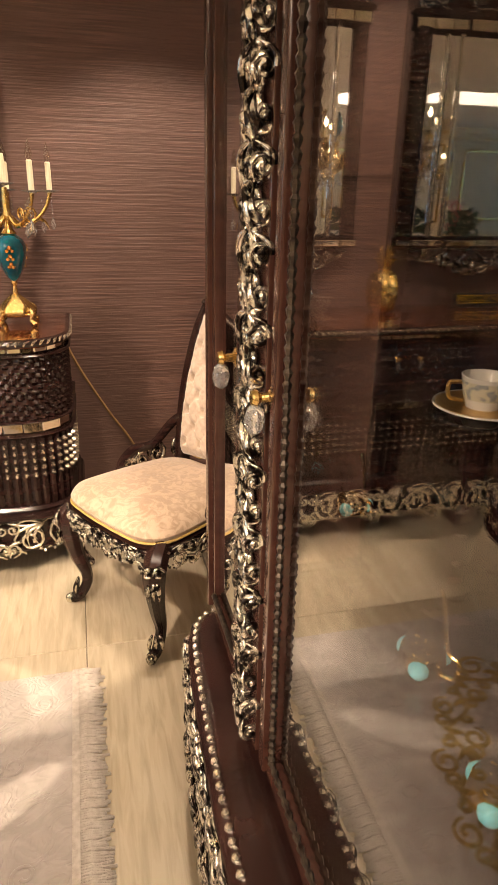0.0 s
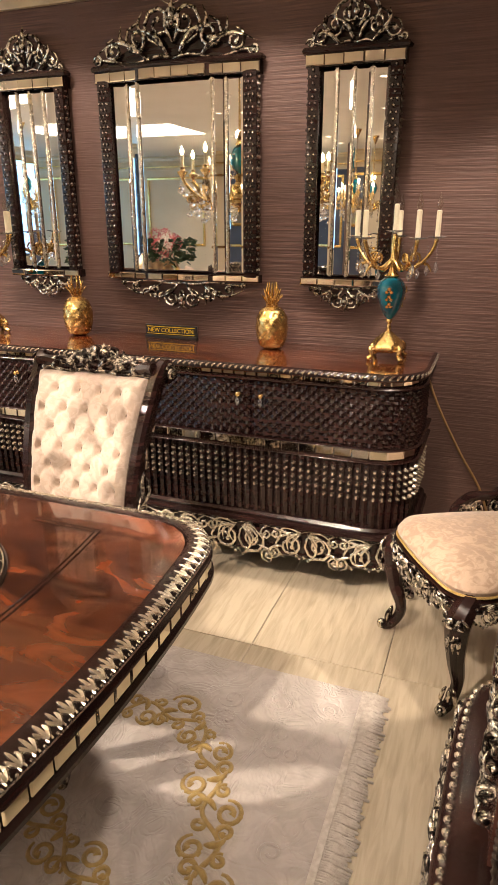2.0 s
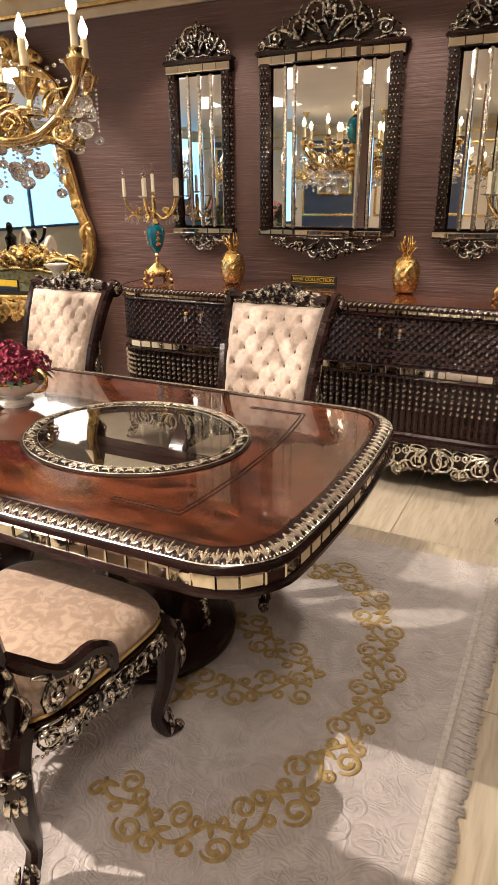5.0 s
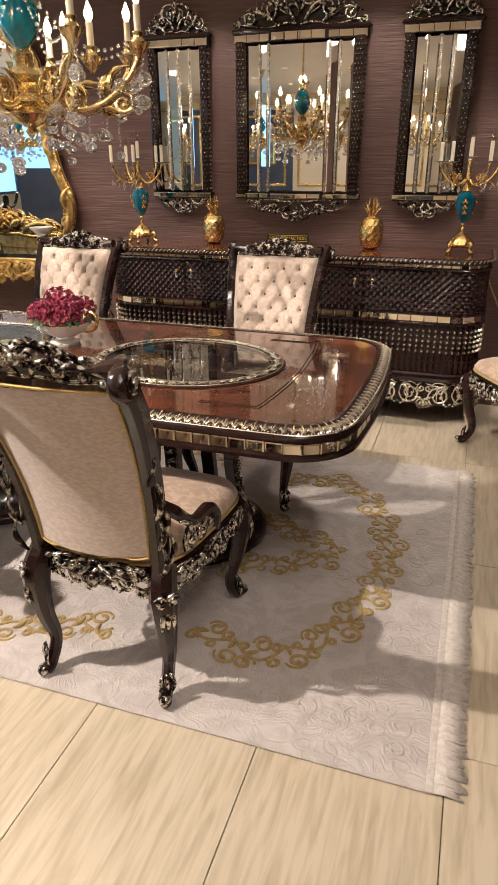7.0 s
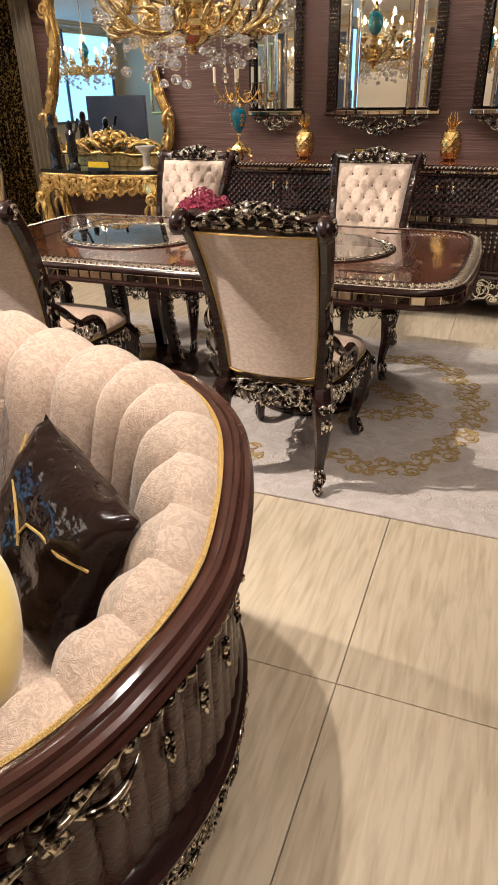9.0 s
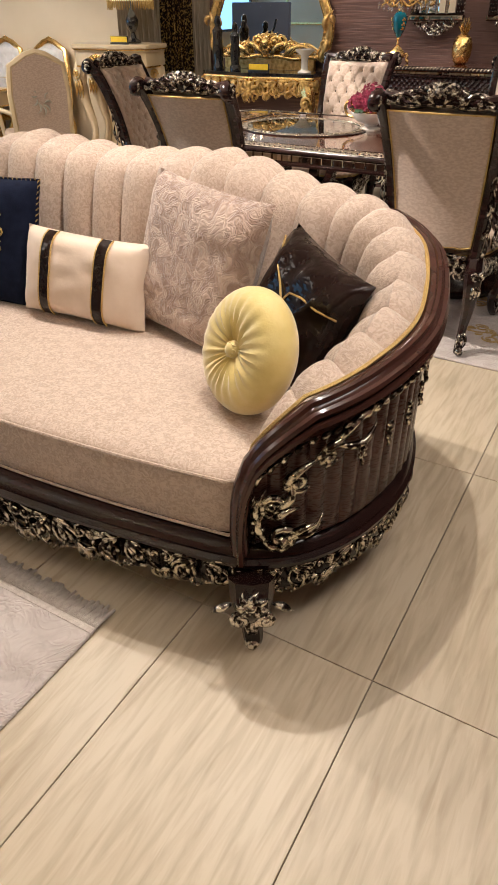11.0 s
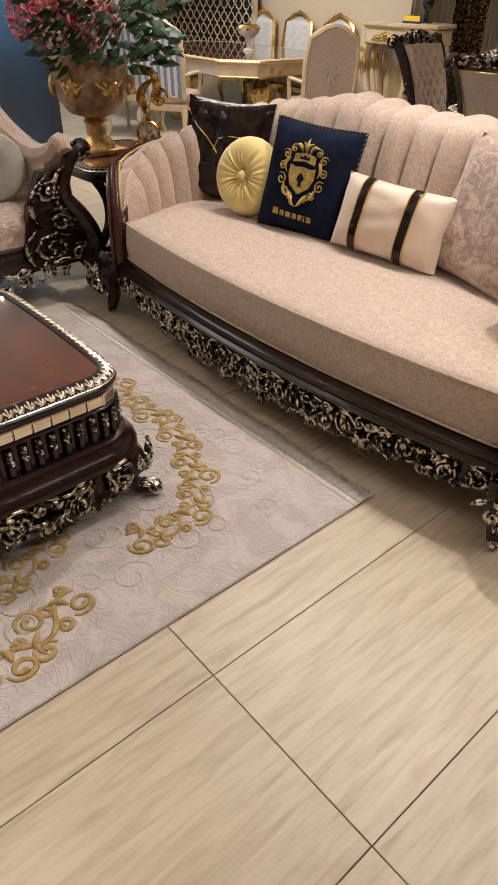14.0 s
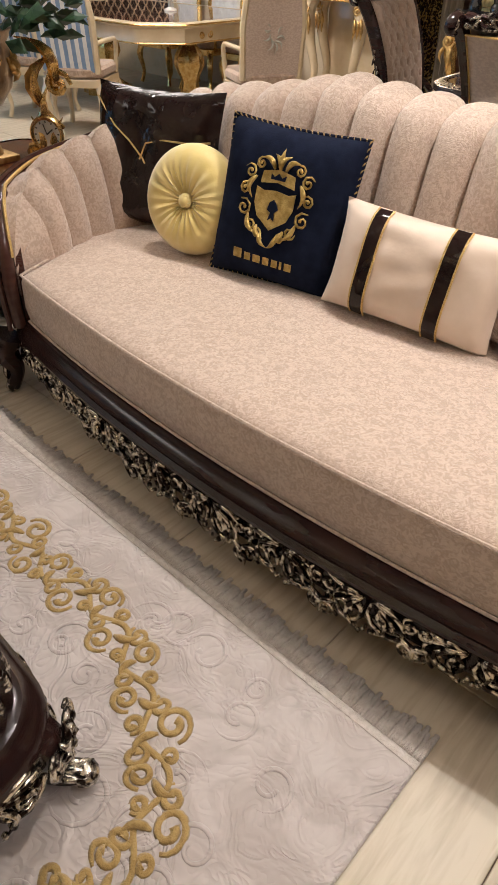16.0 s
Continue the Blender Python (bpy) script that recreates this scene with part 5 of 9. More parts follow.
def rug(label, x0, x1, y0, y1, motifs, fringe_x, seed):
    t = thing("rug", label, "rug", "patterned rugs")
    bm = bmesh.new()
    p = Path(rrect((x1 - x0) / 2, (y1 - y0) / 2, 0.01, seg=3, per=4, cx=(x0 + x1) / 2, cy=(y0 + y1) / 2), True)
    plate(bm, p, 0.0005, 0.011, 0, inset=0.004)
    part("rug_field", bm, RUG, t, "sculpted pale grey pile")
    rnd = random.Random(seed)
    bm = bmesh.new()
    for pts, pitch, size, rad in motifs:
        vine(bm, Path([(q.x, q.y) for q in smooth_pts([(a, b, 0) for a, b in pts], 6)]), 0.0115, pitch, size, rad, seed)
    part("gold_scroll_motif", bm, RUG_GOLD, t, "mustard gold scroll pattern")
    # carved swirls in the pile
    bm = bmesh.new()
    for k in range(300):
        cx, cy = rnd.uniform(x0 + 0.1, x1 - 0.1), rnd.uniform(y0 + 0.1, y1 - 0.1)
        r, a0, way = rnd.uniform(0.03, 0.075), rnd.uniform(0, 6.28), rnd.choice((-1, 1))
        pts = [(cx + r * (1 - 0.75 * q / 21) * math.cos(a0 + way * 8.0 * q / 21), cy + r * (1 - 0.75 * q / 21) * math.sin(a0 + way * 8.0 * q / 21), 0.0105) for q in range(22)]
        tube(bm, pts, lerp_list([0.001, 0.006, 0.006, 0.005, 0.006], 22), 6, 0.6)
    part("raised_relief", bm, RUG, t)
    sides = ((x1, 1), (x0, -1)) if fringe_x else ((y1, 1), (y0, -1))
    for c, s in sides:
        lo, hi = (y0, y1) if fringe_x else (x0, x1)
        bm = bmesh.new()
        if fringe_x:
            box(bm, min(c, c - s * 0.02), max(c, c - s * 0.02), lo, hi, 0.006, 0.014, 0.002)
        else:
            box(bm, lo, hi, min(c, c - s * 0.02), max(c, c - s * 0.02), 0.006, 0.014, 0.002)
        n = int((hi - lo) / 0.0075)
        for i in range(n):
            u = lo + (i + 0.5) * (hi - lo) / n
            knot = 0.026
            j = 2 * ((i // 3) + 0.5) * 1.5
            gu = lo + ((i // 4) * 4 + 2.0) * (hi - lo) / n
            ln = rnd.uniform(0.06, 0.085)
            q = [(c, u, 0.011), (c + s * knot, u + (gu - u) * 0.16, 0.0125), (c + s * (knot + 0.012), u + (gu - u) * 0.20, 0.0085), (c + s * ln, u + rnd.uniform(-0.005, 0.005), 0.004)]
            if not fringe_x:
                q = [(b, a, z) for a, b, z in q]
            tube(bm, q, [0.0052, 0.0066, 0.0056, 0.0052], 4)
        part("fringe", bm, FRINGE, t, "knotted pale fringe")
    return t


RX, RY = -1.69, 0.83
m = []
for sx in (-1, 1):
    for sy in (-1, 1):
        def q(pts):
            return [(RX + sx * (a - RX), RY + sy * (RY - b)) for a, b in pts]
        m.append((q([(-0.36, 0.83), (-0.36, 0.68), (-0.43, 0.45), (-0.55, 0.24), (-0.72, 0.17), (-0.93, 0.24)]), 0.105, 0.12, 0.0082))
        m.append((q([(-0.54, 0.81), (-0.68, 0.74), (-0.84, 0.67), (-1.02, 0.60)]), 0.105, 0.115, 0.0078))
        m.append((q([(-1.69, 0.03), (-1.50, 0.05), (-1.34, 0.12), (-1.20, 0.14)]), 0.105, 0.11, 0.0078))
rug("pale grey sculpted rug with gold scrolls under the dining table", -3.34, -0.10, -0.17, 1.81, m, True, 3)
m = []
CX2 = -2.28
for sx in (-1, 1):
    def q(pts):
        return [(CX2 + sx * (a - CX2), b) for a, b in pts]
    m.append((q([(-2.28, -2.44), (-2.07, -2.41), (-1.89, -2.45), (-1.76, -2.51), (-1.64, -2.58), (-1.57, -2.69), (-1.57, -2.79), (-1.63, -2.86)]), 0.095, 0.105, 0.0082))
    m.append((q([(-1.54, -3.09), (-1.47, -3.18), (-1.43, -3.32), (-1.46, -3.55), (-1.55, -3.75)]), 0.105, 0.12, 0.0082))
    m.append((q([(-1.87, -2.89), (-1.79, -3.01), (-1.69, -3.14), (-1.66, -3.30)]), 0.10, 0.105, 0.0078))
rug("pale grey sculpted rug with gold scrolls under the coffee table", -3.28, -1.275, -5.2, -2.20, m, False, 8)


# ---------------------------------------------------------------- sofa
SX = -1.985
HALF = [(1.045, -1.980), (1.160, -1.893), (1.252, -1.71), (1.275, -1.45), (1.180, -1.150), (1.01, -0.990), (0.75, -0.935), (0.45, -0.915), (0.15, -0.907), (0.0, -0.905)]
RIM_Z = [0.470, 0.655, 0.688, 0.712, 0.790, 0.822, 0.81, 0.81, 0.81, 0.81]
TOP_Z = [0.480, 0.690, 0.740, 0.780, 0.858, 0.900, 0.928, 0.985, 0.965, 0.955]
LEAN = [0.10, 0.15, 0.17, 0.18, 0.22, 0.28, 0.32, 0.33, 0.33, 0.33]


def build_sofa():
    t = thing("sofa", "curved beige brocade sofa with channelled back and carved wooden frame", "sofa")
    right = smooth_pts([(x, y, 0) for x, y in HALF], 6)
    plan = [(p.x, p.y) for p in right] + [(-p.x, p.y) for p in reversed(right[:-1])]
    path = Path(plan)
    L = path.length

    def prof(vals, s):
        k = 2 * s / L if s <= L / 2 else 2 * (L - s) / L
        # arc positions of the control points; the arm rises steeply at its front
        if k < KS[1]:
            return vals[0] + (vals[1] - vals[0]) * (k / KS[1]) ** 0.55
        return float(np.interp(k, KS, vals))
    ctrl = Path(plan)
    KS = []
    for i in range(len(HALF)):
        KS.append(ctrl.s[min(i * 6, len(ctrl.s) - 1)] / (L / 2))
    KS = [min(k, 1.0) for k in KS]
    # fluted outer shell
    bm = bmesh.new()
    rows = []
    n = 640
    for i in range(n + 1):
        s = L * i / n
        x, y, nx, ny = path.at(s)
        rip = 0.017 * abs(math.sin(math.pi * s / 0.052)) ** 0.45
        top = prof(RIM_Z, s) - 0.02
        rows.append([(x + nx * o, y + ny * o, z) for o, z in ((-0.05, 0.27), (-0.012 + rip * 0.2, 0.29), (-0.014 + rip, 0.31), (-0.014 + rip, 0.27 + (top - 0.27) * 0.6), (-0.012 + rip, top - 0.05), (-0.012, top - 0.035), (-0.012, top), (-0.05, top))])
    loft(bm, rows)
    shell = part("outer_shell", bm, SHELL, t, "fluted brown lacquered shell")
    # rim moulding, rising from the rail at the front of each arm
    lead = [(1.036, -1.985, 0.27), (1.036, -1.988, 0.35), (1.040, -1.987, 0.42)]
    rim = []
    for i in range(181):
        s = L * i / 180
        x, y, nx, ny = path.at(s)
        rim.append((x, y, prof(RIM_Z, s)))
    rim = lead + rim + [(-x, y, z) for x, y, z in reversed(lead)]
    bm = bmesh.new()
    tube(bm, rim, [0.024 + 0.009 * min(1.0, min(i, len(rim) - 1 - i) / 14) for i in range(len(rim))], 10)
    part("rim_moulding", bm, BROWN, t)
    for off, up, r in ((0.030, 0.012, 0.010), (0.034, -0.014, 0.009), (0.010, 0.032, 0.009)):
        bm = bmesh.new()
        pts = []
        for i, (x, y, z) in enumerate(rim):
            s = min(max((i - 3) * L / 180, 0), L)
            _, _, nx, ny = path.at(s)
            pts.append((x + nx * off, y + ny * off, z + up))
        tube(bm, pts, r, 6)
        part("rim_bead", bm, BROWN, t)
    bm = bmesh.new()
    tube(bm, [(x - 0.022 * path.at(min(max((i - 3) * L / 180, 0), L))[2], y - 0.022 * path.at(min(max((i - 3) * L / 180, 0), L))[3], z + 0.034) for i, (x, y, z) in enumerate(rim)][3:-3], 0.006, 5)
    part("rim_piping", bm, PIPING, t, "gold cord along the rim")
    # gilt chain under the rim and drops on the flutes
    bm = bmesh.new()
    m = int(L / 0.028)
    for i in range(m):
        s = (i + 0.5) * L / m
        f = path.place(s, prof(RIM_Z, s) - 0.056, 0.016)
        dz = (prof(RIM_Z, min(s + 0.012, L)) - prof(RIM_Z, max(s - 0.012, 0)))
        leaf(bm, f, -0.013, -dz / 2 - 0.006, 0.013, dz / 2 + 0.006, 0.25, 0.0075, 0.004, n=5, seg=5)
    part("gilt_chain", bm, GOLDSIL, shell, "gilt chain moulding")
    bm = bmesh.new()
    k = 0
    s = 0.30
    while s < L - 0.28:
        z = 0.29 + (prof(RIM_Z, s) - 0.29) * 0.55
        f = path.place(s, z, 0.008)
        for q in (0.03, 0.012, -0.006):
            ball(bm, f(-0.006, q, 0.003), 0.0075, 6)
            ball(bm, f(0.006, q, 0.003), 0.0075, 6)
        leaf(bm, f, 0, -0.008, 0, -0.04, 0.0, 0.007, n=4)
        s += 0.104
    part("gilt_drop", bm, GOLDSIL, shell, "small gilt husks on the flutes")
    for sd in (0, 1):
        bm = bmesh.new()
        f = path.place(0.0 if sd == 0 else L, 0.31, 0.014)
        g = f if sd == 0 else (lambda u, v, w=0.0, f=f: f(-u, v, w))
        scroll(bm, g, 0.085, 0.020, 0.048, 2.6, 1, 1.4, 0.012)
        scroll(bm, g, 0.070, 0.115, 0.040, -0.6, -1, 1.4, 0.011)
        scroll(bm, g, 0.120, 0.180, 0.034, -0.6, -1, 1.3, 0.010)
        scroll(bm, g, 0.195, 0.230, 0.028, -0.6, -1, 1.3, 0.009)
        for k in range(5):
            leaf(bm, g, 0.026, 0.0 + 0.03 * k, 0.026, 0.026 + 0.03 * k, 0.25, 0.007, n=5)
        leaf(bm, g, 0.20, 0.245, 0.36, 0.325, 0.18, 0.011)
        leaf(bm, g, 0.22, 0.25, 0.34, 0.275, -0.2, 0.010)
        leaf(bm, g, 0.04, 0.06, 0.05, 0.16, 0.2, 0.010)
        for (u0, v0, u1, v1, b) in ((0.06, 0.0, 0.06, 0.12, 0.25), (0.06, 0.10, 0.10, 0.20, -0.25), (0.09, 0.16, 0.18, 0.235, 0.2), (0.16, 0.225, 0.26, 0.27, 0.2), (0.09, 0.0, 0.20, 0.03, 0.25), (0.10, 0.02, 0.19, 0.065, -0.2), (0.07, 0.07, 0.13, 0.10, 0.3)):
            leaf(bm, g, u0, v0, u1, v1, b, 0.011)
        part("arm_carving", bm, GOLDSIL, shell, "gilt acanthus carving on the arm")
    # channelled upholstery, one padded roll each
    N = 31
    for c in range(N):
        s0, s1 = L * c / N, L * (c + 1) / N
        bm = bmesh.new()
        rows = []
        for i in range(9):
            k = i / 8
            s = s0 + (s1 - s0) * k
            x, y, nx, ny = path.at(s)
            b = math.sin(math.pi * k) ** 0.6
            rz, tz, ln = prof(RIM_Z, s), prof(TOP_Z, s), prof(LEAN, s)
            tz = tz + 0.026 * b - 0.012
            bul = 0.040 * b
            sec = [(-ln + 0.02, 0.36), (-ln - bul * 0.5, 0.46), (-ln * 0.86 - bul, 0.46 + (tz - 0.46) * 0.45), (-ln * 0.68 - bul, tz - 0.06), (-ln * 0.52 - bul * 0.4, tz - 0.012), (-0.07 - ln * 0.12, tz), (-0.045, tz - 0.02), (-0.018, rz + 0.018), (-0.022, rz - 0.02)]
            k2 = 0.30 + 0.70 * min(1.0, min(s, L - s) / 0.15) ** 0.7
            sec = [(q.x * k2, q.y) for q in smooth_pts([(o, z, 0) for o, z in sec], 3)]
            rows.append([(x + nx * o, y + ny * o, z) for o, z in sec])
        vs = loft(bm, rows, close_ring=False, caps=False)
        if c == 0:
            bm.faces.new(vs[0])
        if c == N - 1:
            bm.faces.new(vs[-1])
        part("back_channel", bm, BEIGE, t)
    # front rail and apron all round
    fr = [(-1.045 + 2.09 * k / 24, -1.985 - 0.100 * (1 - (2 * k / 24 - 1) ** 2)) for k in range(1, 24)]
    loop = Path(plan + fr, True)
    bm = bmesh.new()
    band(bm, loop, [(-0.10, 0.215), (0.004, 0.215), (0.018, 0.226), (0.020, 0.238), (0.008, 0.248), (0.010, 0.256), (0.004, 0.266), (-0.006, 0.276), (-0.02, 0.282), (-0.10, 0.286)], n=150, closed_prof=True)
    rail = part("base_rail", bm, WOOD, t, "brown lacquered base moulding")
    bm = bmesh.new()
    carved_run(bm, loop.place(L, 0.222, 0.002), loop.length - L, 0.135, 18, 0.0100, 11, 0.45)
    part("front_apron_carving", bm, GOLDSIL, rail, "pierced silver gilt apron")
    bm = bmesh.new()
    carved_run(bm, loop.place(0, 0.222, 0.002), L, 0.105, 42, 0.008, 12)
    part("side_apron_carving", bm, GOLDSIL, rail)
    bm = bmesh.new()
    band(bm, loop, [(-0.022, 0.125), (-0.010, 0.125), (-0.010, 0.22), (-0.022, 0.22)], n=120, closed_prof=True)
    part("apron_back", bm, WOOD, rail)
    for x, y in ((1.085, -2.015), (-1.085, -2.015), (0.95, -0.97), (-0.95, -0.97)):
        sg = 1 if x > 0 else -1
        fy = -1 if y < -1.5 else 1
        bm = bmesh.new()
        pts = smooth_pts([(x, y, 0.23), (x + sg * 0.012, y + fy * 0.02, 0.17), (x - sg * 0.004, y, 0.10), (x + sg * 0.01, y + fy * 0.012, 0.035), (x + sg * 0.012, y + fy * 0.02, 0.018)], 4)
        tube(bm, pts, lerp_list([0.058, 0.052, 0.030, 0.026, 0.022], len(pts)), 8)
        leg = part("leg", bm, WOOD, t)
        bm = bmesh.new()
        out = Vector((sg * 0.6, fy, 0)).normalized()
        across = Vector((-out.y, out.x, 0))
        f = plane_map(Vector((x, y, 0.19)) + out * 0.056, across, (0, 0, 1), out)
        rosette(bm, f, 0, 0.012, 0.045, 0.011, 7)
        for d in (-1, 1):
            scroll(bm, f, d * 0.03, -0.045, 0.024, 1.57, -d, 1.4, 0.010)
            leaf(bm, f, d * 0.05, 0.01, d * 0.10, -0.02, 0.2 * d, 0.010)
        for d in (-1, 0, 1):
            leaf(bm, f, d * 0.012, -0.07, d * 0.008, -0.14, 0.0, 0.008, -0.028)
        ball(bm, Vector((x, y, 0.024)) + out * 0.026, 0.023, 8)
        part("leg_carving", bm, SILVER, leg, "silver carved knee")
    # seat
    sp = [(-1.0 + 2.0 * k / 24, -1.962 - 0.080 * (1 - (2 * k / 24 - 1) ** 2)) for k in range(0, 25)]
    sp += [(1.05, -1.82), (1.12, -1.62), (1.12, -1.45), (1.02, -1.30), (0.80, -1.22), (0.4, -1.20), (0, -1.20), (-0.4, -1.20), (-0.80, -1.22), (-1.02, -1.30), (-1.12, -1.45), (-1.12, -1.62), (-1.05, -1.82)]
    spath = Path(sp, True)
    bm = bmesh.new()
    rings = []
    for o, z in ((-0.02, 0.283), (0.0, 0.292), (0.008, 0.34), (0.004, 0.43), (-0.004, 0.452), (-0.02, 0.462), (-0.06, 0.470), (-0.14, 0.478), (-0.30, 0.484)):
        rings.append([(x * (1 + o * 0.9) + 0.0, -1.6 + (y + 1.6) * (1 + o * 1.9), z + (0.004 * noise.noise((x * 4, y * 4, 0)) if z > 0.45 else 0)) for x, y, nx, ny in (spath.at(spath.length * i / 120) for i in range(120))])
    rings.append([(x * 0.05, -1.6 + (y + 1.6) * 0.05, 0.486) for x, y, nx, ny in (spath.at(spath.length * i / 120) for i in range(120))])
    loft(bm, rings)
    seat = part("seat_cushion", bm, BEIGE, t, "beige brocade seat cushion")
    for z, o in ((0.455, 0.0), (0.290, 0.004)):
        bm = bmesh.new()
        tube(bm, [(x * (1 + o * 0.9), -1.6 + (y + 1.6) * (1 + o * 1.9) - 0.002, z) for x, y, nx, ny in (spath.at(spath.length * i / 160) for i in range(-14, 62))], 0.0045, 5)
        part("seat_piping", bm, BEIGE, seat)
    t.matrix_world = pose(SX, 0, 0)


build_sofa()


# ---------------------------------------------------------------- cushions
def pillow_mesh(w, h, d, n=22, ears=0.05, wrinkle=0.006, seed=0):
    """Upright pillow: width along x, height along z from 0, thickness along y; front is -y."""
    bm = bmesh.new()
    sides = []
    for sg in (-1, 1):
        rows = []
        for j in range(n + 1):
            row = []
            for i in range(n + 1):
                u, v = 2 * i / n - 1, 2 * j / n - 1
                k = max(0.0, (1 - u ** 4) * (1 - v ** 4)) ** 0.5
                pin = 1 - ears * (1 - abs(v) ** 2) * abs(u) ** 3
                pin2 = 1 - ears * (1 - abs(u) ** 2) * abs(v) ** 3
                wr = wrinkle * noise.noise((u * 3 + seed, v * 3, sg * 2.0)) * k
                row.append((u * pin * w / 2, sg * d / 2 * k + wr, h / 2 + v * pin2 * h / 2))
            rows.append(row)
        loft(bm, rows, close_ring=False, caps=False)
    bmesh.ops.remove_doubles(bm, verts=bm.verts, dist=0.0008)
    return bm


def pillow(label, w, h, d, material, m, ears=0.05, wrinkle=0.006, seed=0, cord=None):
    t = thing("cushion", label, "cushion", "cushions on the sofa")
    cover = part("cover", pillow_mesh(w, h, d, 22, ears, wrinkle, seed), material, t)
    if cord:
        bm = bmesh.new()
        n = 64
        pts = []
        for i in range(n + 1):
            a = 4 * i / n
            k, e = int(a) % 4, 2 * (a % 1) - 1
            u, v = ((e, -1), (1, e), (-e, 1), (-1, -e))[k]
            pin, pin2 = 1 - ears * (1 - v * v) * abs(u) ** 3, 1 - ears * (1 - u * u) * abs(v) ** 3
            pts.append((u * pin * w / 2, 0, h / 2 + v * pin2 * h / 2))
        tube(bm, pts, 0.0052, 6)
        edge = part("cord_edge", bm, material, t, "dark cord twisted with a gold strand")
        bm = bmesh.new()
        mid = Vector((0, 0, h / 2))
        strand = []
        for i in range(96 * 5 + 1):
            x = min(i * n / 480, n - 1e-6)
            p = Vector(pts[int(x)]).lerp(Vector(pts[int(x) + 1]), x % 1)
            turn = math.tau * i / 5
            strand.append(p + (p - mid).normalized() * 0.0042 * math.cos(turn) + Vector((0, 0.0042 * math.sin(turn), 0)))
        tube(bm, strand, 0.0028, 4)
        part("cord_strand", bm, cord, edge, "pale gold strand")
    t.matrix_world = m
    return t


def on_front(w, h, d):
    """Maps a place on the pillow's face, given in metres from its centre, onto its bulging front."""
    def f(u, v, lift=0.0):
        a, b = 2 * u / w, 2 * v / h
        k = max(0.0, (1 - a ** 4) * (1 - b ** 4)) ** 0.5
        return Vector((u, -d / 2 * k - 0.002 - lift, h / 2 + v))
    return f


SEATZ = 0.474
# patent leather cushions with a gold cord sweep
for k, (mm, seed) in enumerate(((pose(-2.985, -1.405, SEATZ - 0.01, -13, 0, 16), 3), (pose(-1.15, -1.47, SEATZ + 0.03, -26, 12, -30), 7))):
    pw, ph = (0.51, 0.47) if k == 0 else (0.37, 0.37)
    t = pillow("dark brown patent leather cushion with a gold cord", pw, ph, 0.15, PATENT, mm, 0.07, 0.016, seed)
    f = on_front(pw, ph, 0.15)
    bm = bmesh.new()
    tube(bm, [f(u * pw / 0.46, v * ph / 0.44, 0.001) for u, v in ((-0.21, 0.17), (-0.12, 0.09), (-0.06, 0.05), (-0.01, 0.005), (0.0, -0.01))], 0.0032, 5)
    tube(bm, [f(u * pw / 0.46, v * ph / 0.44, 0.001) for u, v in ((-0.02, 0.0), (0.0, 0.05), (0.06, 0.065), (0.14, 0.065), (0.21, 0.075))], 0.0032, 5)
    part("gold_cord", bm, PIPING, t, "gold cord seam")

# round pleated cushions
for mm in (pose(-2.672, -1.485, SEATZ + 0.182, -14, 0, 14), pose(-1.11, -1.66, SEATZ + 0.165, -20, 0, -28)):
    t = thing("round_cushion", "round pleated yellow velvet cushion with a covered button", "cushion", "round cushions on the sofa")
    bm = bmesh.new()
    prof = [(0.012, -0.035), (0.03, -0.052), (0.07, -0.066), (0.11, -0.066), (0.145, -0.052), (0.165, -0.022), (0.168, 0.0), (0.165, 0.022), (0.145, 0.05), (0.11, 0.064), (0.05, 0.06), (0.01, 0.05)]
    pp = [(float(np.interp(q, np.linspace(0, 1, len(prof)), [a for a, _ in prof])), float(np.interp(q, np.linspace(0, 1, len(prof)), [b for _, b in prof]))) for q in np.linspace(0, 1, 24)]
    lathe(bm, pp, 96)
    for v in bm.verts:
        r = math.hypot(v.co.x, v.co.y)
        a = math.atan2(v.co.y, v.co.x)
        if v.co.z < 0.03:
            v.co.z += (0.0045 * math.sin(24 * a + 2 * math.sin(3 * a)) + 0.002 * math.sin(11 * a)) * max(0, 1 - r / 0.15) ** 0.5
    bmesh.ops.transform(bm, matrix=Matrix.Rotation(radians(-90), 4, "X"), verts=bm.verts)
    part("cover", bm, YELLOW, t)
    bm = bmesh.new()
    ball(bm, (0, -0.048, 0), 0.024, 12, 1.0)
    for i in range(7):
        a = 2 * math.pi * i / 7
        ball(bm, (0.014 * math.cos(a), -0.058, 0.014 * math.sin(a)), 0.009, 6)
    part("button", bm, YELLOW, t, "covered tuft button")
    t.matrix_world = mm

# navy cushion with a gold crest
t = pillow("navy velvet cushion with a gold embroidered crest", 0.43, 0.45, 0.14, NAVY, pose(-2.345, -1.485, SEATZ, -15, 3, 12), 0.05, 0.008, 11, PIPING)
face = on_front(0.43, 0.45, 0.14)


def f(u, v, lift=0.0):
    return face(u * 0.87, v * 0.87, lift)


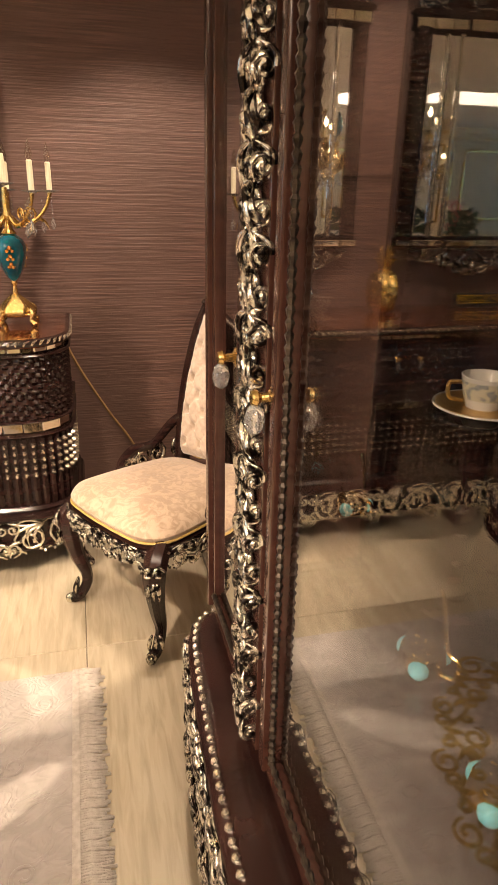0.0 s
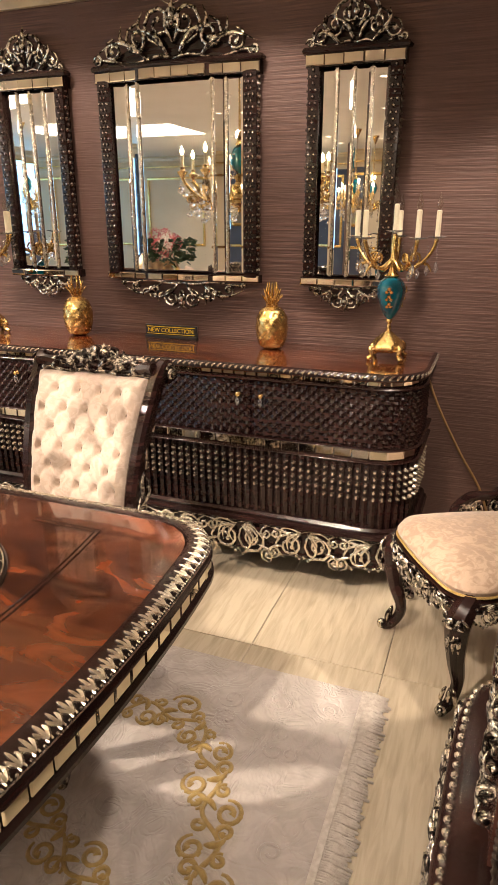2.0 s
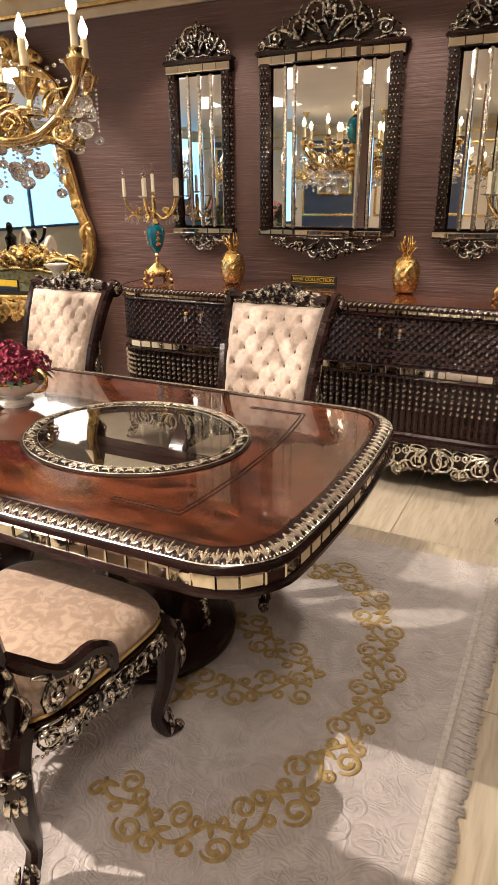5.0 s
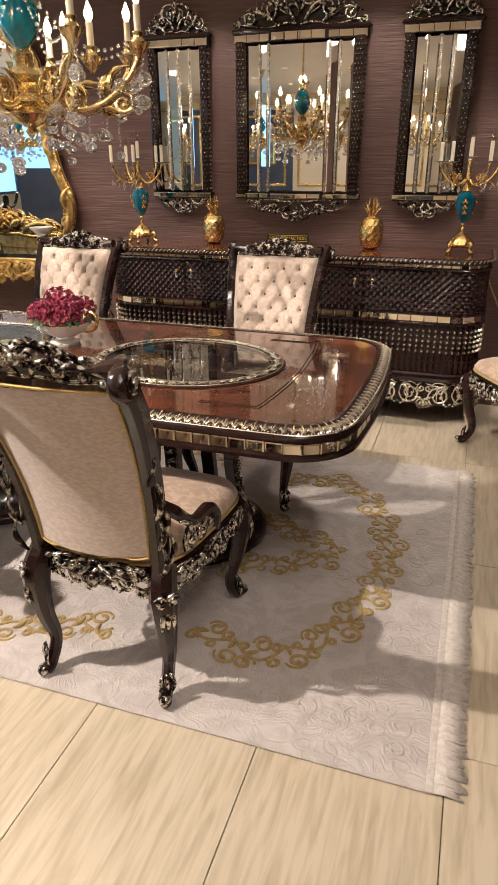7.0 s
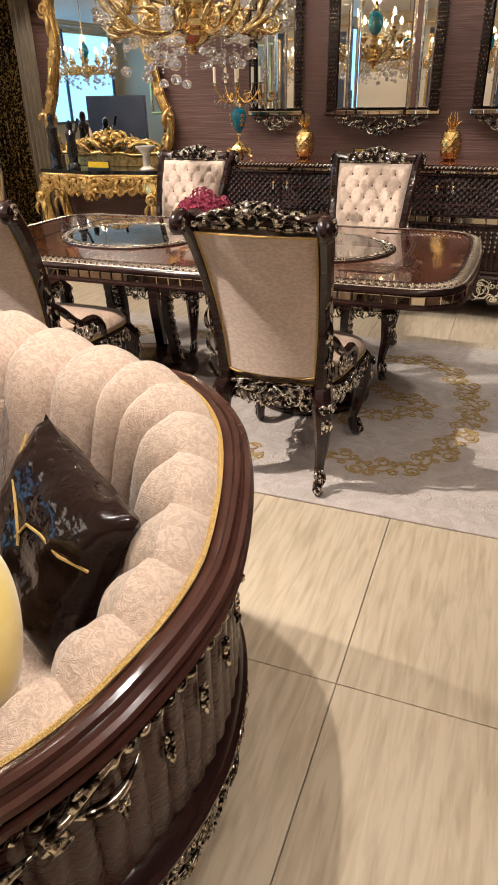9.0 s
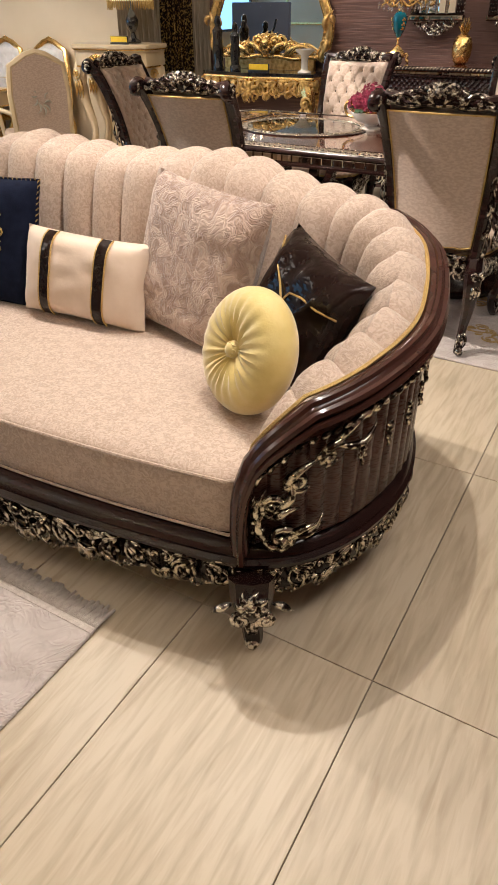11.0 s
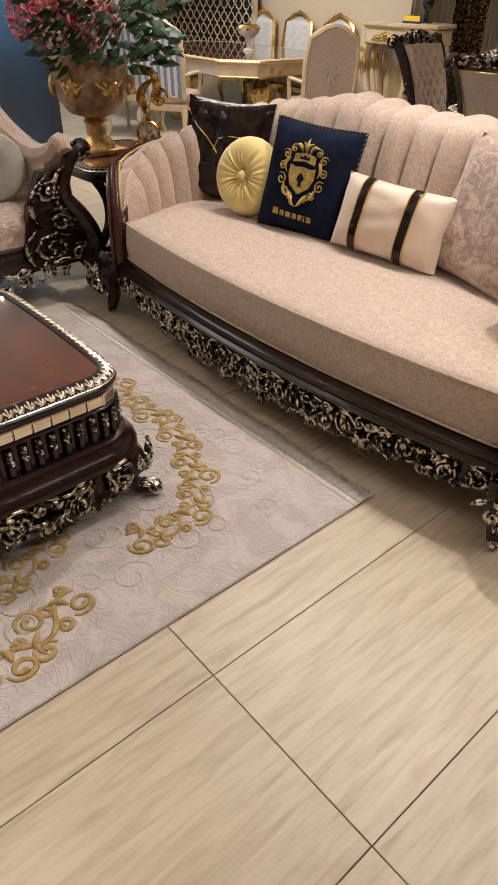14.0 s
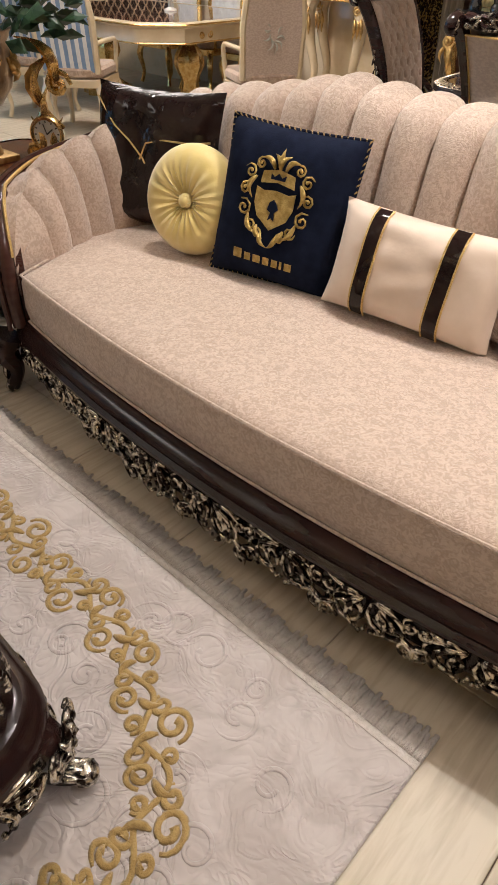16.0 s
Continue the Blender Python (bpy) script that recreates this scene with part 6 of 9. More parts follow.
bm = bmesh.new()
for s in (-1, 1):
    for cu, cv, r, st, way in ((0.105, 0.10, 0.024, 0.5, 1), (0.115, 0.045, 0.022, 2.5, -1), (0.110, -0.015, 0.030, 1.0, 1), (0.075, -0.06, 0.022, 0.0, -1), (0.045, -0.085, 0.018, 1.0, 1), (0.07, 0.13, 0.020, 2.0, -1)):
        scroll(bm, f, s * cu, cv, r, st if s > 0 else math.pi - st, s * way, 1.3, 0.0042, 0.0, 11, 4)
    for u0, v0, u1, v1, b in ((0.0, 0.125, 0.03, 0.165, 0.2), (0.02, 0.12, 0.075, 0.145, 0.3), (0.08, 0.09, 0.085, 0.02, 0.25), (0.09, -0.03, 0.04, -0.09, 0.2), (0.03, -0.08, 0.0, -0.125, 0.2), (0.05, -0.06, 0.02, -0.10, 0.2)):
        leaf(bm, f, s * u0, v0, s * u1, v1, s * b, 0.0075, 0.0)
leaf(bm, f, 0, 0.12, 0, 0.185, 0, 0.008)
part("embroidery_scroll", bm, THREAD, t, "gold embroidered scrolls")
bm = bmesh.new()
shield = [(-0.072, 0.06), (-0.072, 0.01), (-0.055, -0.03), (0, -0.068), (0.055, -0.03), (0.072, 0.01), (0.072, 0.06), (0.045, 0.052), (0.0, 0.058), (-0.045, 0.052)]
loft(bm, [[f(u, v, 0.0005) for u, v in shield], [f(u, v, 0.003) for u, v in shield]])
sh2 = [(-0.062, 0.072), (-0.058, 0.11), (0.0, 0.122), (0.058, 0.11), (0.062, 0.072), (0.0, 0.082)]
loft(bm, [[f(u, v, 0.0005) for u, v in sh2], [f(u, v, 0.003) for u, v in sh2]])
part("embroidery_shield", bm, THREAD, t, "gold shield")
bm = bmesh.new()
emb = [(-0.014, 0.02), (-0.02, -0.004), (-0.006, -0.012), (-0.012, -0.038), (0.0, -0.028), (0.012, -0.038), (0.008, -0.010), (0.020, 0.002), (0.010, 0.020), (0.0, 0.030)]
loft(bm, [[f(u, v, 0.0032) for u, v in emb], [f(u, v, 0.0045) for u, v in emb]])
part("embroidery_emblem", bm, NAVY, t, "dark emblem on the shield")
bm = bmesh.new()
crown = [(-0.026, 0.090), (-0.028, 0.108), (-0.014, 0.098), (0, 0.110), (0.014, 0.098), (0.028, 0.108), (0.026, 0.090)]
loft(bm, [[f(u, v, 0.0032) for u, v in crown], [f(u, v, 0.0045) for u, v in crown]])
part("embroidery_crown", bm, NAVY, t, "dark crown over the shield")
bm = bmesh.new()
for u0, u1, v0, v1 in ((-0.122, -0.090, -0.182, -0.150), (-0.078, -0.055, -0.182, -0.157), (-0.044, -0.016, -0.182, -0.157), (-0.005, 0.018, -0.182, -0.157), (0.029, 0.051, -0.182, -0.157), (0.060, 0.068, -0.182, -0.157), (0.079, 0.104, -0.182, -0.157)):
    q = [(u0, v0), (u1, v0), (u1, v1), (u0, v1)]
    loft(bm, [[f(u, v, 0.0005) for u, v in q], [f(u, v, 0.0025) for u, v in q]])
part("embroidery_bar", bm, THREAD, t, "row of plain gold bars")

# ivory lumbar cushion with two dark bands
t = pillow("ivory satin lumbar cushion with two dark patent bands", 0.50, 0.29, 0.15, IVORY, pose(-1.89, -1.465, SEATZ + 0.012, -18, 2, 6), 0.06, 0.008, 17)
f = on_front(0.50, 0.29, 0.15)
for u in (-0.115, 0.10):
    bm = bmesh.new()
    rows = [[f(u + e, v, 0.0025) for e in (-0.019, -0.008, 0.008, 0.019)] for v in np.linspace(-0.138, 0.138, 20)]
    loft(bm, rows, close_ring=False, caps=False)
    b = part("band", bm, PATENT, t, "dark patent band")
    bm = bmesh.new()
    for e in (-0.021, 0.021):
        tube(bm, [f(u + e, v, 0.002) for v in np.linspace(-0.138, 0.138, 20)], 0.0032, 5)
    part("band_cord", bm, PIPING, b)

pillow("large rose beige crushed velvet cushion", 0.50, 0.49, 0.16, PINKCLOTH, pose(-1.52, -1.40, SEATZ, -17, 4, -14), 0.05, 0.012, 23)


# ---------------------------------------------------------------- coffee table
def build_coffee():
    t = thing("coffee_table", "square dark wood coffee table with mirror band and carved legs", "coffee table")
    cx, cy = -2.195, -3.195
    p = Path(rrect(0.425, 0.475, 0.10, (0.012, 0.012), per=14, cx=cx, cy=cy), True)
    bm = bmesh.new()
    plate(bm, p, 0.42, 0.455, -0.045)
    part("tabletop", bm, BURL, t, "polished mahogany top")
    bm = bmesh.new()
    band(bm, p, [(-0.05, 0.415), (-0.05, 0.458), (-0.04, 0.460), (-0.004, 0.446), (0.004, 0.432), (0.0, 0.420), (-0.012, 0.414), (-0.012, 0.372), (-0.002, 0.366), (-0.014, 0.360), (-0.014, 0.262), (-0.05, 0.262)], closed_prof=True)
    body = part("body", bm, WOOD, t)
    bm = bmesh.new()
    leaf_border(bm, p, 0.442, -0.038, -0.001, 0.030, 0.014)
    part("leaf_border", bm, SILVER_BRIGHT, body, "silver leaf border")
    mirror_tiles(body, p, 0.374, 0.411, -0.011, 0.055)
    n = round(p.length / 0.042)
    bm = bmesh.new()
    for i in range(n):
        f = p.place(p.length * i / n, 0, -0.014)
        tube(bm, [f(0, 0.272, 0.002), f(0, 0.278, 0.004), f(0, 0.345, 0.004), f(0, 0.352, 0.002)], 0.014, 6)
    part("fluting", bm, WOOD, body)
    bm = bmesh.new()
    for i in range(n):
        f = p.place(p.length * i / n, 0, -0.002)
        for z, r in ((0.345, 0.008), (0.330, 0.009), (0.313, 0.011)):
            ball(bm, f(0.003, z, 0), r, 6)
            ball(bm, f(-0.006, z + 0.007, 0), r * 0.7, 5)
    part("husk", bm, SILVER, body, "silver husks on the flutes")
    bm = bmesh.new()
    band(bm, p, [(-0.06, 0.175), (0.030, 0.175), (0.046, 0.190), (0.044, 0.212), (0.030, 0.226), (0.018, 0.240), (0.012, 0.256), (-0.010, 0.266), (-0.06, 0.266)], closed_prof=True)
    base = part("base_moulding", bm, WOOD, t)
    bm = bmesh.new()
    band(bm, p, [(0.004, 0.095), (0.018, 0.095), (0.018, 0.182), (0.004, 0.182)], closed_prof=True)
    part("apron_back", bm, WOOD, base)
    bm = bmesh.new()
    carved_run(bm, p.place(0, 0.185, 0.030), p.length, 0.135, 20, 0.0115, 31, 0.0)
    part("carved_apron", bm, GOLDSIL, base, "pierced silver gilt apron")
    for sx in (-1, 1):
        for sy in (-1, 1):
            x, y = cx + sx * 0.40, cy + sy * 0.455
            o = Vector((sx, sy, 0)).normalized()
            bm = bmesh.new()
            b0 = Vector((x, y, 0)) - o * 0.03
            pts = smooth_pts([b0 + Vector((0, 0, 0.19)), b0 + o * 0.05 + Vector((0, 0, 0.14)), b0 + o * 0.03 + Vector((0, 0, 0.07)), b0 + o * 0.07 + Vector((0, 0, 0.036)), b0 + o * 0.105 + Vector((0, 0, 0.036))], 4)
            tube(bm, pts, lerp_list([0.055, 0.048, 0.028, 0.024, 0.022], len(pts)), 8)
            leg = part("leg", bm, WOOD, t)
            bm = bmesh.new()
            f = plane_map(b0 + o * 0.088 + Vector((0, 0, 0.145)), (-o.y, o.x, 0), (0, 0, 1), o)
            rosette(bm, f, 0, 0.01, 0.045, 0.011, 7)
            for d in (-1, 1):
                scroll(bm, f, d * 0.045, 0.02, 0.03, 1.57, -d, 1.4, 0.010)
            ball(bm, b0 + o * 0.115 + Vector((0, 0, 0.035)), 0.028, 10)
            for d in (-1, 0, 1):
                leaf(bm, plane_map(b0 + o * 0.08 + Vector((0, 0, 0.05)), (-o.y, o.x, 0), o, (0, 0, 1)), d * 0.012, -0.02, d * 0.02, 0.05, 0.1, 0.009)
            part("leg_carving", bm, SILVER, leg, "silver carved knee and toe")
    t.matrix_world = pose(0, 0, 0.006)


build_coffee()


# ---------------------------------------------------------------- display cabinet
def build_vitrine():
    t = thing("display_cabinet", "tall glazed dark wood display cabinet with silver carved post", "cabinet")
    x0, xb, y0, y1, zt = 0.26, 0.72, 0.10, 1.37, 2.25
    bm = bmesh.new()
    box(bm, xb - 0.02, xb, y0, y1, 0.12, zt)
    box(bm, x0 + 0.02, xb, y0, y0 + 0.03, 0.12, zt)
    box(bm, x0 + 0.02, xb, y0, y1, zt - 0.05, zt)
    box(bm, x0 + 0.01, xb, y0, y1, 0.50, 0.54)
    part("carcass", bm, WOOD, t)
    for z in (0.80, 1.52, 1.90):
        bm = bmesh.new()
        box(bm, x0 + 0.06, xb - 0.02, y0 + 0.03, y1 - 0.03, z, z + 0.006)
        part("glass_shelf", bm, GLASS, t)
    # lower box, bowed forward, with carved border
    pts = smooth_pts([(a, b, 0) for a, b in ((0.46, 1.40), (0.32, 1.395), (0.23, 1.36), (0.19, 1.25), (0.17, 0.95), (0.165, 0.70), (0.18, 0.45), (0.22, 0.22), (0.28, 0.10))], 5)
    bp = Path([(p.x, p.y) for p in pts])
    bp.n = -bp.n if bp.at(bp.length / 2)[2] > 0 else bp.n
    bm = bmesh.new()
    band(bm, bp, [(-0.10, 0.10), (-0.01, 0.10), (0.0, 0.13), (-0.012, 0.16), (-0.018, 0.44), (-0.004, 0.455), (0.006, 0.475), (-0.004, 0.49), (-0.03, 0.502), (-0.12, 0.505)], closed_prof=True, caps=True)
    base = part("base_cabinet", bm, WOOD, t, "bowed dark lacquered base")
    bm = bmesh.new()
    carved_run(bm, bp.place(0.02, 0.47, 0.002), bp.length - 0.04, 0.12, 18, 0.009, 41)
    carved_run(bm, bp.place(0.02, 0.25, 0.002), bp.length - 0.04, 0.10, 18, 0.009, 42)
    part("base_carving", bm, SILVER, base, "silver carved border")
    bm = bmesh.new()
    for i in range(int(bp.length / 0.028)):
        ball(bm, bp.place(i * 0.028, 0.497, -0.012)(0, 0, 0), 0.0085, 6)
    part("bead_border", bm, SILVER_BRIGHT, base)
    for y in (0.18, 1.28):
        bm = bmesh.new()
        lathe(bm, [(0.03, 0), (0.035, 0.02), (0.025, 0.06), (0.04, 0.12)], 12, (0.30, y, 0))
        part("foot", bm, WOOD, t)
        bm = bmesh.new()
        lathe(bm, [(0.03, 0), (0.035, 0.02), (0.025, 0.06), (0.04, 0.12)], 12, (0.66, y, 0))
        part("foot", bm, WOOD, t)

    # doors with rope moulding and glass
    def door(ya, yb, knob_y, rope):
        bm = bmesh.new()
        w = 0.075
        for a, b in ((ya, ya + w), (yb - w, yb)):
            box(bm, x0 - 0.004, x0 + 0.022, a, b, 0.545, zt - 0.06, 0.004)
            box(bm, x0 - 0.014, x0 + 0.01, (a + b) / 2 - 0.014, (a + b) / 2 + 0.014, 0.555, zt - 0.07, 0.004)
        box(bm, x0 - 0.004, x0 + 0.022, ya + w, yb - w, 0.545, 0.60, 0.004)
        box(bm, x0 - 0.004, x0 + 0.022, ya + w, yb - w, zt - 0.12, zt - 0.06, 0.004)
        d = part("door", bm, BROWN, t)
        bm = bmesh.new()
        for yy in ((ya + w, yb - w) if rope else ()):
            pts_ = []
            for i in range(280):
                z = 0.60 + (zt - 0.12 - 0.60) * i / 279
                pts_.append((x0 - 0.005, yy, z))
            tube(bm, pts_, [0.0035 + 0.0035 * ((i % 3) / 2) for i in range(280)], 6)
        for zz in ((0.60, zt - 0.12) if rope else (0.60,)):
            tube(bm, [(x0 - 0.005, ya + w + (yb - ya - 2 * w) * i / 89, zz) for i in range(90)], [0.0035 + 0.0035 * ((i % 3) / 2) for i in range(90)], 6)
        part("rope_moulding", bm, ROPE, d, "twisted rope moulding")
        bm = bmesh.new()
        box(bm, x0 + 0.006, x0 + 0.010, ya + w - 0.005, yb - w + 0.005, 0.59, zt - 0.11)
        g = part("glass_pane", bm, CAB_GLASS, d, "clear glass pane")
        g.visible_shadow = False
        bm = bmesh.new()
        lathe(bm, [(0.016, 0), (0.018, 0.004), (0.008, 0.010), (0.007, 0.022), (0.013, 0.028), (0.010, 0.036), (0.002, 0.038)], 14)
        bmesh.ops.transform(bm, matrix=Matrix.Translation((x0 - 0.004, knob_y, 1.235)) @ Matrix.Rotation(radians(-90), 4, "Y"), verts=bm.verts)
        k = part("knob", bm, GOLD, d, "gilt knob")
        bm = bmesh.new()
        lathe(bm, [(0.001, -0.052), (0.012, -0.044), (0.0165, -0.028), (0.012, -0.012), (0.003, -0.004), (0.002, 0)], 8, (x0 - 0.034, knob_y, 1.230))
        part("crystal_drop", bm, CRYSTAL, k, "cut crystal drop")
    door(1.0, 1.365, 1.08, False)
    door(0.13, 0.865, 0.845, True)
    bm = bmesh.new()
    box(bm, x0 - 0.012, x0 + 0.02, 0.870, 0.995, 0.545, zt - 0.06, 0.004)
    post = part("centre_post", bm, BROWN, t)
    bm = bmesh.new()
    f = plane_map((x0 - 0.014, 0.933, 0.56), (0, -1, 0), (0, 0, 1), (-1, 0, 0))
    g = plane_map((x0 - 0.012, 0.884, 0.56), (-1, 0, 0), (0, 0, 1), (0, -1, 0))
    z, k = 0.0, 0
    while z < 1.55:
        s = 1 if k % 2 else -1
        scroll(bm, f, s * 0.014, z + 0.025, 0.026, -1.2, s, 1.5, 0.0065, 0.012, 15, 7)
        scroll(bm, f, -s * 0.026, z + 0.045, 0.018, 1.2, -s, 1.4, 0.006, 0.006, 13, 7)
        leaf(bm, f, -s * 0.02, z - 0.01, s * 0.03, z + 0.06, 0.3 * s, 0.0075, 0.012, 8, 7)
        leaf(bm, f, s * 0.034, z + 0.01, -s * 0.036, z + 0.065, -0.3 * s, 0.007, 0.004, 8, 7)
        ball(bm, f(s * 0.03, z + 0.055, 0.008), 0.008, 8)
        scroll(bm, g, 0.010, z + 0.025, 0.018, -1.2, s, 1.4, 0.006, 0.004, 13, 7)
        leaf(bm, g, 0.0, z + 0.01, 0.020, z + 0.055, 0.3 * s, 0.007, 0.002, 8, 7)
        z += 0.056
        k += 1
    part("post_carving", bm, SILVER, post, "bright silver scroll carving")
    # far end: glazed side between posts
    bm = bmesh.new()
    for a, b in ((x0 + 0.002, x0 + 0.05), (xb - 0.06, xb - 0.02)):
        box(bm, a, b, y1 - 0.02, y1 + 0.012, 0.54, zt - 0.05, 0.004)
    box(bm, x0 + 0.05, xb - 0.06, y1 - 0.02, y1 + 0.012, 0.54, 0.60, 0.003)
    sidep = part("side_frame", bm, WOOD, t)
    bm = bmesh.new()
    box(bm, x0 + 0.045, xb - 0.055, y1 - 0.006, y1 - 0.002, 0.59, zt - 0.06)
    g = part("side_glass", bm, CAB_GLASS, sidep)
    g.visible_shadow = False


build_vitrine()
# Weak fill added inside the cabinet; no lamp is known there.
data = bpy.data.lights.new("cabinet_light", "AREA")
data.shape, data.size, data.size_y, data.energy, data.color = "RECTANGLE", 0.25, 1.0, 0.9, (1.0, 0.88, 0.75)
new("cabinet_light", data).matrix_world = pose(0.48, 0.72, 2.19)


def tea_glass(m):
    t = thing("tea_glass", "waisted tea glass with gold and turquoise band on a saucer", "glass", "tea glasses in the cabinet")
    bm = bmesh.new()
    lathe(bm, [(0.018, 0.0), (0.024, 0.006), (0.027, 0.025), (0.022, 0.05), (0.023, 0.07), (0.029, 0.09), (0.028, 0.09), (0.021, 0.07), (0.020, 0.05), (0.025, 0.025), (0.02, 0.008), (0.001, 0.006)], 24)
    part("bowl", bm, GLASS, t)
    bm = bmesh.new()
    lathe(bm, [(0.0255, 0.008), (0.0285, 0.022), (0.0265, 0.036)], 24)
    part("band", bm, GOLD, t, "gold band")
    bm = bmesh.new()
    for a in (0, 2.1, 4.2):
        ball(bm, (0.024 * math.cos(a + 3.0), 0.024 * math.sin(a + 3.0), 0.022), 0.013, 10, 1.0)
    part("turquoise_medallion", bm, TURQUOISE, t, "turquoise medallion")
    bm = bmesh.new()
    tube(bm, smooth_pts([(0.024, 0.0, 0.012), (0.044, 0.0, 0.016), (0.046, 0, 0.04), (0.030, 0, 0.05), (0.02, 0.0, 0.10), (0.012, 0, 0.125)], 4), 0.003, 6)
    part("spoon", bm, GOLD, t, "gilt spoon")
    t.matrix_world = m


for q in (pose(0.473, 0.725, 0.807, 0, 0, 300), pose(0.443, 0.480, 0.807, 0, 0, 290), pose(0.57, 1.24, 0.807, 0, 0, 290)):
    tea_glass(q @ Matrix.Scale(1.3, 4))


def cup_saucer(m):
    t = thing("teacup", "white porcelain cup with a gold patterned rim on a saucer", "cup")
    bm = bmesh.new()
    lathe(bm, [(0.02, 0), (0.03, 0.004), (0.065, 0.014), (0.085, 0.022), (0.084, 0.025), (0.06, 0.018), (0.02, 0.008), (0.001, 0.008)], 36)
    part("saucer", bm, PORCELAIN, t)
    bm = bmesh.new()
    lathe(bm, [(0.062, 0.0155), (0.080, 0.0235), (0.080, 0.0245), (0.062, 0.0195)], 36)
    part("saucer_gilding", bm, OLDGOLD, t)
    bm = bmesh.new()
    lathe(bm, [(0.02, 0.008), (0.026, 0.012), (0.034, 0.04), (0.042, 0.075), (0.040, 0.076), (0.031, 0.042), (0.02, 0.016), (0.001, 0.014)], 30)
    c = part("cup", bm, PORCELAIN, t)
    bm = bmesh.new()
    lathe(bm, [(0.0335, 0.036), (0.0405, 0.066), (0.0415, 0.068), (0.0345, 0.036)], 30)
    part("cup_pattern", bm, PATTERN, c)
    bm = bmesh.new()
    tube(bm, smooth_pts([(0.038, 0, 0.062), (0.06, 0, 0.06), (0.058, 0, 0.035), (0.034, 0, 0.03)], 5), 0.004, 6)
    part("handle", bm, OLDGOLD, c)
    t.matrix_world = m


def cake_stand(m):
    t = thing("serving_stand", "dark pedestal stand with a grey plate in the cabinet", "stand")
    bm = bmesh.new()
    lathe(bm, [(0.07, -0.22), (0.072, -0.205), (0.03, -0.18), (0.022, -0.10), (0.034, -0.03), (0.02, 0.04), (0.026, 0.09), (0.03, 0.13), (0.055, 0.165), (0.001, 0.17)], 24)
    part("stem", bm, WOOD, t)
    bm = bmesh.new()
    lathe(bm, [(0.001, 0.17), (0.07, 0.172), (0.095, 0.185), (0.094, 0.189), (0.05, 0.178), (0.001, 0.177)], 36)
    part("plate", bm, MARBLE, t)
    t.matrix_world = m


cake_stand(pose(0.658, 0.937, 0.967))
cup_saucer(pose(0.658, 0.937, 1.146, 0, 0, 160))


